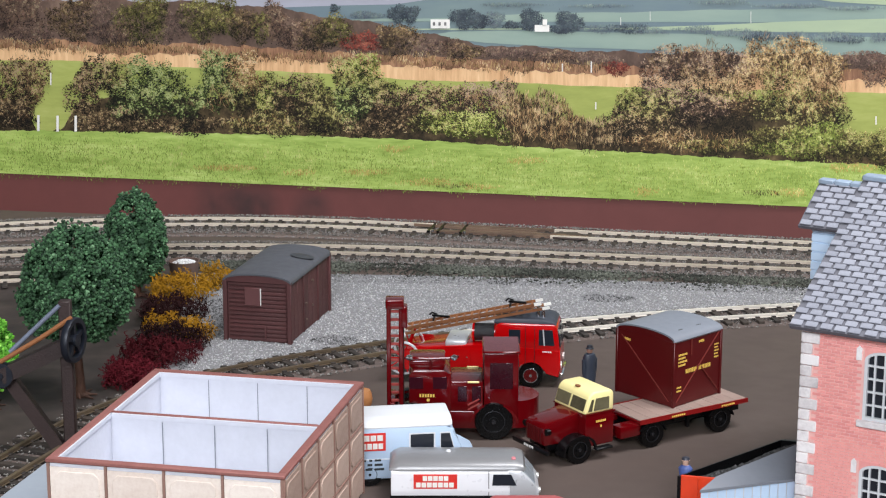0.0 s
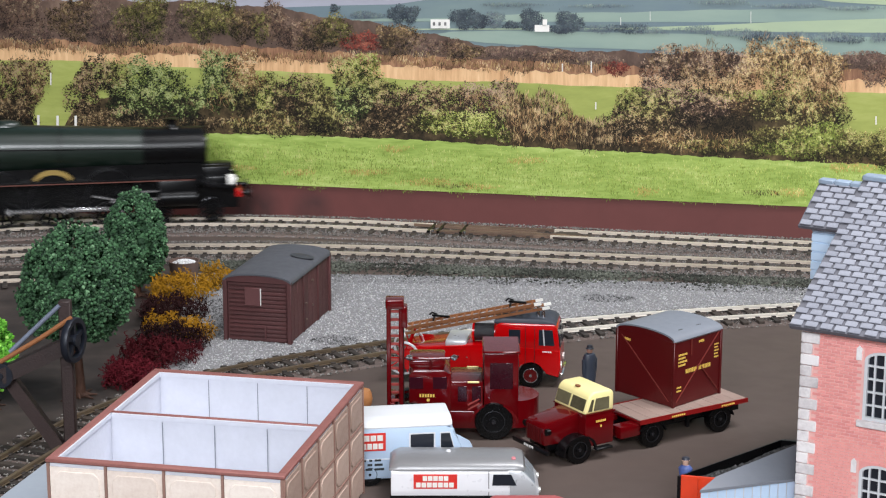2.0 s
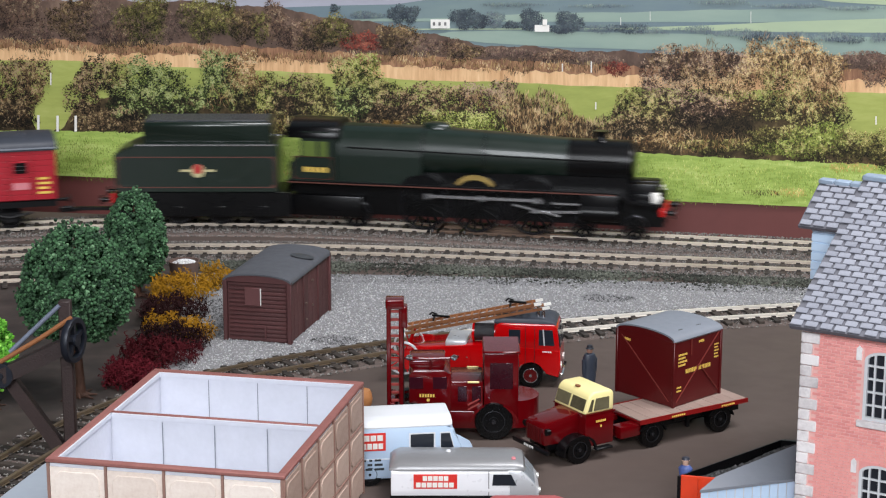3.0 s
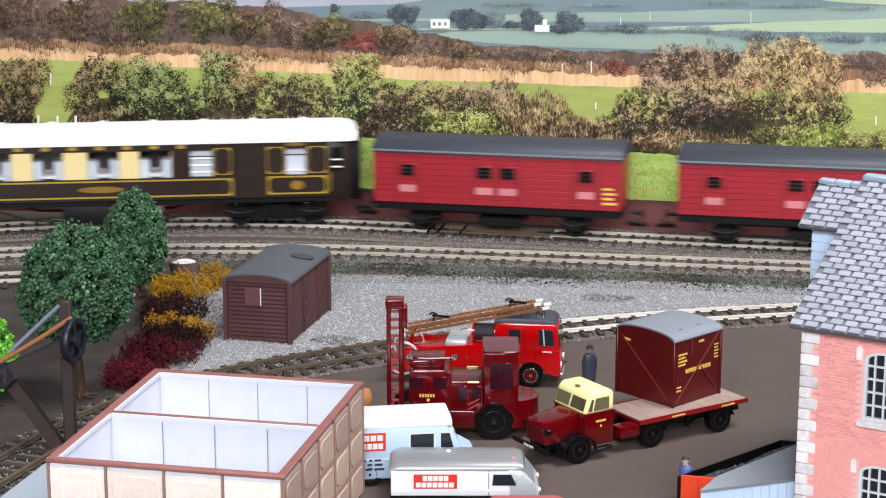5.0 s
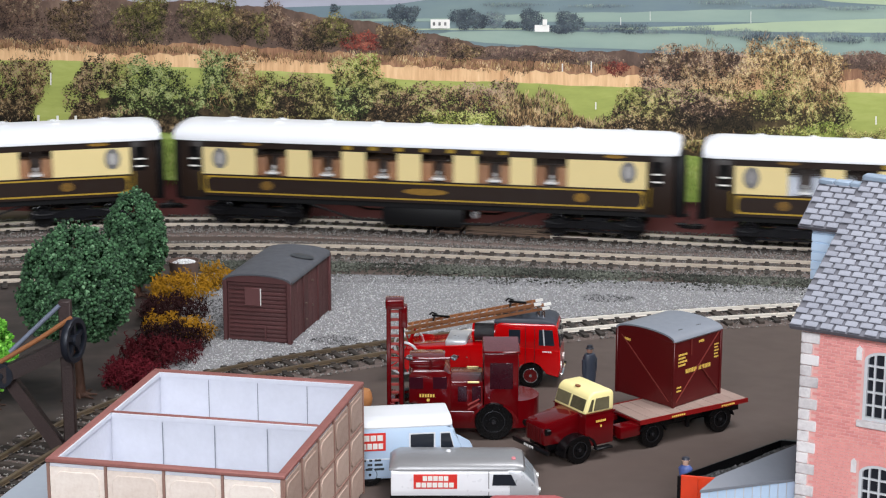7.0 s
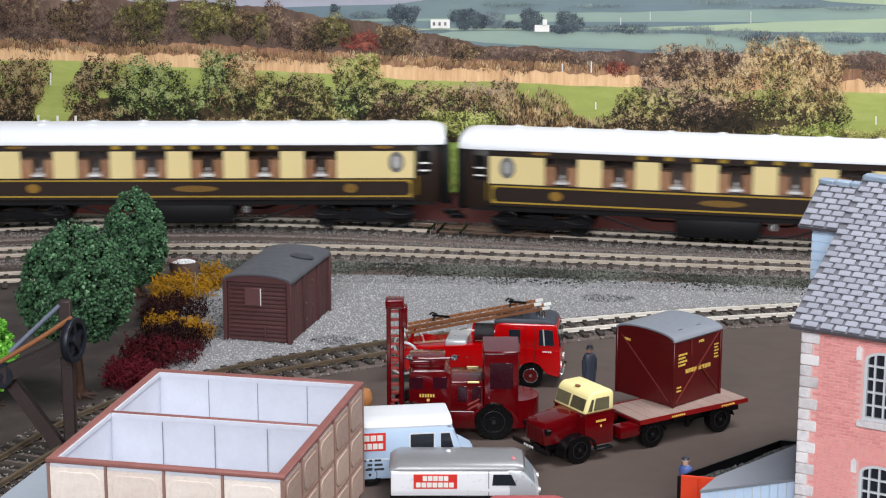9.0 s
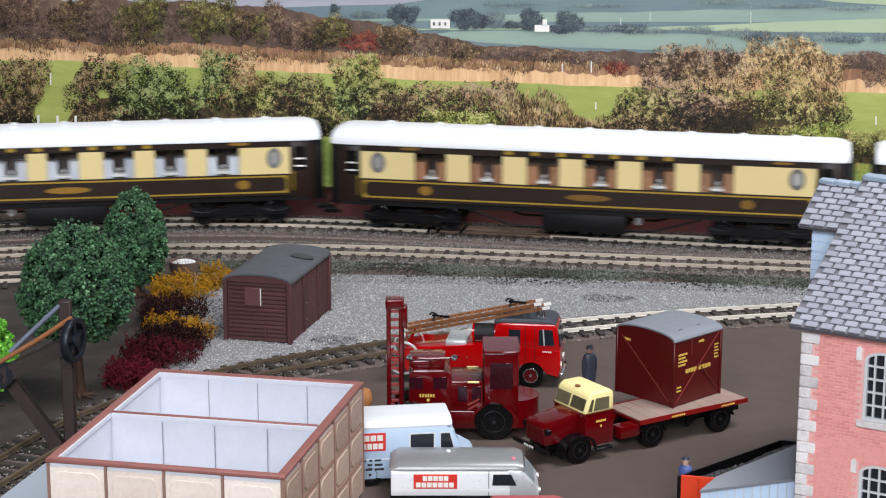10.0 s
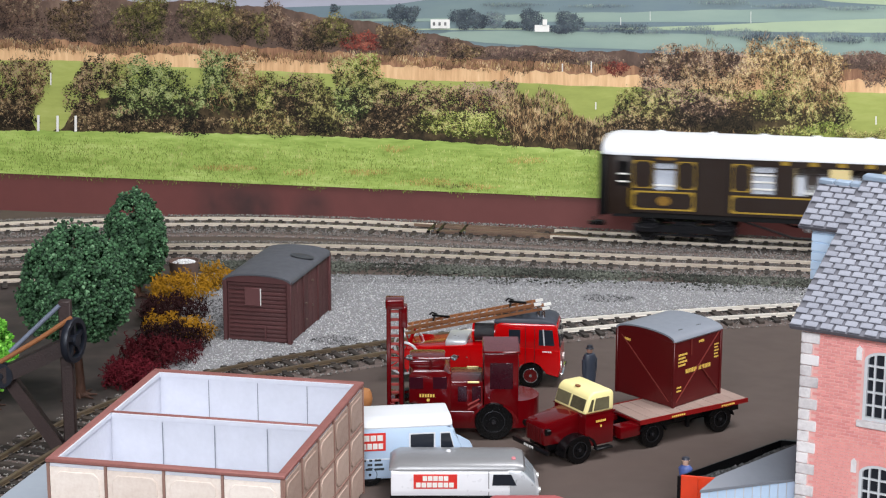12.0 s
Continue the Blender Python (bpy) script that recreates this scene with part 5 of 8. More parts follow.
def tender():
    c = thing("locomotive_tender", (0, 0, 0), "dark green eight-wheeled tender lined in orange and black", "tender")
    L = 45.0
    bm = B()
    prism(bm, [(-43.5, 21.5), (41.5, 21.5), (41.5, 46.6), (-32, 46.6), (-43.5, 41.5)], -14.8, 14.8, "y", 0.5, 1)
    body = part("body", bm, M["loco_green"], c)
    bm = B()
    prism(bm, [(-12.6, 46.4), (12.6, 46.4), (14.6, 56.5), (13.8, 58.2), (-13.8, 58.2), (-14.6, 56.5)], -28, 38, "x", 0.3, 1)
    part("coal_rail", bm, M["loco_green"], c)
    bm = B()
    box(bm, -27, 36, -11, 11, 58.0, 58.8, 0.3, 1)
    part("coal_load", bm, M["coal"], c, "black coal load")
    for s in (-1, 1):
        bm = B()
        box(bm, -32, 41, min(s * 14.8, s * 15.3), max(s * 14.8, s * 15.3), 46.2, 47.0)
        part("beading", bm, M["steel"], c)
        bm = B()
        prism(bm, [(3.6 * math.cos(k * 0.3927), 33 + 3.6 * math.sin(k * 0.3927)) for k in range(16)], s * 14.8, s * 15.1, "y")
        box(bm, -9, 9, min(s * 14.8, s * 15.05), max(s * 14.8, s * 15.05), 32.5, 33.7)
        part("crest", bm, M["crest_pale"], c, "pale crest bar, plain")
        bm = B()
        cyl(bm, (0, s * 15.15, 34.0), 2.6, 0.3, "y", 18)
        part("crest_centre", bm, M["tender_crest"], c, "red crest centre")
    frame_lines("lining", -42, 40, 24, 40.4, 14.8, 0.45, M["orange_line"], body)
    bm = B()
    for s in (-1, 1):
        box(bm, -L + 1, L + 3, s * 13.5 - 0.7, s * 13.5 + 0.7, 8.5, 21.4, 0.2, 1)
        for k in range(4):
            box(bm, -33 + 22 * k - 2.5, -33 + 22 * k + 2.5, s * 14.2 - 0.6, s * 14.2 + 0.6, 8.5, 14, 0.3, 1)
    box(bm, -L + 2, L, -13, 13, 16, 21.5)
    part("frame", bm, M["loco_black"], c)
    bm = B()
    box(bm, -L - 0.4, -L + 1.6, -15, 15, 16, 21, 0.3, 1)
    part("rear_beam", bm, M["red"], c, "red rear beam")
    for s in (-1, 1):
        bm = B()
        cyl(bm, (-L - 4, s * 11, 17), 1.2, 4, "x", 10)
        cyl(bm, (-L - 6, s * 11, 17), 2.6, 0.9, "x", 16)
        part("buffer", bm, M["loco_black"], c)
    bm = B()
    box(bm, -L - 22, -L + 2, -1.3, 1.3, 9, 10.8, 0.3, 1)
    part("coupling", bm, M["black"], c)
    for k in range(4):
        wheelset(c, -33 + 22 * k, 7.2, 0)
    return c


M["tender_crest"] = material("tender_crest", (170, 44, 40), 0.5, size=3, bump=0.0)
M["crest_pale"] = material("crest_pale", (196, 186, 140), 0.5, size=3, bump=0.0)


def travel(t):
    """How far the engine's buffers have come along the line, in millimetres."""
    u = t / 12
    return -493.1 + 2361.1 * u + 1399.0 * u ** 2 - 2019.4 * u ** 3 + 859.0 * u ** 4


def train():
    """Each vehicle with the distance of its middle behind the buffers and half its wheelbase."""
    TRAIN.append((locomotive(), 102.0, 30.0, False))
    TRAIN.append((tender(), 250.5, 30.0, False))
    van = parcels_van("crimson planked parcels van with grey roof")
    TRAIN.append((van, 391.5, 40.0, False))
    TRAIN.append((parcels_van("crimson planked parcels van with grey roof, second in the train"), 547.7, 40.0, False))
    for k in range(5):
        ends = k in (0, 4)
        coach = pullman(ends, M["seat_blue"] if ends else M["seat_brown"], "pale armchair" if ends else "brown armchair",
                        "umber and cream saloon coach with a guard's compartment" if ends else "umber and cream saloon coach with brown armchairs")
        TRAIN.append((coach, 627.1 + 130.8 + 274.5 * k, 92.0, k == 4))


def vehicle_pose(s, half, turned):
    x0, y0, _ = on_line(s - half)
    x1, y1, _ = on_line(s + half)
    a = math.degrees(math.atan2(y1 - y0, x1 - x0))
    mx, my = (x0 + x1) / 2, (y0 + y1) / 2
    return at_mm(mx, my, 0, 0, 0, a + (180 if turned else 0))


def motions():
    times = [k / 10 for k in range(121)]
    for ob, back, half, turned in TRAIN:
        walk(ob, [(t, vehicle_pose(travel(t) - back, half, turned)) for t in times])
    owners = {o.name: tr for o, _, _, tr in TRAIN}
    ticks = [k / 30 for k in range(0, 361, 1)]
    for ob, x, r in SPIN:
        sign = -1 if owners[ob.parent.name] else 1
        rows = []
        for t in (ticks if r < 10 else ticks[::2]):
            turn = sign * math.degrees((travel(t) - travel(0)) / r)
            rows.append((t, at_mm(x, 0, RAIL_Z + r, 0, turn, 0)))
        walk(ob, rows)
    for rod, crank, r, ph in RODS:
        rows = []
        for t in ticks[::2]:
            a = -(travel(t) - travel(0)) / r + ph
            rows.append((t, at_mm(crank * math.cos(a), 0, RAIL_Z + r + crank * math.sin(a))))
        walk(rod, rows)


# ---- the yard's things ----
def water_tank():
    t = thing("water_tank", (-71.0, 577.8, 0, 0, 0, -12.0), "open twin-bay water tank of cream panels with rust-red rim", "water tank")
    w, d, h = 35.5, 45.2, 38.5
    for name, b in (("wall_front", (-w, w, -d, -d + 2, 0, h - 1.2)), ("wall_rear", (-w, w, d - 2, d, 0, h - 1.2)),
                    ("wall_side", (-w, -w + 2, -d + 2, d - 2, 0, h - 1.2)), ("wall_side", (w - 2, w, -d + 2, d - 2, 0, h - 1.2)), ("partition", (-w + 2, w - 2, -1, 1, 8, h - 1.0))):
        bm = B()
        box(bm, *b)
        part(name, bm, M["tank_inner"], t, "pale lining of the tank")
    bm = B()
    box(bm, -w + 2, w - 2, -d + 2, d - 2, 16, 17)
    part("tank_floor", bm, M["tank_inner"], t)
    for b in ((-w - 0.8, w + 0.8, -d - 0.8, -d + 1.9), (-w - 0.8, w + 0.8, d - 1.9, d + 0.8), (-w - 0.8, -w + 1.9, -d + 1.9, d - 1.9), (w - 1.9, w + 0.8, -d + 1.9, d - 1.9), (-w + 1.9, w - 1.9, -0.7, 0.7)):
        bm = B()
        box(bm, *b, h - 1.2, h, 0.25, 1)
        part("rim", bm, M["tank_rim"], t, "rust-red rim")
    for b in ((-w + 1.9, w - 1.9, -d + 1.9, -d + 2.5), (-w + 1.9, w - 1.9, d - 2.5, d - 1.9), (-w + 1.9, -w + 2.5, -d + 2.5, d - 2.5), (-w + 1.9, w - 1.9, -1.5, -0.75)):
        bm = B()
        box(bm, *b, h - 1.7, h - 0.35)
        part("rim_edge", bm, M["tank_inner"], t, "bare pale rim edge")
    # cast panels with a raised field, ribs between
    def panel_mesh(pw, ph, mat):
        bm = B()
        box(bm, -pw / 2, pw / 2, -0.5, 0, -ph / 2, ph / 2, 0.12, 1)
        pts = [(sx * (pw / 2 - 1.6 - c), sz * (ph / 2 - 1.2 - e)) for sx, sz, c, e in ((-1, -1, 1.6, 0), (1, -1, 1.6, 0), (1, -1, 0, 1.6), (1, 1, 0, 1.6), (1, 1, 1.6, 0), (-1, 1, 1.6, 0), (-1, 1, 0, 1.6), (-1, -1, 0, 1.6))]
        prism(bm, pts, -0.85, -0.45, "y", 0.15, 1)
        return mesh_of("panel", bm, mat)
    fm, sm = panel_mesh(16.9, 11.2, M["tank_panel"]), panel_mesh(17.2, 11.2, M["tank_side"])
    for r in range(3):
        z = h - 2.0 - 6.0 - 12.1 * r
        for k in range(4):
            piece("panel", fm, t, (-w + 8.9 + 17.75 * k, -d, z))
            piece("panel", fm, t, (-w + 8.9 + 17.75 * k, d, z, 0, 0, 180))
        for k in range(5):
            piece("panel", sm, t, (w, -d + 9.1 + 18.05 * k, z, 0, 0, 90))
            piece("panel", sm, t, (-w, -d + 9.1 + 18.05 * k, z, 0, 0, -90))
    for k in range(5):
        bm = B()
        box(bm, -w + 17.75 * k - 0.4, -w + 17.75 * k + 0.4, -d - 0.8, -d, 0, h - 1.3)
        part("rib", bm, M["tank_rib"], t)
    for k in range(6):
        bm = B()
        box(bm, w, w + 0.8, -d + 18.05 * k - 0.4, -d + 18.05 * k + 0.4, 0, h - 1.3)
        part("rib", bm, M["tank_rib"], t)
    for r in (1, 2):
        bm = B()
        box(bm, -w, w, -d - 0.7, -d, h - 2.35 - 12.1 * r, h - 1.65 - 12.1 * r)
        box(bm, w, w + 0.7, -d, d, h - 2.35 - 12.1 * r, h - 1.65 - 12.1 * r)
        part("rib", bm, M["tank_rib"], t)
    # seams of the lining sheets
    for k in range(3):
        for y in (d - 2.1, -1.6):
            bm = B()
            box(bm, -w + 19 + 17 * k, -w + 19.25 + 17 * k, y - 0.06, y, 17, h - 2)
            part("seam", bm, M["roof_grey"], t)
    return t


def platform():
    t = thing("loading_platform", (0, 0, 0), "low grey loading platform beside the track", "platform")
    bm = B()
    prism(bm, [(-133.5, 622), (-119, 619), (-128, 556), (-149, 560)], 0, 8, "z", 0.3, 1)
    part("slab", bm, M["platform"], t)


def yard_crane():
    t = thing("yard_crane", (-131.0, 655.0, 0), "dark timber hand crane with an iron winding wheel", "crane")
    bm = B()
    box(bm, -2.1, 2.1, -2.1, 2.1, 0, 55.5, 0.35, 1)
    part("post", bm, M["timber_dark"], t)
    bm = B()
    beam(bm, (1, -1.2, 40), (-22.5, -4.5, 29.5), 4.2, 5.4)
    part("jib", bm, M["timber_dark"], t)
    bm = B()
    beam(bm, (-20.5, 0, 27), (-4.5, 0, 2.6), 4.0, 4.4)
    part("brace", bm, M["timber_dark"], t)
    bm = B()
    box(bm, -3.2, 3.2, -3.2, 3.2, 0, 2.0, 0.3, 1)
    part("foot", bm, M["timber_dark"], t)
    bm = B()
    ring(bm, (0, 0, 0), 8.0, 6.2, 2.4, "x", 36)
    for k in range(5):
        a = 2 * math.pi * k / 5 + 0.3
        beam(bm, (0, 0, 0), (0, 6.6 * math.cos(a), 6.6 * math.sin(a)), 1.4, 1.6)
    cyl(bm, (0, 0, 0), 2.2, 3.4, "x", 18)
    part("winding_wheel", bm, M["iron"], t, "blue-black iron winding wheel", at=(3.2, -3.6, 42.2, 0, 0, -16))
    bm = B()
    cyl(bm, (-22.4, -4.6, 30), 4.4, 3.4, "y", 24)
    cyl(bm, (-22.4, -6.6, 30), 1.2, 1.2, "y", 12)
    part("sheave", bm, M["iron"], t)
    bm = B()
    tube(bm, [(3.0, -4.4, 50.5), (-8, -4.8, 43.2), (-24.5, -5, 33.4), (-60, -6, 14)], 0.85, 8)
    part("rope", bm, M["rope"], t, "brown rope")
    bm = B()
    tube(bm, [(-1.5, -2.2, 54.2), (-12, -3.2, 44.5), (-19, -4, 38)], 0.8, 8)
    part("stay", bm, M["cord_grey"], t, "grey stay chain")


def foam_crown(name, rx, ry, z0, z1, n, size, mat, parent):
    """A crown of many small foam clumps, egg-shaped, lumpy and with gaps."""
    zc = z0 + 0.4 * (z1 - z0)
    ico = bmesh.new()
    bmesh.ops.create_icosphere(ico, subdivisions=1, radius=1)
    base = np.array([v.co[:] for v in ico.verts])
    tri = np.array([[v.index for v in f.verts] for f in ico.faces])
    ico.free()
    # lumps first, clumps round the lumps
    m = max(n // 18, 30)
    d = RNG.normal(0, 1, (m, 3))
    d /= np.linalg.norm(d, axis=1, keepdims=True)
    rz = np.where(d[:, 2] > 0, z1 - zc, zc - z0)[:, None]
    taper = np.where(d[:, 2:3] > 0, 1 - 0.12 * d[:, 2:3] ** 2, 1.0)
    lump = d * RNG.uniform(0.9, 1.02, (m, 1)) * np.concatenate([taper * rx, taper * ry, rz], 1)
    idx = RNG.integers(0, m, n)
    pos = lump[idx] + RNG.normal(0, 0.062 * rx, (n, 3)) * np.array([0.8, 0.8, 1.1])
    pos[:, 2] += zc
    pos[:, 2] = np.maximum(pos[:, 2], z0 - 1)
    core = RNG.normal(0, 0.4, (n // 8, 3)) * np.array([rx, ry, zc - z0])
    core = core[np.linalg.norm(core / (rx, ry, zc - z0), axis=1) < 0.75] + (0, 0, zc + 2)
    pos = np.concatenate([pos, core])
    k = len(pos)
    sz = np.concatenate([RNG.uniform(0.55, 1.15, n) * size, np.full(k - n, size * 2.6)])
    v = base[None] * sz[:, None, None] * RNG.uniform(0.65, 1.3, (k, len(base), 1)) + pos[:, None]
    f = (tri[None] + len(base) * np.arange(k)[:, None, None]).reshape(-1, 3)
    ob = raw(name, v.reshape(-1, 3), f, mat)
    ob.parent = parent
    return ob


def island_leaf(name, a, b, c):
    """Foam with a tint for each clump."""
    m = material(name, a, 0.85, size=2.0, bump=0.6, second=b)
    n, link = m.node_tree.nodes, m.node_tree.links.new
    geo, ramp = n.new("ShaderNodeNewGeometry"), n.new("ShaderNodeValToRGB")
    for e, col in zip(ramp.color_ramp.elements, (b, a)):
        e.color = lin(*col)
    top = ramp.color_ramp.elements.new(0.93)
    top.color = lin(*a)
    ramp.color_ramp.elements[2].color = lin(*c)
    link(geo.outputs["Random Per Island"], ramp.inputs["Fac"])
    link(ramp.outputs["Color"], n["Principled BSDF"].inputs["Base Color"])
    return m


def trees():
    dark = island_leaf("dark_foam_leaf", (68, 108, 70), (25, 49, 31), (116, 152, 114))
    light = island_leaf("bright_foam_leaf", (120, 190, 60), (70, 140, 36), (170, 220, 110))
    for name, at, rx, z0, z1, n, mat, label in (("tree", (-139.5, 719, 0), 20.5, 23.5, 66.5, 10500, dark, "dark green foam-leaved broad tree with splayed roots"),
                                                ("tree", (-140.5, 869, 0), 14.2, 7, 49, 6500, dark, "dark green foam-leaved tall tree behind the bushes"),
                                                ("tree", (-172, 706, 0), 11.5, 8, 36, 2600, light, "bright green foam-leaved small tree")):
        t = thing(name, at, label, "tree", "model trees")
        bm = B()
        tube(bm, [(0, 0, -0.3), (0.3, 0.2, 6), (-0.3, 0, z0 * 0.8), (0.2, 0.3, (z0 + z1) / 2), (0, 0, z1 - 6)], [2.4, 1.7, 1.5, 1.1, 0.4], 10)
        part("trunk", bm, M["trunk"], t)
        for k in range(6):
            a = k * 1.05 + 0.4
            bm = B()
            zz = z0 + 2 + 2.5 * k
            tube(bm, [(0, 0, zz - 2), (rx * 0.35 * math.cos(a), rx * 0.35 * math.sin(a), zz + 3), (rx * 0.75 * math.cos(a), rx * 0.75 * math.sin(a), zz + 7)], [0.9, 0.6, 0.3], 6)
            part("limb", bm, M["trunk"], t)
        for k in range(7):
            a = k * 0.9 + 0.2
            bm = B()
            r = 6.5 + 3.0 * math.sin(k * 2.1)
            tube(bm, [(0, 0, 2.2), (2.6 * math.cos(a), 2.6 * math.sin(a), 0.9), (r * math.cos(a + 0.15), r * math.sin(a + 0.15), 0.25)], [1.1, 0.8, 0.25], 6)
            part("root", bm, M["trunk"], t)
        foam_crown("crown", rx, rx * 0.9, z0, z1, n, 0.72, mat, t)


def fibre_bush(at, rx, ry, h, n, mat, label):
    """A bush of teased fibre: many short kinked strands."""
    t = thing("bush", at, label, "bush", "fibre bushes")
    d = RNG.normal(0, 1, (n, 3))
    d /= np.linalg.norm(d, axis=1, keepdims=True)
    p = d * RNG.uniform(0.3, 1, (n, 1)) ** 0.5 * np.array([rx, ry, h / 2]) * (1 + 0.25 * np.sin(d[:, :1] * 9))
    p[:, 2] += h / 2
    p[:, 2] = np.maximum(p[:, 2], 0.1)
    step = RNG.normal(0, 1, (n, 3, 3))
    step /= np.linalg.norm(step, axis=2, keepdims=True)
    step *= RNG.uniform(0.8, 1.8, (n, 3, 1))
    pts = np.concatenate([p[:, None], p[:, None] + np.cumsum(step, 1)], 1)
    pts[..., 2] = np.maximum(pts[..., 2], 0.1)
    w = 0.22
    off = np.array([(w, 0, 0), (-w / 2, w * 0.87, w * 0.3), (-w / 2, -w * 0.87, -w * 0.3)])
    v = (pts[:, :, None] + off[None, None]).reshape(-1, 3)
    f = []
    for s in range(3):
        for k in range(3):
            f.append((3 * s + k, 3 * s + (k + 1) % 3, 3 * s + 3 + (k + 1) % 3, 3 * s + 3 + k))
    f = (np.array(f)[None] + 12 * np.arange(n)[:, None, None]).reshape(-1, 4)
    ob = raw("foliage", v, f, mat)
    ob.parent = t
    tagged(ob, kind="stuff")
    bm = B()
    tube(bm, [(0, 0, -0.2), (0.5, 0.3, h * 0.3), (-0.4, 0, h * 0.6)], [1.0, 0.8, 0.4], 7)
    part("stem", bm, M["trunk"], t)


def bushes():
    fibre_bush((-121, 862, 0), 15, 13, 12, 900, M["fibre_yellow"], "mustard-yellow teased fibre bush")
    fibre_bush((-107, 884, 0), 9, 9, 11, 420, M["fibre_yellow"], "small mustard-yellow fibre bush by the stone tub")
    fibre_bush((-121, 832, 0), 15, 15, 9, 900, M["fibre_brown"], "dark brown bush of teased fibre")
    fibre_bush((-106, 796, 0), 8, 8, 9, 420, M["fibre_yellow"], "small yellow fibre bush at the gravel's edge")
    fibre_bush((-118, 804, 0), 12, 9, 9.5, 420, M["fibre_yellow"], "thin yellow fibre bush among the maroon")
    fibre_bush((-114, 782, 0), 15, 14, 11, 1000, M["fibre_brown"], "brown and maroon bush of fibre")
    fibre_bush((-117, 764, 0), 17, 14, 10, 1000, M["fibre_maroon"], "maroon bush of teased fibre")
    fibre_bush((-124, 738, 0), 11, 14, 8, 900, M["fibre_red"], "crimson bush of teased fibre")


M["fibre_red"] = material("crimson_fibre", (104, 26, 36), 0.85, size=5, bump=0.1, second=(44, 14, 20), spec=0.1)


def stone_tub():
    t = thing("stone_tub", (-123.0, 903, 0), "round brown tub filled with white grit", "tub")
    bm = B()
    lathe(bm, [(5.8, 0), (6.6, 3), (7.3, 7.6), (7.5, 8.6), (6.9, 8.6), (6.6, 7.4), (0.2, 7.0)], (0, 0, 0), 32)
    part("body", bm, M["clay"], t)
    n = 160
    a, r = RNG.uniform(0, 6.28, n), 5.2 * np.sqrt(RNG.uniform(0, 1, n))
    ob = scatter_stones("grit", r * np.cos(a), r * np.sin(a), 7.4 + 1.2 * (1 - (r / 5.5) ** 2), RNG.uniform(0.4, 0.9, n), M["stone"], grey_tints(n, 0.6, 0.85))
    ob.parent = t
    tagged(ob, "white grit", kind="stuff")


def goods_shed():
    t = thing("van_body_shed", (-71.2, 819.5, 0.3, 0, 0, -14.0), "old brown van body used as a shed, grey curved roof", "shed")
    w, l, h = 14.2, 27.3, 26.0
    bm = B()
    box(bm, -w + 0.5, w - 0.5, -l + 0.8, l - 0.8, 0, h + 0.4)
    body = part("body", bm, M["shed"], t)
    for k in range(14):
        for y, s in ((-l, 1), (l, -1)):
            bm = B()
            box(bm, -w + 1.6, w - 1.6, min(y, y + s * 0.7), max(y, y + s * 0.7), 0.5 + 1.82 * k, 1.85 + 1.82 * k, 0.2, 1)
            part("plank", bm, M["shed"], body)
    for x in (-w, w):
        for y in (-l, l):
            bm = B()
            box(bm, x - 0.9, x + 0.9, y - 0.9, y + 0.9, 0, h + 0.6, 0.2, 1)
            part("corner_post", bm, M["shed"], t)
    for e in (-1, 1):
        bm = B()
        prism(bm, [(-w, h - 0.2), (w, h - 0.2)] + [(-x, z) for x, z in arch(w, h - 0.2, h + 3.0)][1:-1], e * l - 0.35, e * l + 0.35, "y")
        part("gable", bm, M["shed"], t)
    for x in (-w, w):
        s = 1 if x > 0 else -1
        for k in range(11):
            bm = B()
            box(bm, min(x, x - s * 0.6), max(x, x - s * 0.6), -l + 1 + 4.95 * k, -l + 5.8 + 4.95 * k, 0.4, h, 0.15, 1)
            part("side_board", bm, M["shed"], body)
        for y in (-9, 11):
            bm = B()
            box(bm, x - 0.55, x + 0.55, y - 0.5, y + 0.5, 0.4, h, 0.15, 1)
            part("door_post", bm, M["shed"], t)
        bm = B()
        for y, z in ((-6, 12), (-6, 5), (3, 9), (3, 20)):
            box(bm, x - 0.8, x + 0.8, y - 0.3, y + 0.3, z, z + 0.7)
        part("hinge", bm, M["clay"], t)
    bm = B()
    box(bm, -5.5, 1.6, -l - 0.75, -l - 0.1, 15.8, 23.6, 0.2, 1)
    part("hatch", bm, M["shed_hatch"], t, "plain brown hatch")
    bm = B()
    box(bm, 1.5, 1.75, -l - 0.85, -l - 0.2, 16, 23.4)
    part("hatch_edge", bm, M["letter_white"], t, "worn pale hatch edge")
    bm = B()
    box(bm, 3.0, 3.8, -l - 0.6, -l, 1.5, 7, 0.1, 1)
    part("door_bolt", bm, M["shed"], t)
    bm = B()
    prof = arch(w + 0.9, h + 0.2, h + 3.6, 14)
    prism(bm, prof + [(w + 0.9, h - 0.3)] + [(x * 0.97, z - 0.7) for x, z in prof[::-1][1:-1]] + [(-w - 0.9, h - 0.3)], -l - 0.9, l + 0.9, "y")
    part("roof", bm, M["shed_roof"], t, "grey felted curved roof")
    bm = B()
    lathe(bm, [(4.5, 0), (4.2, 0.12)], (5, 8, h + 3.3), 20, 1.2, 0.8)
    part("roof_patch", bm, M["shed_patch"], t, "darker round patch", at=(0, 0, 1.0, 0, 7, 0))


M["shed_hatch"] = material("hatch_brown", (92, 54, 54), 0.6, size=6, bump=0.1)
M["shed_patch"] = material("dark_felt_patch", (58, 60, 64), 0.6, size=5, bump=0.2)


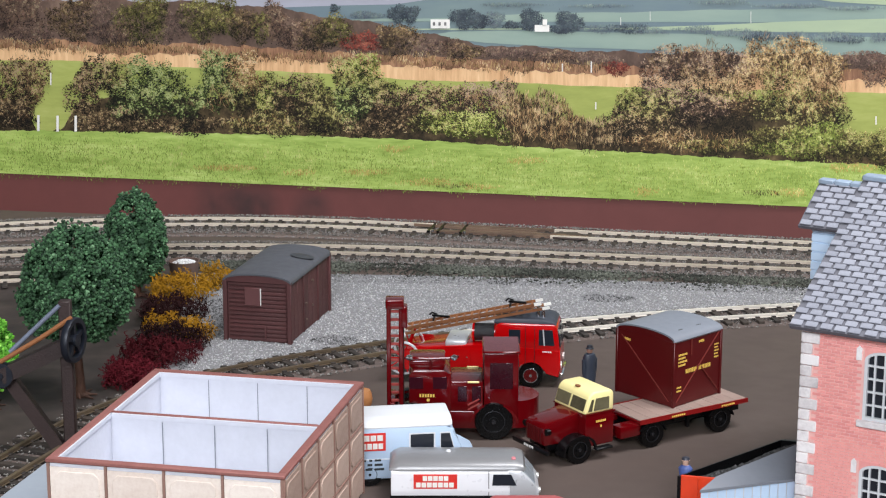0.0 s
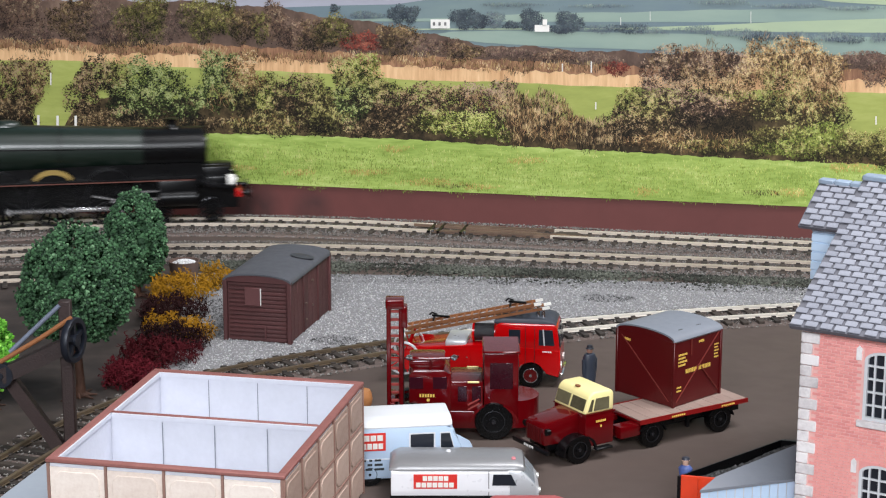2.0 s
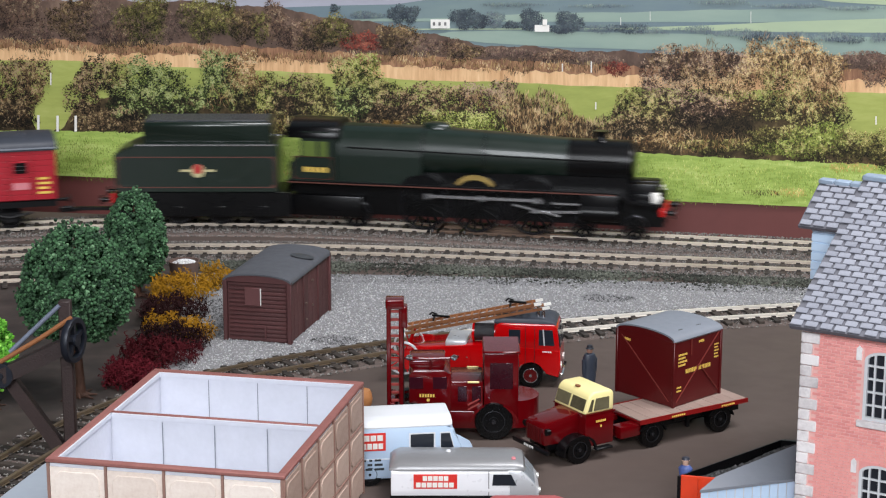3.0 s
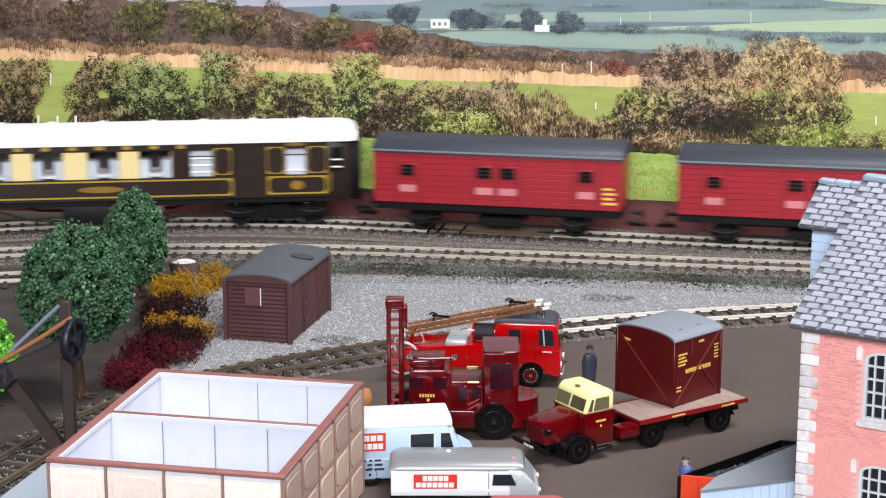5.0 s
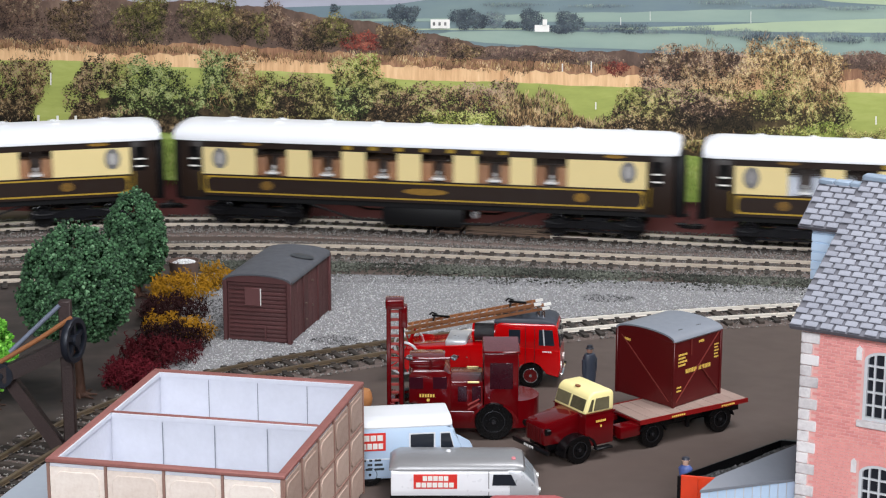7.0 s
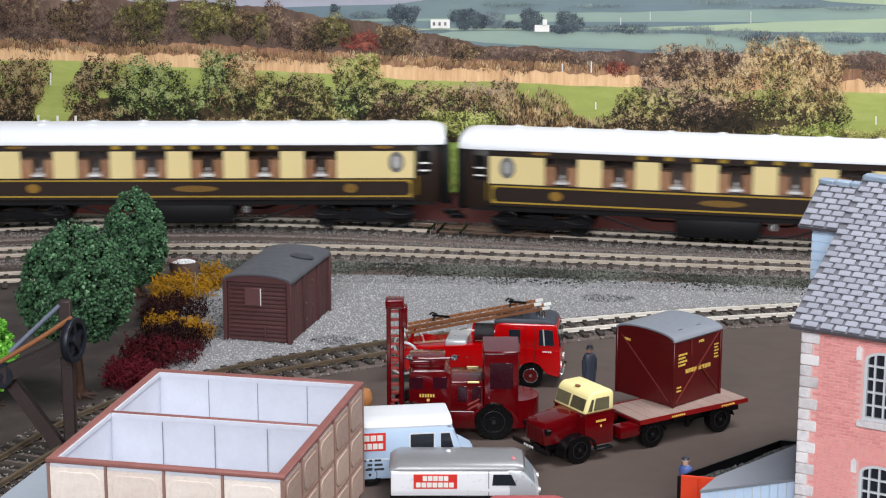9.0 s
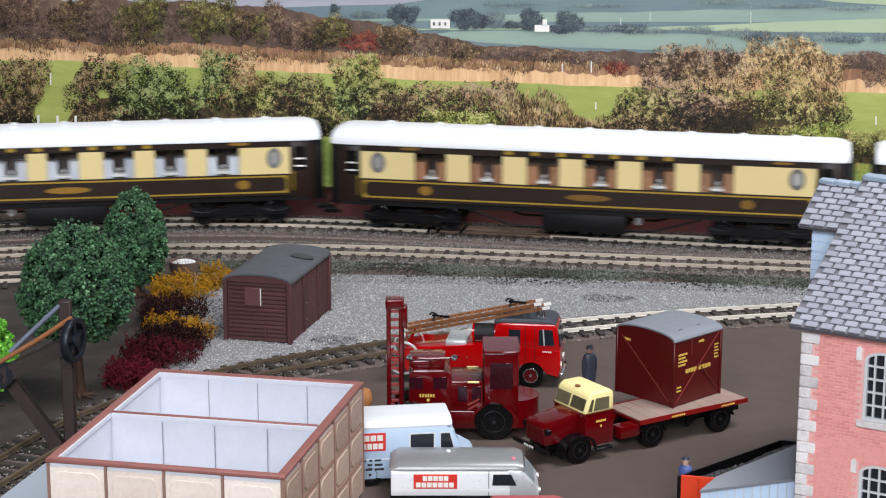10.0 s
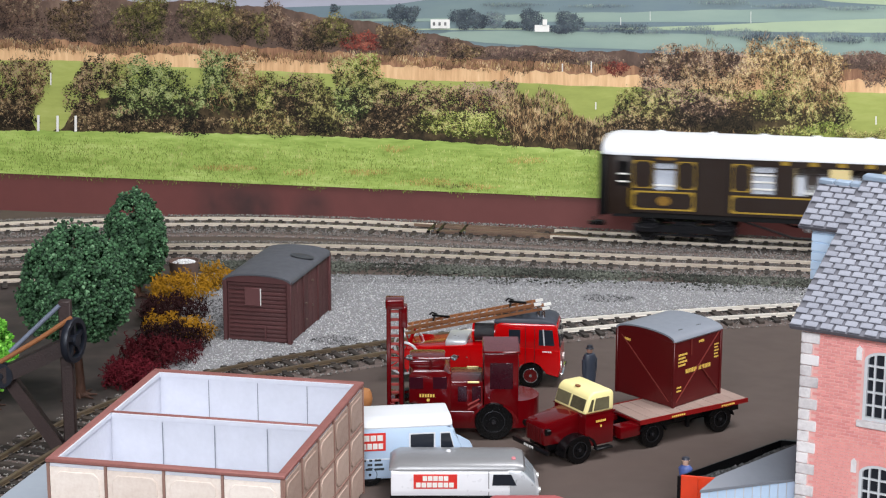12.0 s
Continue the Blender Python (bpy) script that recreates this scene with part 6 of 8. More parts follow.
def road_wheel(parent, x, y, r, width, hub, name="wheel"):
    s = 1 if y > 0 else -1
    bm = B()
    ring(bm, (0, 0, 0), r, r * 0.56, width, "y", 28)
    w = part(name, bm, M["tyre"], parent, at=(x, y, r))
    bm = B()
    cyl(bm, (0, 0, 0), r * 0.58, width * 0.7, "y", 24)
    cyl(bm, (0, s * width * 0.36, 0), r * 0.24, width * 0.3, "y", 14)
    for k in range(6):
        a = k * 1.047
        cyl(bm, (r * 0.4 * math.cos(a), s * width * 0.36, r * 0.4 * math.sin(a)), r * 0.06, 0.3, "y", 6)
    part("rim", bm, hub, w)
    bm = B()
    ring(bm, (0, s * width * 0.5, 0), r * 0.6, r * 0.55, 0.25, "y", 24)
    cyl(bm, (0, s * width * 0.53, 0), r * 0.12, 0.3, "y", 10)
    part("hub_trim", bm, M["steel"] if hub is not M["loco_black"] else M["hub_black"], w)
    return w


M["hub_black"] = material("polished_black_hub", (60, 60, 64), 0.15, 0.7, size=3, bump=0.0)


def pane(parent, x0, x1, y0, y1, z0, z1, name="window", mat=None):
    bm = B()
    box(bm, x0, x1, y0, y1, z0, z1, 0.12, 1)
    return part(name, bm, mat or M["dark_glass"], parent, "dark glass")


M["cab_glass"] = material("cab_glazing", (104, 98, 76), 0.12, size=9, bump=0.0, second=(58, 54, 42))
M["dark_glass"] = material("dark_window", (34, 38, 46), 0.12, size=6, bump=0.0)
M["maroon_glass"] = material("maroon_tinted_window", (52, 14, 24), 0.15, size=6, bump=0.0)


def squash(t, k):
    """Lower all of a vehicle but its wheels."""
    for o in t.children:
        if not o.name.startswith("wheel"):
            o.scale.z = k


def lorry():
    """Articulated lorry; x forward from the front axle."""
    t = thing("articulated_lorry", (42.1, 650.9, 0, 0, 0, 212.5), "maroon articulated lorry with cream cab roof and flat trailer", "lorry")
    for x in (0, -32, -63.2):
        for y in (-8.2, 8.2):
            road_wheel(t, x, y, 5.1, 3.2, M["loco_black"])
    bm = B()
    prism(bm, [(-3.5, 8), (12.2, 8.5), (12.6, 15.5), (11.5, 17.2), (-3.5, 20.2)], -5.6, 5.6, "y", 0.7)
    bonnet = part("bonnet", bm, M["maroon"], t)
    bm = B()
    for k in range(7):
        box(bm, 12.5, 12.9, -3.6 + 1.05 * k, -3.2 + 1.05 * k, 9.8, 15.2)
    box(bm, 12.2, 12.6, -4.2, 4.2, 9.4, 15.6)
    part("grille", bm, M["maroon_dull"], bonnet, "maroon radiator grille")
    for s in (-1, 1):
        bm = B()
        cyl(bm, (11.4, s * 6.4, 14.6), 1.3, 1.4, "x", 16)
        part("headlamp", bm, M["loco_black"], t, "black headlamp")
        bm = B()
        pts = [(7.2 * math.cos(a), 5.1 + 6.6 * math.sin(a)) for a in np.linspace(-0.15, 3.0, 12)]
        pin = [(6.4 * math.cos(a), 5.1 + 5.8 * math.sin(a)) for a in np.linspace(3.0, -0.15, 12)]
        prism(bm, pts + pin, min(s * 5.4, s * 10.2), max(s * 5.4, s * 10.2), "y")
        part("mudguard", bm, M["loco_black"], t, "glossy black mudguard")
        bm = B()
        box(bm, -14, -7, min(s * 8, s * 10.6), max(s * 8, s * 10.6), 4.2, 5.2, 0.3, 1)
        part("step", bm, M["black"], t)
    bm = B()
    box(bm, 13.2, 14.6, -10.4, 10.4, 6.6, 8.4, 0.4)
    part("bumper", bm, M["loco_black"], t)
    bm = B()
    for k in range(4):
        box(bm, 14.55, 14.75, -3 + 1.5 * k, -2 + 1.5 * k, 7.1, 8.0)
    part("plate", bm, M["letter_white"], t, "white plate figures shown as bars")
    bm = B()
    box(bm, -15, -2.5, -9.4, 9.4, 6.0, 20.0, 0.7)
    cab = part("cab", bm, M["maroon"], t)
    bm = B()
    prism(bm, [(-15, 19.6), (-2.0, 19.6), (-4.2, 27.0), (-6.0, 28.6), (-13.6, 28.6), (-15, 27.0)], -9.3, 9.3, "y", 1.1, 3)
    up = part("cab_top", bm, M["cab_cream"], t, "cream cab top")
    for s in (-1, 1):
        bm = B()
        prism(bm, [(-12.6, 20.8), (-6.0, 20.8), (-6.9, 25.8), (-12.6, 25.8)], s * 9.25, s * 9.45, "y")
        part("side_window", bm, M["cab_glass"], up, "glass over the cream cab")
        bm = B()
        prism(bm, [(-5.3, 20.8), (-3.6, 20.8), (-5.2, 25.6), (-6.1, 25.6)], s * 9.25, s * 9.45, "y")
        part("quarter_window", bm, M["cab_glass"], up)
        bm = B()
        sl = (-2.2) / 7.4
        y0, y1 = sorted((s * 0.6, s * 8.2))
        prism(bm, [(-2.0 + sl * 1.4 - 0.2, 21.0), (-2.0 + sl * 1.4 + 0.22, 21.0), (-2.0 + sl * 5.9 + 0.22, 25.5), (-2.0 + sl * 5.9 - 0.2, 25.5)], y0, y1, "y")
        part("windscreen", bm, M["cab_glass"], up, "windscreen pane")
        bm = B()
        y0, y1 = sorted((s * 9.4, s * 9.55))
        for z, a, b in ((15.8, -11.2, -6.8), (13.6, -9.5, -8.6)):
            n = 6 if b - a > 3 else 1
            for k in range(n):
                box(bm, a + (b - a) * k / n, a + (b - a) * (k + 0.65) / n, y0, y1, z, z + 0.9)
        part("lettering", bm, M["letter_yellow"], cab, "yellow lettering shown as bars")
        bm = B()
        box(bm, -15.4, -2.4, min(s * 9.4, s * 9.6), max(s * 9.4, s * 9.6), 19.4, 19.8)
        part("waist_line", bm, M["maroon"], cab)
        bm = B()
        box(bm, -27, -18, min(s * 4, s * 9.4), max(s * 4, s * 9.4), 6.2, 11.2, 0.5)
        part("fuel_tank", bm, M["maroon"], t)
    bm = B()
    cyl(bm, (-6.0, 0, 28.6), 0.8, 0.5, "z", 14)
    bmesh.ops.scale(bm, vec=(1, 1.6, 1), verts=bm.verts[:])
    part("roof_badge", bm, M["rope"], up, "small brown roof badge")
    bm = B()
    for y in (-4, 4):
        box(bm, -76, 10, y - 0.8, y + 0.8, 6, 8.6)
    box(bm, -36, -28, -8, 8, 6, 10.6, 0.3, 1)
    part("chassis", bm, M["loco_black"], t)
    # trailer deck of planks
    bm = B()
    box(bm, -75.5, -26, -10.0, 10.0, 10.9, 12.2, 0.2, 1)
    deck = part("trailer_bed", bm, M["maroon"], t, "maroon edged trailer bed")
    for k in range(10):
        bm = B()
        box(bm, -75.3 + 4.9 * k, -70.6 + 4.9 * k, -9.8, 9.8, 12.2, 12.75, 0.12, 1)
        part("deck_plank", bm, M["deck"], deck, "pale timber deck board")
    for s in (-1, 1):
        bm = B()
        box(bm, -75.5, -26, min(s * 10.0, s * 10.5), max(s * 10.0, s * 10.5), 11.0, 12.9)
        part("side_rail", bm, M["deck_red"], deck, "dark red side rail")
        bm = B()
        for a in (-46, -69):
            for k in range(7):
                box(bm, a + 0.9 * k, a + 0.6 + 0.9 * k, min(s * 10.5, s * 10.65), max(s * 10.5, s * 10.65), 11.5, 12.2)
        part("lettering", bm, M["letter_yellow"], deck, "yellow lettering shown as bars")
        for xc in (-32, -63.2):
            bm = B()
            pts = [(xc + 6.6 * math.cos(a), 5.1 + 6.4 * math.sin(a)) for a in np.linspace(0.5, 2.9, 9)]
            pin = [(xc + 6.0 * math.cos(a), 5.1 + 5.8 * math.sin(a)) for a in np.linspace(2.9, 0.5, 9)]
            prism(bm, pts + pin, min(s * 6.4, s * 10), max(s * 6.4, s * 10), "y")
            part("mudguard", bm, M["loco_black"], t)
    bm = B()
    for s in (-1, 1):
        beam(bm, (-50, s * 7, 10), (-50, s * 7, 4.5), 1.2, 1.2)
    box(bm, -60, -44, -7, 7, 7.5, 10.2, 0.3, 1)
    part("landing_gear", bm, M["loco_black"], t)
    squash(t, 0.87)


M["deck_red"] = material("deck_edge_red", (128, 20, 20), 0.3, size=8, bump=0.02)


def container():
    t = thing("goods_container", (82.8, 689.6, 11.15, 0, 0, 43.0), "maroon planked goods container with grey curved roof, on the trailer", "container")
    l, w, h = 13.0, 13.6, 24.6
    bm = B()
    box(bm, -l, l, -w, w, 0, h, 0.35, 1)
    body = part("body", bm, M["maroon_dull"], t)
    for e in (-1, 1):
        bm = B()
        prism(bm, [(-w, h - 0.2), (w, h - 0.2)] + [(-y, z) for y, z in arch(w, h - 0.2, h + 2.6)][1:-1], e * l - 0.5 * (e + 1) * 0.6, e * l + 0.5 * (1 - e) * 0.6, "x")
        part("gable", bm, M["maroon_dull"], t)
    bm = B()
    prof = arch(w + 0.5, h, h + 3.0, 14)
    prism(bm, prof + [(y * 0.97, z - 0.6) for y, z in prof[::-1]], -l - 0.5, l + 0.5, "x")
    part("roof", bm, M["roof_grey"], t, "pale grey curved roof")
    for x in (-5, 5):
        bm = B()
        tube(bm, [(x - 1.4, -8, h + 1.6), (x - 1.0, -9.5, h + 2.1), (x + 1.0, -9.5, h + 2.1), (x + 1.4, -8, h + 1.6)], 0.35, 6)
        beam(bm, (x, -9.5, h + 1.9), (x + 0.6, -12.4, h + 0.9), 0.5, 0.4)
        part("lifting_ring", bm, M["loco_black"], t, "black lifting ring")
    def strap(p, q):
        bm = B()
        beam(bm, p, q, 0.35, 0.35)
        part("brace", bm, M["container_brace"], t, "thin diagonal brace rod")
    # the end that faces the cab is -x, the flank is -y
    strap((-l - 0.2, 11.5, 22.5), (-l - 0.2, -11.5, 2.0))
    strap((-11.5, -w - 0.2, 1.6), (11.8, -w - 0.2, 24))
    strap((2.0, -w - 0.2, 12.6), (11.8, -w - 0.2, 2))
    strap((-3.6, -w - 0.2, 24), (-3.6, -w - 0.2, 18))
    def letters(x0, x1, z, hgt, n, face="flank"):
        bm = B()
        for k in range(n):
            a, b = x0 + (x1 - x0) * k / n, x0 + (x1 - x0) * (k + 0.6) / n
            if face == "flank":
                box(bm, a, b, -w - 0.15, -w, z, z + hgt)
            else:
                box(bm, -l - 0.15, -l, -b, -a, z, z + hgt)
        part("lettering", bm, M["letter_yellow"], t, "yellow lettering shown as bars")
    letters(-6.4, -0.2, 11.6, 1.5, 7)
    letters(0.8, 7.6, 11.6, 1.5, 8)
    letters(0.6, 3.6, 21.8, 0.9, 5)
    for k in range(4):
        letters(-10.6, -6.6 + (k % 2), 14.8 + 1.3 * k, 0.7, 6)
    for k in range(5):
        letters(9.4, 12.0 - 0.5 * (k % 2), 14.4 + 1.2 * k, 0.5, 5)
    for k in range(2):
        letters(-11.2, -8.6, 5.4 + 1.3 * k, 0.6, 5)
    letters(-10, -7, 20.8, 0.9, 5, "end")
    for x in (-l, l):
        for y in (-w, w):
            bm = B()
            box(bm, x - 0.5, x + 0.5, y - 0.5, y + 0.5, 0, h, 0.15, 1)
            part("corner_post", bm, M["maroon_dull"], t)


M["container_brace"] = material("brace_rod", (110, 42, 36), 0.5, size=4, bump=0.0)


def forklift():
    """Works truck with a lifting mast; x forward, towards the mast."""
    t = thing("forklift_truck", (3.4, 678.5, 0, 0, 0, 180), "maroon railway forklift truck with tall lifting mast", "forklift")
    # near flank is +y
    for x in (-14.8, 14.8):
        for y in (-8.6, 8.6):
            road_wheel(t, x, y, 6.9, 4.2, M["loco_black"])
    bm = B()
    box(bm, -23, 20, -9.2, 9.2, 4.4, 12, 0.6)
    low = part("chassis", bm, M["maroon"], t)
    bm = B()
    prism(bm, [(0.5, 10), (15.6, 10), (15.6, 27.0), (14.2, 29.4), (3, 29.4), (0.5, 27.4)], -9.4, 9.4, "y", 0.6)
    hood = part("engine_hood", bm, M["maroon"], t)
    bm = B()
    box(bm, 2.5, 15.5, -7, 7, 29.2, 33.0, 1.0)
    part("hood_top", bm, M["maroon"], hood)
    bm = B()
    box(bm, -11, 0.8, -9.0, 9.0, 8, 24.5, 0.5)
    mid = part("side_panel", bm, M["maroon"], t)
    for s in (-1, 1):
        bm = B()
        for x in (-3.5, -8.6):
            box(bm, x - 1.6, x + 1.6, min(s * 9.0, s * 9.35), max(s * 9.0, s * 9.35), 16, 22.5, 0.25, 1)
        part("vent_panel", bm, M["maroon_glass"], mid)
        bm = B()
        box(bm, -9.6, -5.4, min(s * 9.0, s * 9.6), max(s * 9.0, s * 9.6), 23.9, 24.7, 0.2, 1)
        part("tread", bm, M["cab_cream"], t, "pale worn plate")
        for z in (13, 15):
            bm = B()
            beam(bm, (-9.6, s * 9.3, z + 2.2), (-5.5, s * 9.3, z - 0.4), 0.5, 0.5)
            part("grab_rail", bm, M["maroon_rung"], t)
        for x in (2.0, 10.5):
            pane(hood, x, x + 5, min(s * 9.35, s * 9.6), max(s * 9.35, s * 9.6), 21.5, 26.5, "hood_vent", M["maroon_glass"])
        bm = B()
        y0, y1 = sorted((s * 9.4, s * 9.55))
        for k in range(6):
            box(bm, 11.2 - 0.95 * k, 11.8 - 0.95 * k, y0, y1, 18.0, 19.3)
        box(bm, 8.2, 9.2, y0, y1, 16.2, 17.3)
        part("lettering", bm, M["letter_yellow"], hood, "yellow lettering shown as bars")
        for x in (-14.8, 14.8):
            bm = B()
            pts = [(x + 9.0 * math.cos(a), 6.6 + 8.6 * math.sin(a)) for a in np.linspace(0.1, 3.04, 12)]
            pin = [(x + 8.0 * math.cos(a), 6.6 + 7.7 * math.sin(a)) for a in np.linspace(3.04, 0.1, 12)]
            prism(bm, pts + pin, min(s * 6.2, s * 10.6), max(s * 6.2, s * 10.6), "y")
            part("mudguard", bm, M["maroon"], t)
    # cab with framed windows
    bm = B()
    box(bm, -23.6, -11.2, -9.6, 9.6, 7.5, 36.6, 0.5)
    cab = part("cab", bm, M["maroon"], t)
    for s in (-1, 1):
        pane(cab, -21.6, -13.4, min(s * 9.55, s * 9.8), max(s * 9.55, s * 9.8), 21.5, 32.5, "cab_window", M["maroon_glass"])
    pane(cab, -23.85, -23.5, -7.5, 7.5, 21.5, 32.5, "rear_window", M["maroon_glass"])
    pane(cab, -11.3, -10.95, -7.5, 7.5, 26, 33, "front_window", M["maroon_glass"])
    bm = B()
    box(bm, -24.2, -10.8, -10, 10, 36.4, 37.4, 0.4, 1)
    part("cab_roof", bm, M["maroon"], cab)
    bm = B()
    cyl(bm, (-22, 0, 10.5), 9.4, 11.5, "z", 28)
    part("counterweight", bm, M["maroon"], t)
    # cross bar and lamps
    bm = B()
    tube(bm, [(-2.0, 6.0, 34.0), (1, 9.2, 34.6), (8, 9.6, 34.4), (16, 9.2, 34.6), (18, 8.0, 34.0)], 0.6, 8)
    beam(bm, (8, 9.2, 34.4), (8, 7.0, 28.5), 1.0, 1.0)
    part("lamp_bar", bm, M["maroon"], t)
    for x in (-0.6, 15.4):
        bm = B()
        lathe(bm, [(0.3, -1.2), (1.0, -0.8), (1.25, 0.0), (1.1, 0.4), (0.2, 0.6)], seg=18)
        bmesh.ops.rotate(bm, matrix=Matrix.Rotation(radians(-90), 3, "X"), verts=bm.verts[:])
        bmesh.ops.translate(bm, vec=(x, 10.2, 35.0), verts=bm.verts[:])
        part("headlamp", bm, M["chrome"], t, "chrome round headlamp")
    # mast
    for x in (18.3, 22.7):
        bm = B()
        box(bm, x - 0.8, x + 0.8, 7.4, 9.8, 3, 50.0, 0.3, 1)
        part("mast_rail", bm, M["maroon"], t)
    for k in range(15):
        bm = B()
        box(bm, 19.1, 21.9, 8.4, 9.2, 5.0 + 3.0 * k, 6.0 + 3.0 * k, 0.15, 1)
        part("mast_rung", bm, M["maroon_rung"], t)
    bm = B()
    box(bm, 17.2, 19.0, 7.8, 9.4, 3, 50)
    part("mast_chain", bm, M["black"], t)
    bm = B()
    box(bm, 17.2, 23.8, 3.6, 10.6, 48.6, 52.0, 0.5)
    box(bm, 16.0, 18.4, 4.4, 10.0, 41.4, 49.4, 0.6)
    part("mast_head", bm, M["maroon"], t)
    bm = B()
    box(bm, 20.6, 22.6, -6, 10.6, 3, 14, 0.4)
    part("fork_carriage", bm, M["maroon"], t)
    for y in (-4, 8):
        bm = B()
        box(bm, 22.4, 38, y - 1.4, y + 1.4, 1.5, 2.6, 0.2, 1)
        part("fork", bm, M["loco_black"], t)
    squash(t, 0.88)
    for o in t.children:
        if o.name.startswith(("mast", "fork")):
            o.scale.z = 1.0


M["maroon_rung"] = material("mast_rung_worn", (150, 60, 56), 0.4, size=3, bump=0.05)


def fire_engine():
    """x forward from the front axle; the flank in view is -y."""
    t = thing("fire_engine", (35.4, 739.8, 0, 0, 0, -8.0), "bright red fire engine carrying a tan wheeled ladder", "fire engine")
    t.scale = (0.94, 0.94, 0.94)
    for x in (0, -40):
        for y in (-8.6, 8.6):
            road_wheel(t, x, y, 5.2, 3.2, M["fire_hub"])
    def arch_cut(x):
        return [(x + 6.4 * math.cos(a), 5.0 + 6.2 * math.sin(a)) for a in np.linspace(3.0, 0.14, 9)]
    bm = B()
    prism(bm, [(-53, 5.4), (-47, 5.4)] + arch_cut(-40) + arch_cut(0) + [(11.6, 4.6), (12.4, 9.0), (12.0, 16.2), (-13, 17.5), (-24, 17.4), (-53, 14.4)], -9.6, 9.6, "y", 0.35, 1)
    body = part("body", bm, M["fire_red"], t)
    bm = B()
    prism(bm, [(-15, 15.8), (12.0, 15.8), (10.8, 25.4), (9.6, 27.2), (-13, 27.2), (-15, 25.6)], -9.5, 9.5, "y", 0.6)
    cab = part("cab", bm, M["fire_red"], t)
    bm = B()
    prism(bm, [(-15.5, 26.6), (10.6, 26.6), (8.6, 28.4), (4, 29.2), (-12, 29.0), (-15.5, 28)], -9.0, 9.0, "y", 0.6)
    part("cab_roof", bm, M["van_roof"], cab, "dark grey cab roof")
    for s in (-1, 1):
        y0, y1 = sorted((s * 9.45, s * 9.65))
        for name, pts in (("cab_window", [(3.2, 18.2), (9.8, 18.2), (8.9, 24.9), (3.2, 24.9)]), ("crew_window", [(-9.2, 18.6), (-4.4, 18.6), (-4.4, 24.6), (-9.2, 24.6)])):
            bm = B()
            prism(bm, pts, y0, y1, "y")
            part(name, bm, M["dark_glass"], cab, "dark glass")
        bm = B()
        beam(bm, (5.6, s * 9.7, 18.2), (5.0, s * 9.7, 25), 0.5, 0.3)
        part("window_bar", bm, M["silver"], cab)
        bm = B()
        for x in (-2.4, 1.4):
            box(bm, x, x + 0.25, y0, y1, 7, 26)
        part("door_edge", bm, M["maroon_dull"], cab)
        bm = B()
        for k in range(5):
            box(bm, 4.8 + 0.8 * k, 5.3 + 0.8 * k, y0, y1, 15.2, 15.8)
        part("lettering", bm, M["letter_white"], cab, "pale lettering shown as bars")
        for x in (-22, -29, -46.5):
            bm = B()
            box(bm, x - 3.2, x + 3.2, min(s * 9.6, s * 9.75), max(s * 9.6, s * 9.75), 8, 15.6, 0.1, 1)
            lk = part("locker_door", bm, M["fire_red"], body)
            bm = B()
            cyl(bm, (x + 2.4, s * 9.9, 12), 0.35, 0.4, "y", 8)
            part("locker_knob", bm, M["chrome"], lk, "chrome knob")
        bm = B()
        for x, z in ((-14, 15.3), (-18, 14.4), (-12.5, 8.2)):
            cyl(bm, (x, s * 9.8, z), 0.5, 0.5, "y", 8)
        part("side_lamp", bm, M["chrome"], body)
        bm = B()
        cyl(bm, (12.3, s * 6.8, 9.4), 1.5, 0.9, "x", 16)
        part("headlamp", bm, M["lamp_clear"], t, "clear headlamp")
        bm = B()
        prism(bm, [(11.9, 17.4), (12.3, 17.4), (11.2, 24.6), (10.8, 24.6)], min(s * 0.5, s * 8.4), max(s * 0.5, s * 8.4), "y")
        part("windscreen", bm, M["dark_glass"], cab, "dark windscreen")
    bm = B()
    box(bm, 12.0, 13.6, -9.6, 9.6, 4.6, 6.4, 0.4)
    part("bumper", bm, M["chrome"], t, "chrome bumper")
    # hose reel and lockers on top
    bm = B()
    cyl(bm, (-19.5, -3, 21.4), 3.6, 9.0, "x", 28)
    part("hose_reel", bm, M["hose"], t, "black coiled hose on the reel")
    for x in (-24.4, -15.2):
        bm = B()
        cyl(bm, (x, -3, 21.4), 4.4, 0.9, "x", 28)
        part("reel_flange", bm, M["fire_red"], t)
    bm = B()
    box(bm, -36, -27, -8.5, 8.5, 15.8, 18.6, 0.8)
    part("water_cover", bm, M["silver"], t, "silver deck cover")
    # wheeled ladder
    p0, p1 = Vector((-53, -2.5, 20.0)), Vector((4.5, -5.0, 33.6))
    for dz, k in ((0, 1.0), (2.3, 0.94)):
        for y in (-3.4, 3.4):
            a, b = p0 + Vector((0, y, dz)), p0.lerp(p1, k) + Vector((0, y, dz))
            bm = B()
            beam(bm, a, b, 0.7, 1.1)
            part("ladder_stile", bm, M["ladder"], t, "tan ladder stile")
            for q, d in ((a, -1), (b, 1)):
                bm = B()
                dirv = (b - a).normalized()
                beam(bm, q, q + dirv * 3.0 * d, 0.8, 1.1)
                part("ladder_tip", bm, M["letter_white"], t, "white ladder tip")
        for k2 in range(17):
            c = p0.lerp(p1, 0.04 + 0.055 * k2) + Vector((0, 0, dz))
            bm = B()
            beam(bm, c + Vector((0, -3.4, 0)), c + Vector((0, 3.4, 0)), 0.7, 0.7)
            part("ladder_rung", bm, M["ladder"], t)
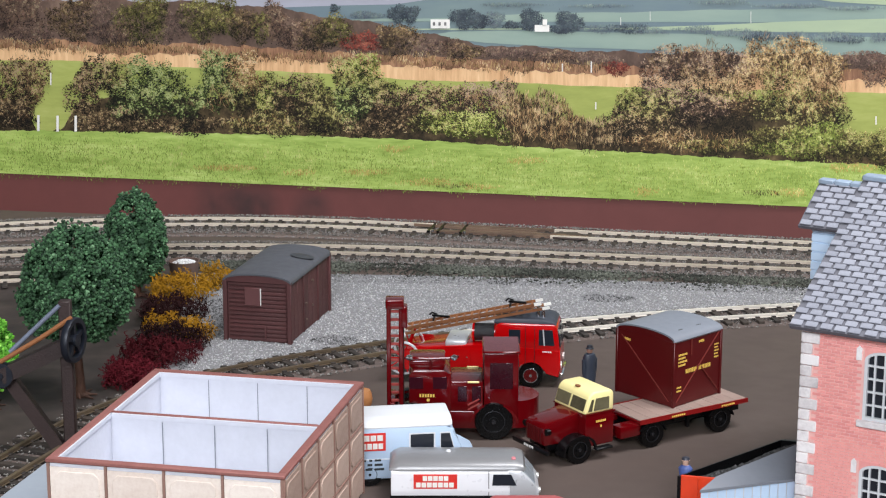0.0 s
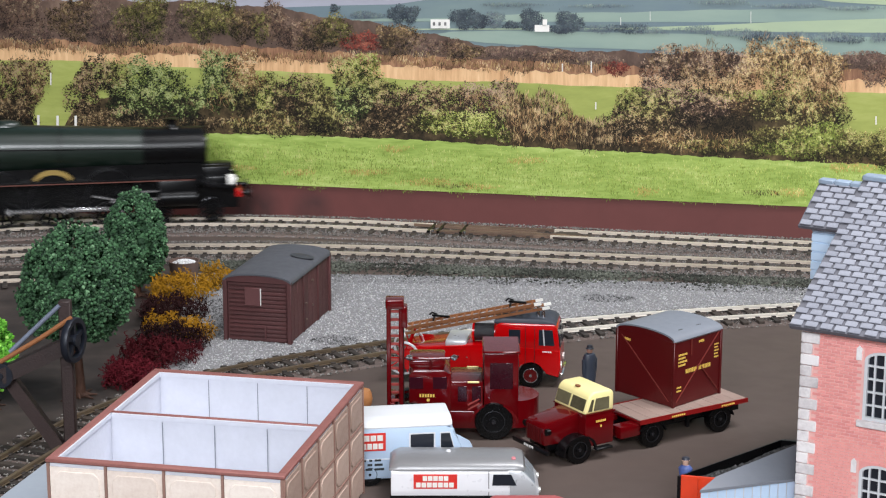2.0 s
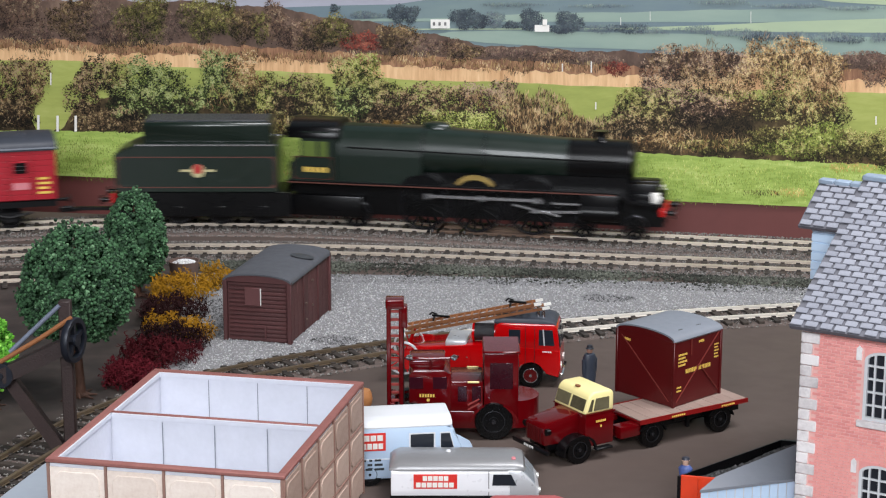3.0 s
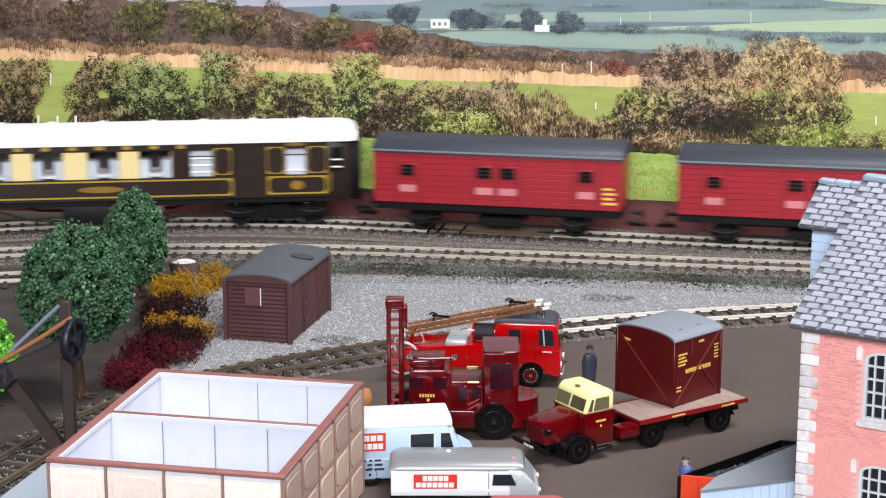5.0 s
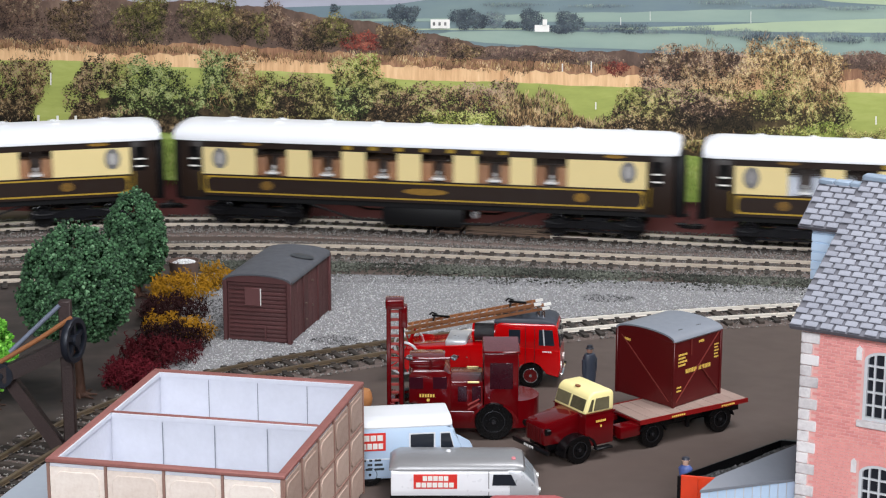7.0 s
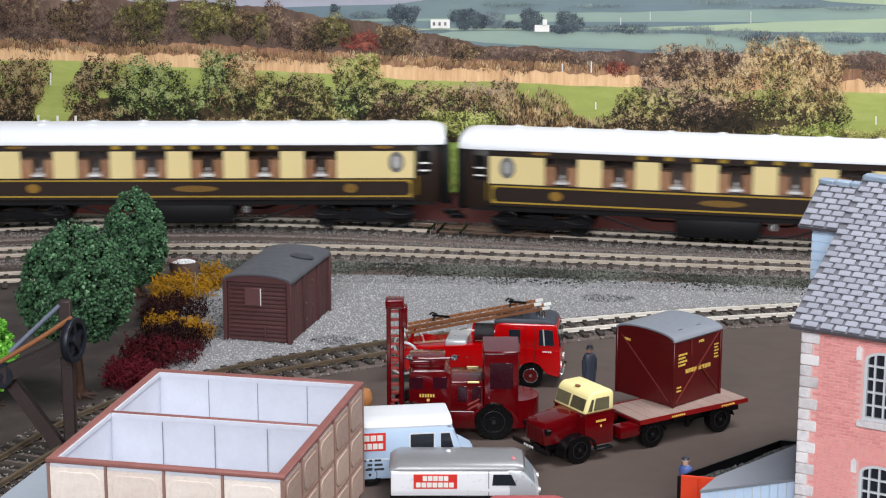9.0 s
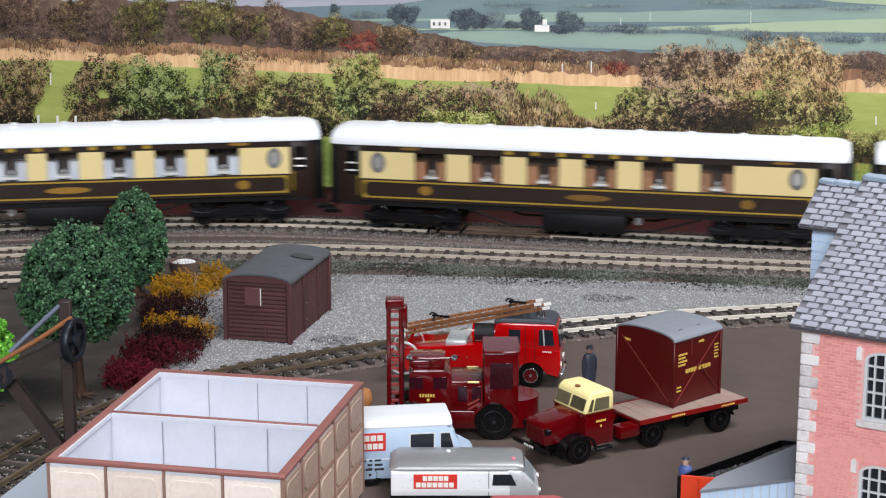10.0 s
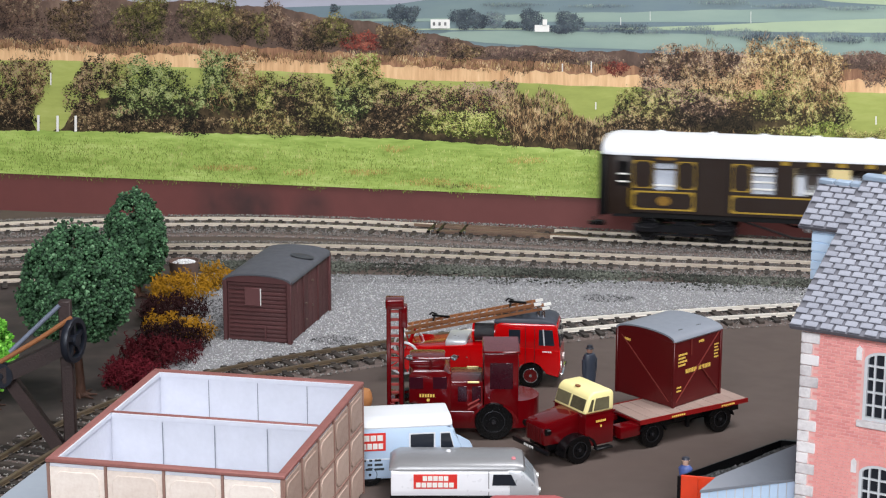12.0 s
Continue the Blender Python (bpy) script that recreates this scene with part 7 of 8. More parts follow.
    for k in (0.24, 0.8):
        c = p0.lerp(p1, k) + Vector((0, 0, 3.8))
        bm = B()
        beam(bm, c + Vector((-3, 0, 0.6)), c + Vector((4.5, 0, 0.2)), 1.0, 0.8)
        beam(bm, c + Vector((-2, -3, -0.6)), c + Vector((-2, 3, 0.4)), 0.8, 0.7)
        tube(bm, [c + Vector((-4, -1, 1)), c + Vector((-3, 0, 1.8)), c + Vector((-1, 1, 0.8))], 0.4, 6)
        part("ladder_clamp", bm, M["loco_black"], t, "black ladder clamp")
    bm = B()
    for x in (-2, 0.2):
        cyl(bm, (x + 4.4, -4.0, 31.0), 0.9, 5.0, "z", 12, 0.6)
    part("bell", bm, M["chrome"], t, "bright roof bell")
    for y in (-9.6, 9.6):
        bm = B()
        ring(bm, (-53.5, y, 10.5), 7.2, 6.4, 1.2, "y", 32)
        ew = part("escape_wheel", bm, M["silver"], t, "large pale wheel of the ladder")
        bm = B()
        cyl(bm, (-53.5, y, 10.5), 1.3, 1.8, "y", 14)
        for k in range(10):
            a = k * 0.6283
            beam(bm, (-53.5, y, 10.5), (-53.5 + 6.6 * math.cos(a), y, 10.5 + 6.6 * math.sin(a)), 0.5, 0.5)
        part("spokes", bm, M["fire_red"], ew, "red spokes")
    bm = B()
    cyl(bm, (-53.5, 0, 10.5), 0.7, 19.2, "y", 10)
    beam(bm, (-53.5, -3.4, 10.5), (-50, -5.0, 20.5), 0.8, 0.8)
    beam(bm, (-53.5, 3.4, 10.5), (-50, 0.4, 20.5), 0.8, 0.8)
    part("escape_axle", bm, M["fire_red"], t)


M["fire_hub"] = material("red_wheel_hub", (112, 16, 18), 0.25, 0.0, size=3, bump=0.02, second=(70, 10, 12))
M["hose"] = material("rubber_hose", (28, 28, 32), 0.5, size=1.2, bump=0.5)


def mirror_van():
    """A tall walk-through van in pale blue; x forward."""
    t = thing("delivery_van", (-13.0, 632.0, 0, 0, 0, 8.0), "pale blue newspaper delivery van with white roof", "van", "parked newspaper vans")
    l = 22.0
    for x in (-13, 14):
        for y in (-8.4, 8.4):
            road_wheel(t, x, y, 4.2, 3.0, M["loco_black"])
    bm = B()
    prism(bm, [(-l, 3), (23.5, 3), (24, 9.5), (18.5, 12), (15.5, 22.6), (13, 24.4), (-l, 24.4)], -10.0, 10.0, "y", 0.7)
    body = part("body", bm, M["pale_blue"], t)
    bm = B()
    prism(bm, [(-10.2, 24.0), (10.2, 24.0), (9.9, 25.4), (8.4, 26.8), (5, 27.5), (-5, 27.5), (-8.4, 26.8), (-9.9, 25.4)], -l - 0.2, 15.0, "x", 0.8)
    part("roof", bm, M["white"], body, "white rounded roof")
    for s in (-1, 1):
        y0, y1 = sorted((s * 9.95, s * 10.15))
        for name, pts in (("side_window", [(0.8, 14.0), (8.6, 14.0), (8.6, 21.2), (0.8, 21.2)]), ("door_window", [(11.0, 14.0), (15.6, 14.0), (14.0, 21.2), (11.0, 21.2)])):
            bm = B()
            prism(bm, pts, y0, y1, "y")
            part(name, bm, M["dark_glass"], body, "dark glass")
            bm = B()
            cx, cz = sum(p[0] for p in pts) / 4, sum(p[1] for p in pts) / 4
            outer = [(cx + (px - cx) * 1.14, cz + (pz - cz) * 1.16) for px, pz in pts]
            prism(bm, outer, s * 9.9, s * 10.05, "y")
            part("window_frame", bm, M["white"], body)
        bm = B()
        box(bm, -l + 2, -7.6, y0, y1, 15.0, 22.4)
        panel = part("sign_panel", bm, M["label_red"], body, "red sign panel")
        bm = B()
        yy = sorted((s * 10.15, s * 10.3))
        for z, n in ((19.2, 5), (15.8, 6)):
            for k in range(n):
                box(bm, -19.4 + 11.2 * k / n, -19.4 + 11.2 * (k + 0.82) / n, *yy, z, z + 2.3)
        part("lettering", bm, M["letter_white"], panel, "white title shown as bars")
        bm = B()
        for r in range(3):
            for a, b in ((-19, -15.5 + 0.6 * r), (-14.4 + 0.6 * r, -12.2), (-11.4, -8.2 - 0.5 * r)):
                box(bm, a, b, y0, y1, 6.8 + 1.9 * r, 7.7 + 1.9 * r)
        part("lettering", bm, M["ink"], body, "dark slogan shown as bars")
        bm = B()
        box(bm, -l + 0.4, 20, y0, y1, 11.2, 11.6)
        part("waist_line", bm, M["white"], body)
        bm = B()
        prism(bm, [(18.4 - 0.1, 12.8), (18.4 + 0.25, 12.8), (15.7 + 0.25, 21.4), (15.7 - 0.1, 21.4)], min(s * 0.5, s * 8.8), max(s * 0.5, s * 8.8), "y")
        part("windscreen", bm, M["dark_glass"], body, "dark windscreen")
        bm = B()
        cyl(bm, (23.8, s * 7.4, 7.6), 1.2, 0.8, "x", 14)
        part("headlamp", bm, M["lamp_clear"], t)
    bm = B()
    box(bm, 23.6, 24.8, -9.6, 9.6, 2.8, 4.2, 0.3, 1)
    part("bumper", bm, M["chrome"], t)
    squash(t, 0.84)


def express_van():
    t = thing("delivery_van", (3.8, 612.0, 0, 0, 0, 0.0), "silver-white newspaper delivery van with grey roof", "van", "parked newspaper vans")
    for x in (-13, 15):
        for y in (-7.6, 7.6):
            road_wheel(t, x, y, 3.9, 2.8, M["loco_black"])
    bm = B()
    prism(bm, [(-9.2, 2.4), (9.2, 2.4), (9.6, 6), (9.2, 13.2), (8.6, 14.2), (-8.6, 14.2), (-9.2, 13.2), (-9.6, 6)], -20.8, 18.0, "x", 0.5)
    body = part("body", bm, M["silver_white"], t)
    bm = B()
    prism(bm, [(17.0, 2.4), (27.4, 2.6), (27.8, 6.0), (26.4, 7.8), (22.0, 14.0), (17.0, 14.2)], -9.2, 9.2, "y", 0.8)
    part("nose", bm, M["silver"], body)
    bm = B()
    rows = []
    for x, k in ((-21.4, 0.0), (-20.2, 0.6), (-18, 1.0), (20.0, 0.94), (22.4, 0.6), (23.2, 0.0)):
        rows.append([bm.verts.new((x, y * (0.94 + 0.06 * k), 13.9 + (z - 13.9) * (0.15 + 0.85 * k))) for y, z in [(-9.0, 13.6)] + arch(9.0, 13.9, 18.2, 12) + [(9.0, 13.6)]])
    for p, q in zip(rows, rows[1:]):
        for j in range(len(p)):
            bm.faces.new((p[j], p[(j + 1) % len(p)], q[(j + 1) % len(p)], q[j]))
    bm.faces.new(rows[0])
    bm.faces.new(rows[-1][::-1])
    part("roof", bm, M["dark_silver"], body, "grey domed roof")
    for s in (-1, 1):
        yb = 9.35
        y0, y1 = sorted((s * yb, s * (yb + 0.2)))
        for name, pts in (("door_window", [(12.2, 8.2), (20.2, 8.2), (18.4, 12.6), (12.6, 12.6)]),):
            bm = B()
            prism(bm, pts, y0 + s * 0.05, y1 + s * 0.1, "y")
            part(name, bm, M["dark_glass"], body, "dark glass")
        bm = B()
        box(bm, 11.0, 11.25, y0, y1, 3, 14)
        part("door_edge", bm, M["crest"], body)
        bm = B()
        box(bm, -13.4, 0.8, min(s * 9.3, s * 9.75), max(s * 9.3, s * 9.75), 7.0, 12.6)
        panel = part("sign_panel", bm, M["label_red"], body, "red sign panel")
        bm = B()
        for z, n, a, b in ((10.2, 5, -10.4, -1.8), (7.6, 7, -12.6, 0.0)):
            for k in range(n):
                box(bm, a + (b - a) * k / n, a + (b - a) * (k + 0.84) / n, min(s * 9.75, s * 9.9), max(s * 9.75, s * 9.9), z, z + 1.9)
        part("lettering", bm, M["letter_white"], panel, "white title shown as bars")
        bm = B()
        beam(bm, (23.6, s * 0.6, 12.4), (23.6, s * 8.0, 12.4), 0.1, 0.1)
        prism(bm, [(26.0, 8.4), (26.3, 8.6), (22.6, 13.9), (22.2, 13.9)], min(s * 0.4, s * 8.2), max(s * 0.4, s * 8.2), "y")
        part("windscreen", bm, M["pale_glass"], body, "pale windscreen")
        bm = B()
        cyl(bm, (27.7, s * 6.8, 5.4), 1.1, 0.8, "x", 14)
        part("headlamp", bm, M["lamp_clear"], t)
        bm = B()
        box(bm, -21, 20, min(s * 9.4, s * 9.7), max(s * 9.4, s * 9.7), 2.0, 4.2, 0.2, 1)
        part("valance", bm, M["loco_black"], t, "black lower panel")
    bm = B()
    box(bm, 18.6, 20.0, -6.0, -1.5, 16.9, 17.6, 0.2, 1)
    part("roof_board", bm, M["pink_panel"], body, "worn red roof board")
    bm = B()
    lathe(bm, [(0.9, 0), (0.7, 0.5), (0.2, 0.7)], (-2, 0, 18.1), 12)
    part("roof_stud", bm, M["white"], body)
    squash(t, 0.86)


M["silver_white"] = material("silver_white_paint", (226, 226, 230), 0.3, 0.05, vary=0.03, size=18, bump=0.02)
M["pale_glass"] = material("pale_windscreen", (150, 156, 162), 0.12, size=5, bump=0.0)
M["dusty_red"] = material("dusty_red_paint", (176, 84, 88), 0.4, size=8, bump=0.05)


def red_van():
    t = thing("small_van", (31.5, 556.0, 0, 0, 0, 0), "small dusty red van, only its roof in view", "van")
    for x in (-11, 11):
        for y in (-6.6, 6.6):
            road_wheel(t, x, y, 3.8, 2.6, M["loco_black"])
    bm = B()
    prism(bm, [(-18, 2.4), (18.5, 2.4), (18.8, 9), (10, 10), (6, 17.4), (3, 18.4), (-16, 18.4), (-18, 17)], -8.4, 8.4, "y", 0.9)
    body = part("body", bm, M["dusty_red"], t)
    for s in (-1, 1):
        bm = B()
        prism(bm, [(-2, 11), (7, 11), (4.4, 16.4), (-2, 16.4)], s * 8.3, s * 8.55, "y")
        part("window", bm, M["dark_glass"], body, "dark glass")


def figures():
    def figure(at, parts_, label):
        """A small standing model figure, cast in one piece."""
        bm = B()
        for c, prof, sx, sy in parts_:
            lathe(bm, prof, c, 14, sx, sy)
        me = mesh_of("model_figure", bm, M["figure_mix"])
        ob = new("model_figure", me)
        ob.matrix_basis = at_mm(*at)
        tagged(ob, label, "figurine")
        return ob, me
    coat = [((0, 0, 0), [(1.2, 0), (1.4, 0.5), (2.5, 1.2), (2.9, 4.5), (2.2, 8.0), (2.9, 11.5), (2.2, 13), (0.8, 13.4)], 1.0, 0.75), ((0, 0, 13.2), [(0.8, 0), (1.15, 0.7), (1.1, 1.8), (0.4, 2.2)], 1, 1),
            ((0, 0, 15.2), [(1.7, 0), (1.6, 0.25), (1.2, 0.4), (1.1, 1.3), (0.3, 1.5)], 1, 1), ((2.6, 0, 5.0), [(0.6, 0), (0.8, 2), (0.9, 6)], 1, 1), ((-2.6, 0, 5.0), [(0.6, 0), (0.8, 2), (0.9, 6)], 1, 1)]
    figure((57.2, 733, 0, 0, 0, 30), coat, "dark painted model figure in long coat and hat")
    worker = [((-0.9, 0, 0), [(0.8, 0), (0.9, 3), (0.9, 7)], 1, 1), ((0.9, 0, 0), [(0.8, 0), (0.9, 3), (0.9, 7)], 1, 1), ((0, 0, 6.6), [(1.7, 0), (1.9, 2), (2.4, 5), (1.6, 6), (0.6, 6.4)], 1.0, 0.7),
              ((0, 0, 12.8), [(0.7, 0), (1.1, 0.8), (1.0, 1.8), (0.4, 2.2)], 1, 1), ((0, 0, 14.5), [(1.5, 0), (1.3, 0.4), (1.1, 0.9), (0.3, 1.1)], 1, 1)]
    ob, me = figure((79.4, 606.5, 0, 0, 0, -20), worker, "painted model workman in blue and red beside the coal lorry")
    for i in range(len(me.polygons)):
        pass
    me.materials.clear()
    me.materials.append(M["figure_blue_red"])


def figure_paint(name, stops):
    """Paint that changes with height on the casting."""
    m = material(name, stops[0][1], 0.5, size=3, bump=0.1)
    n, link = m.node_tree.nodes, m.node_tree.links.new
    tc, sep, mul, ramp = n.new("ShaderNodeTexCoord"), n.new("ShaderNodeSeparateXYZ"), n.new("ShaderNodeMath"), n.new("ShaderNodeValToRGB")
    mul.operation = "MULTIPLY"
    mul.inputs[1].default_value = 1000 / 18
    ramp.color_ramp.interpolation = "CONSTANT"
    els = ramp.color_ramp.elements
    while len(els) < len(stops):
        els.new(0.5)
    for e, (p, c) in zip(els, stops):
        e.position, e.color = p, lin(*c)
    link(tc.outputs["Object"], sep.inputs[0])
    link(sep.outputs["Z"], mul.inputs[0])
    link(mul.outputs[0], ramp.inputs["Fac"])
    link(ramp.outputs["Color"], n["Principled BSDF"].inputs["Base Color"])
    return m


M["figure_mix"] = figure_paint("figure_dark_paint", [(0.0, (30, 32, 40)), (0.08, (44, 50, 62)), (0.745, (150, 112, 96)), (0.84, (34, 36, 44))])
M["figure_blue_red"] = figure_paint("figure_work_paint", [(0.0, (60, 60, 70)), (0.38, (190, 50, 52)), (0.5, (72, 90, 148)), (0.71, (206, 168, 150)), (0.81, (50, 52, 62))])


def coal_lorry():
    t = thing("coal_wagon", (0, 0, 0), "open orange-red wagon with black inside and coal", "wagon")
    a, b, c, d = Vector((75.7, 592.9, 0)), Vector((92.5, 588.2, 0)), Vector((131.5, 624, 0)), Vector((114.8, 628.8, 0))
    cen = (a + b + c + d) / 4
    def wall(p, q, name, mat, label=""):
        bm = B()
        inn = [(p + (cen - p).normalized() * 1.6), (q + (cen - q).normalized() * 1.6)]
        prism(bm, [(p.x, p.y), (q.x, q.y), (inn[1].x, inn[1].y), (inn[0].x, inn[0].y)], 3, 14, "z")
        return part(name, bm, mat, t, label)
    end = wall(a, b, "end_wall", M["orange"], "orange-red end wall")
    wall(b, c, "side_wall", M["loco_black"])
    wall(c, d, "end_wall", M["loco_black"])
    wall(d, a, "side_wall", M["loco_black"], "black side wall")
    u = (b - a).normalized()
    nrm = Vector((u.y, -u.x, 0))
    for k in (0.0, 0.38, 0.72):
        p = a + (b - a) * k + nrm * 0.2
        bm = B()
        beam(bm, p + Vector((0, 0, 3)), p + Vector((0, 0, 14)), 1.1, 0.8)
        part("stanchion", bm, M["loco_black"] if k == 0 else M["orange"], t)
    bm = B()
    prism(bm, [(a.x + 1, a.y + 1.2), (b.x, b.y + 1), (c.x - 1, c.y - 0.6), (d.x, d.y - 1)], 2.5, 8.0, "z")
    part("floor", bm, M["loco_black"], t)
    for k in (0.2, 0.8):
        for side in (0, 1):
            p = (a.lerp(d, k) if side == 0 else b.lerp(c, k)) + (cen - (a.lerp(d, k) if side == 0 else b.lerp(c, k))).normalized() * 2
            bm = B()
            cyl(bm, (0, 0, 0), 3.4, 2.2, "y", 24)
            part("wheel", bm, M["tyre"], t, at=(p.x, p.y, 3.4, 0, 0, 42))
    n = 1500
    f, g = RNG.uniform(0.04, 0.96, n), RNG.uniform(0.05, 0.95, n)
    pts = np.array([(a.lerp(d, x)).lerp(b.lerp(c, x), y)[:] for x, y in zip(f, g)])
    hz = 10.2 + 3.2 * np.sin(np.pi * g) * (0.6 + 0.4 * np.sin(f * 9))
    ob = scatter_stones("coal", pts[:, 0], pts[:, 1], hz, RNG.uniform(0.5, 1.1, n), M["stone"], grey_tints(n, 0.015, 0.1))
    ob.parent = t
    tagged(ob, "broken black coal", kind="stuff")


def blue_shed():
    t = thing("lean_to_shed", (0, 0, 0), "pale blue boarded lean-to with grey roof", "shed")
    e0, e1, u1, u0 = Vector((79.5, 571.8, 16)), Vector((116.5, 584.2, 16)), Vector((121.5, 610, 20)), Vector((85.0, 574.6, 19.6))
    bm = B()
    lo = [bm.verts.new(p) for p in (e0, e1, u1, u0)]
    hi = [bm.verts.new(p + Vector((0, 0, 0.9))) for p in (e0, e1, u1, u0)]
    bm.faces.new(lo[::-1])
    bm.faces.new(hi)
    for i in range(4):
        bm.faces.new((lo[i], lo[(i + 1) % 4], hi[(i + 1) % 4], hi[i]))
    part("roof", bm, M["roof_grey"], t, "plain grey roof sheet")
    d = (e1 - e0)
    d.z = 0
    n = 13
    for k in range(n):
        p, q = e0 + d * ((k + 0.06) / n), e0 + d * ((k + 0.94) / n)
        off = Vector((0.3, 1.0, 0))
        bm = B()
        prism(bm, [((p + off).x, (p + off).y), ((q + off).x, (q + off).y), ((q + off).x + 0.1, (q + off).y + 0.6), ((p + off).x + 0.1, (p + off).y + 0.6)], 0, 15.9, "z")
        part("board", bm, M["sky_board"], t)
    bm = B()
    prism(bm, [(e0.x + 0.8, e0.y + 1.7), (e1.x - 0.2, e1.y + 1.7), (u1.x - 0.8, u1.y - 1), (u0.x + 1, u0.y + 1.4)], 0, 15.7, "z")
    part("frame", bm, M["white"], t)


def mill():
    """Brick building; local x along the front, y into the building."""
    t = thing("brick_building", (110.0, 576.0, 0, 0, 0, -31.7), "pink brick two-storey building with slate roof and pale quoins", "building")
    W, D, Hh = 70.0, 114.0, 70.7
    # front wall with window openings
    wins = [(20.0, 32.5, 42.0, 64.0), (20.0, 32.5, 6.2, 28.2), (46, 58.5, 42.0, 64.0), (46, 58.5, 6.2, 28.2)]
    cols = [0, 20.0, 32.5, 46, 58.5, W]
    for i in range(5):
        a, b = cols[i], cols[i + 1]
        spans = [(0, Hh)] if i % 2 == 0 else [(0, 6.2), (28.2, 42.0), (64.0, Hh)]
        for z0, z1 in spans:
            bm = B()
            box(bm, a, b, 0.3, 2.5, z0, z1)
            part("wall", bm, M["mortar"], t)
    for b in ((0, 2.5, 2.5, D, 0, Hh), (W - 2.5, W, 2.5, D, 0, Hh), (2.5, W - 2.5, D - 2.5, D, 0, Hh)):
        bm = B()
        box(bm, *b)
        part("wall", bm, M["brick"], t)
    for x0, x1 in ((0, 2.5), (W - 2.5, W)):
        bm = B()
        prism(bm, [(0.3, Hh), (D, Hh), (57, 104)], x0, x1, "x")
        part("gable", bm, M["brick"], t)
    bm = B()
    box(bm, 3, W - 3, 3, D - 3, 34.5, 35.5)
    part("upper_floor", bm, M["interior"], t)
    for x0, x1, z0, z1 in wins:
        bm = B()
        box(bm, x0 - 1.5, x1 + 1.5, -0.9, 0.8, z0 - 2.2, z0 - 0.1, 0.2, 1)
        part("sill", bm, M["quoin"], t, "pale stone sill")
        bm = B()
        n, cx, r = 10, (x0 + x1) / 2, (x1 - x0) / 2
        prism(bm, [(x0 - 0.1, z1 + 0.6), (x0 - 0.1, z1 - 3.2)] + [(cx - r * math.cos(math.pi * k / n), z1 - 3.2 + 3.2 * math.sin(math.pi * k / n)) for k in range(1, n)] + [(x1 + 0.1, z1 - 3.2), (x1 + 0.1, z1 + 0.6)], -0.05, 1.6, "y")
        part("arch", bm, M["brick"], t)
        bm = B()
        r2 = r - 1.0
        box(bm, x0, x0 + 1.0, 0.1, 1.7, z0, z1 - 3.1)
        box(bm, x1 - 1.0, x1, 0.1, 1.7, z0, z1 - 3.1)
        box(bm, x0 + 1, x1 - 1, 0.1, 1.7, z0, z0 + 1.0)
        pts = [(cx - r * math.cos(math.pi * k / n), z1 - 3.15 + 3.15 * math.sin(math.pi * k / n)) for k in range(n + 1)]
        pin = [(cx - r2 * math.cos(math.pi * k / n), z1 - 3.15 + 2.2 * math.sin(math.pi * k / n)) for k in range(n, -1, -1)]
        for k in range(n):
            prism(bm, [pts[k], pts[k + 1], pin[n - k - 1], pin[n - k]], 0.1, 1.7, "y")
        fr = part("window_frame", bm, M["white"], t, "white arched window frame")
        bm = B()
        for k in (1, 2, 3):
            x = x0 + (x1 - x0) * k / 4
            box(bm, x - 0.28, x + 0.28, 0.5, 1.3, z0 + 1, z1 - 0.6)
        for k in range(1, 5):
            z = z0 + 0.6 + (z1 - z0 - 1.4) * k / 5
            box(bm, x0 + 0.8, x1 - 0.8, 0.55, 1.25, z - 0.28, z + 0.28)
        part("glazing_bars", bm, M["white"], fr)
        bm = B()
        box(bm, x0 + 0.5, x1 - 0.5, 1.35, 1.6, z0 + 0.5, z1 - 0.3)
        part("pane", bm, M["dark_glass"], fr, "dark glass")
        for sx in (x0 - 2.6, x1 + 0.9):
            bm = B()
            prism(bm, [(sx, z1 - 3.4), (sx + 1.7, z1 - 3.4), (sx + 1.7, z1 + 0.2), (sx + 0.85, z1 + 1.2), (sx, z1 + 0.2)], -0.25, 0.5, "y")
            part("springer", bm, M["quoin"], t, "pale springing stone")
    # lean-to storey roof slab under slates: front and rear slopes
    slope = math.atan2(104.8 - 69.2, 57 + 4)
    for e in (1, -1):
        bm = B()
        if e == 1:
            prism(bm, [(-4, 69.2), (57, 104.8), (57, 103.2), (-3, 68.0)], -3, W + 3, "x")
        else:
            prism(bm, [(D + 4, 69.2), (57, 104.8), (57, 103.2), (D + 3, 68.0)], -3, W + 3, "x")
        slab = part("roof", bm, M["slate_bed"], t, "grey slate roof")
        if e == 1:
            front_roof = slab
    for k in range(8):
        bm = B()
        box(bm, -3 + 9.5 * k, 6.1 + 9.5 * k, 54.6, 59.4, 104.0, 105.9, 0.4, 1)
        part("ridge_tile", bm, M["ridge"], t, "blue-grey ridge tile")
    # slates: staggered rows, each a piece of its own
    bm = B()
    box(bm, -1.85, 1.85, -1.15, 1.15, 0, 0.4, 0.1, 1)
    slate = mesh_of("slate", bm, M["slate"])
    rng = random.Random(5)
    rows, length = 27, 70.6
    for r in range(rows):
        f = (r + 0.5) / rows
        y, z = -4 + 61 * f, 69.2 + 35.6 * f
        for k in range(11):
            x = -1.0 + 4.7 * k + (2.35 if r % 2 else 0) + rng.uniform(-0.3, 0.3)
            piece("slate", slate, front_roof, (x, y, z + 0.25 + rng.uniform(0, 0.12), math.degrees(slope) - 2.5 + rng.uniform(-1, 1), 0, rng.uniform(-1.5, 1.5)))
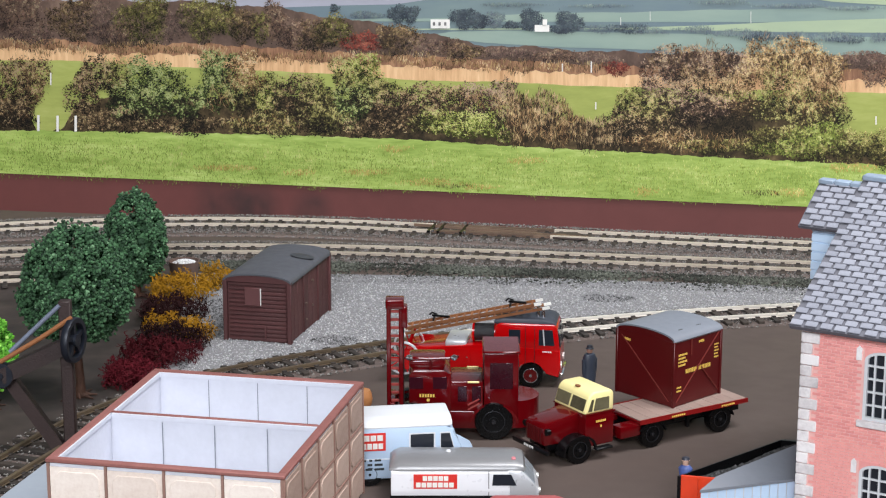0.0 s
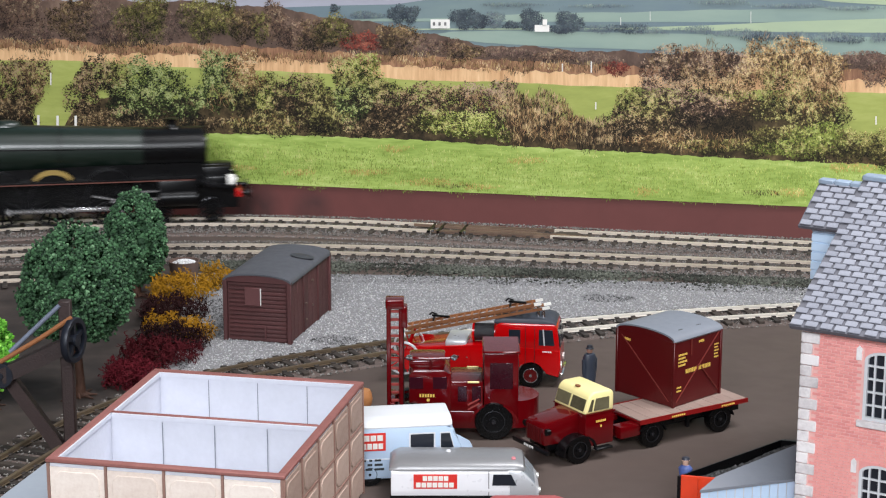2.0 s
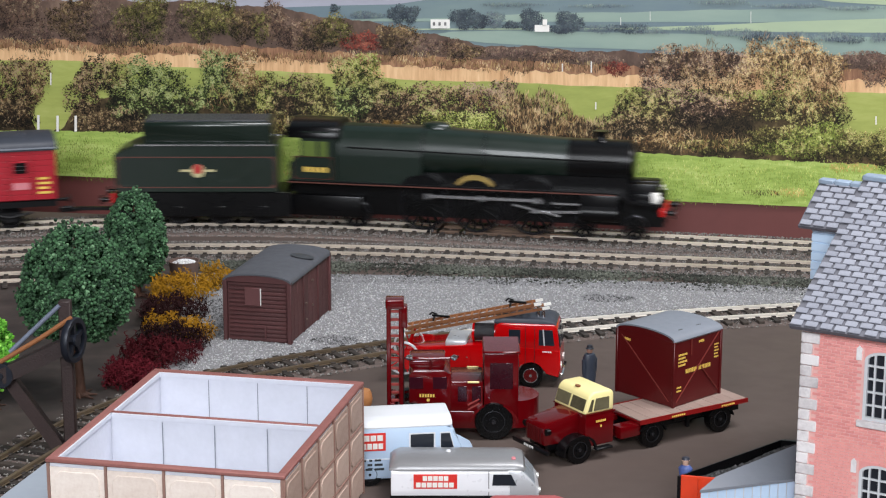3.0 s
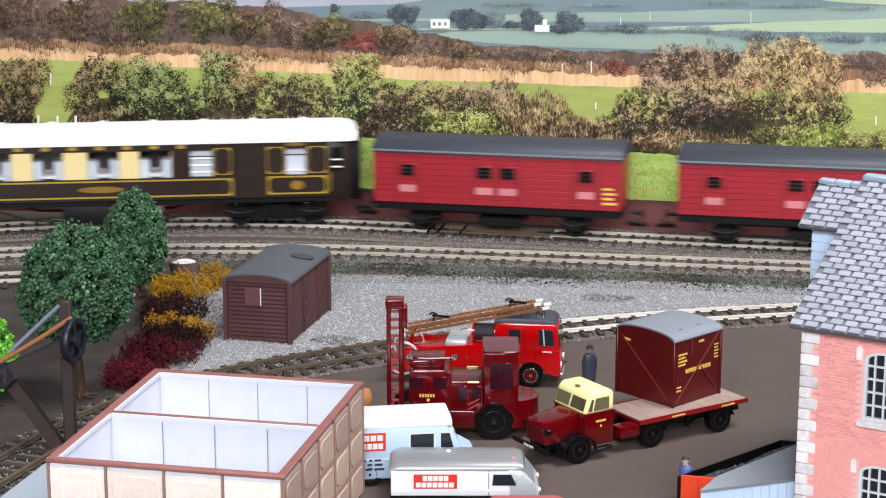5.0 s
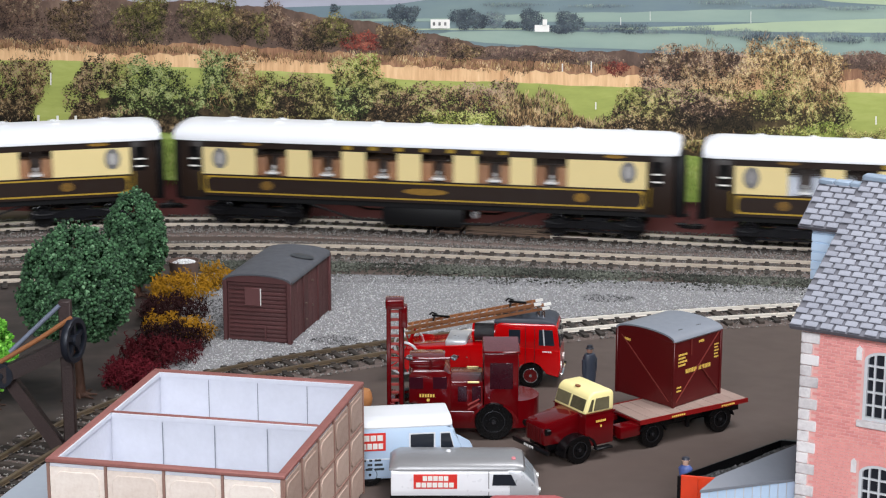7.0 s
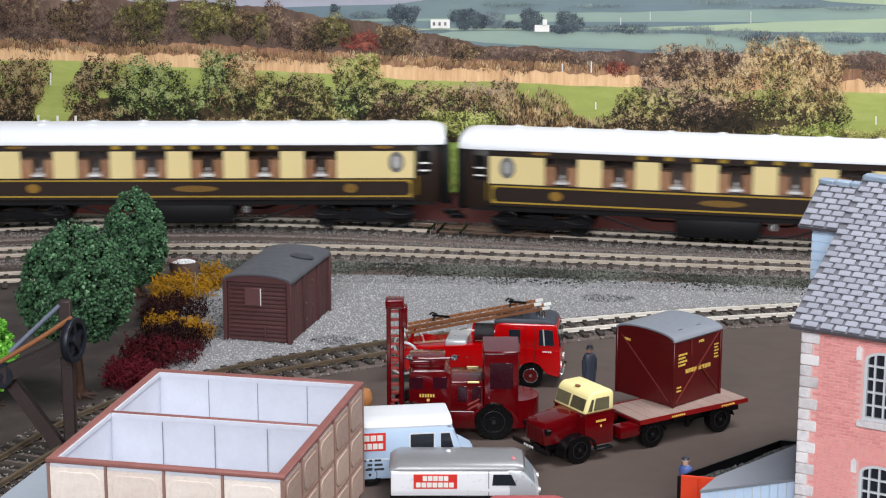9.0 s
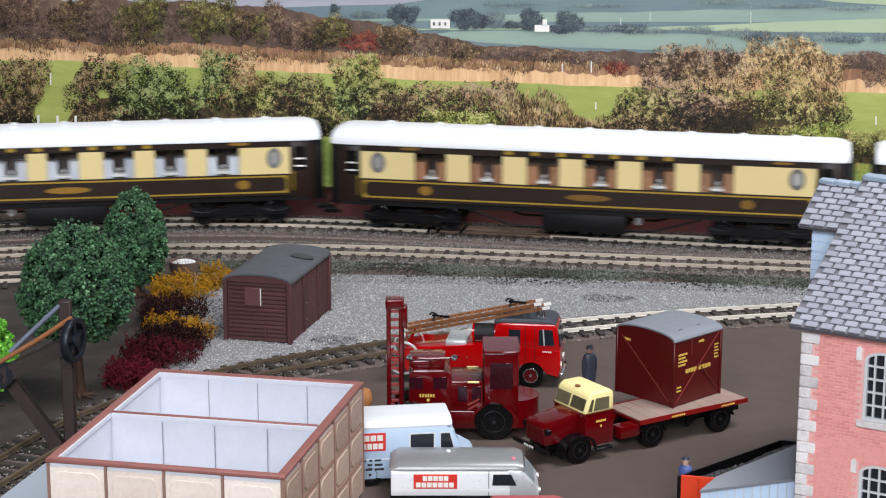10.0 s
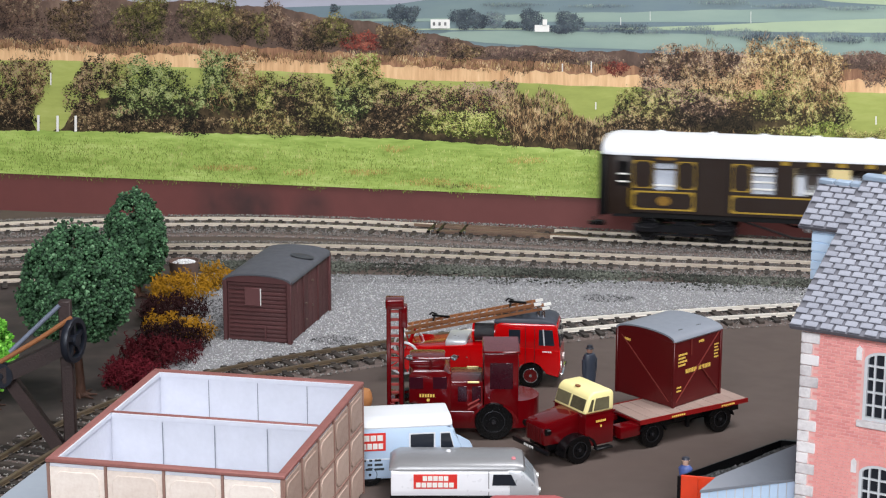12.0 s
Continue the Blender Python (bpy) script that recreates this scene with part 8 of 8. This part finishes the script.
    # hoist loft on the gable end
    bm = B()
    prism(bm, [(43, 72), (71, 72), (71, 91), (57, 101), (43, 91)], -14.5, 0, "x")
    loft = part("hoist_loft", bm, M["sky_board"], t, "pale blue boarded hoist loft")
    for k in range(6):
        bm = B()
        box(bm, -14.7, 0, 42.6, 43.0, 72.2 + 3.15 * k, 74.9 + 3.15 * k, 0.1, 1)
        part("board", bm, M["sky_board"], loft)
    for e in (1, -1):
        bm = B()
        y0 = 57 - e * 18.5
        prism(bm, [(y0, 90.4), (57, 102.0), (57, 100.9), (y0 + e * 0.8, 89.4)], -18, -2.5, "x")
        lr = part("loft_roof", bm, M["slate_bed"], t, "grey slate loft roof")
        if e == 1:
            for r in range(8):
                f = (r + 0.5) / 8
                for k in range(4):
                    piece("slate", slate, lr, (-15.6 + 4.5 * k + (2.2 if r % 2 else 0), y0 + 18.5 * f, 90.4 + 11.6 * f + 0.25 + rng.uniform(0, 0.1), 30 + rng.uniform(-1, 1), 0, rng.uniform(-1.5, 1.5)))
    for k in range(3):
        bm = B()
        box(bm, -18 + 5.4 * k, -12.9 + 5.4 * k, 55, 59, 101.3, 102.9, 0.3, 1)
        part("ridge_tile", bm, M["ridge"], t, "blue-grey ridge tile")
    # quoins
    for k in range(20):
        wq = 5.6 if k % 2 == 0 else 3.3
        bm = B()
        box(bm, -0.35, wq, -0.35, 0.6, 0.2 + 3.52 * k, 3.5 + 3.52 * k, 0.2, 1)
        part("quoin", bm, M["quoin"], t, "pale corner stone")
    # bricks of the stretch of front between the corner and the first windows
    bm = B()
    box(bm, -1.3, 1.3, -0.22, 0.4, -0.42, 0.42, 0.08, 1)
    brick = mesh_of("brick", bm, M["brick"])
    made = 0
    spare = []
    for r in range(69):
        z = 70.0 - 1.02 * r
        for k in range(13):
            x = 5.2 + 2.8 * k + (1.4 if r % 2 else 0)
            if x > 38 or any(x0 - 1.6 < x < x1 + 1.6 and z0 - 2.6 < z < z1 + 0.9 for x0, x1, z0, z1 in wins):
                continue
            if z < 12:
                break
            if made < 300:
                piece("brick", brick, t, (x, 0.3, z))
                made += 1
            else:
                spare.append((x, z))
    vs, fs = [], []
    for x, z in spare:
        b = len(vs)
        vs += [(x + i, y, z + j) for y in (0.08, 0.6) for i, j in ((-1.3, -0.42), (1.3, -0.42), (1.3, 0.42), (-1.3, 0.42))]
        fs += [[b + q for q in f] for f in ((0, 1, 2, 3), (0, 4, 5, 1), (1, 5, 6, 2), (2, 6, 7, 3), (3, 7, 4, 0))]
    rest = raw("bricks_below", vs, fs, M["brick"])
    rest.parent = t
    tagged(rest, kind="stuff")


def barrel():
    t = thing("tan_barrel", (-30.5, 706, 0), "small tan barrel standing behind the tank", "barrel")
    bm = B()
    lathe(bm, [(3.0, 0), (3.6, 1.5), (3.9, 3.4), (3.6, 5.4), (3.0, 6.8), (2.6, 6.8)], (0, 0, 0), 24)
    part("body", bm, M["barrel"], t)


def yard():
    water_tank()
    platform()
    yard_crane()
    trees()
    bushes()
    stone_tub()
    goods_shed()
    fire_engine()
    forklift()
    lorry()
    container()
    mirror_van()
    express_van()
    red_van()
    figures()
    coal_lorry()
    blue_shed()
    barrel()
    mill()


setting()
gravel_yard()
backscene()
train()
yard()
motions()
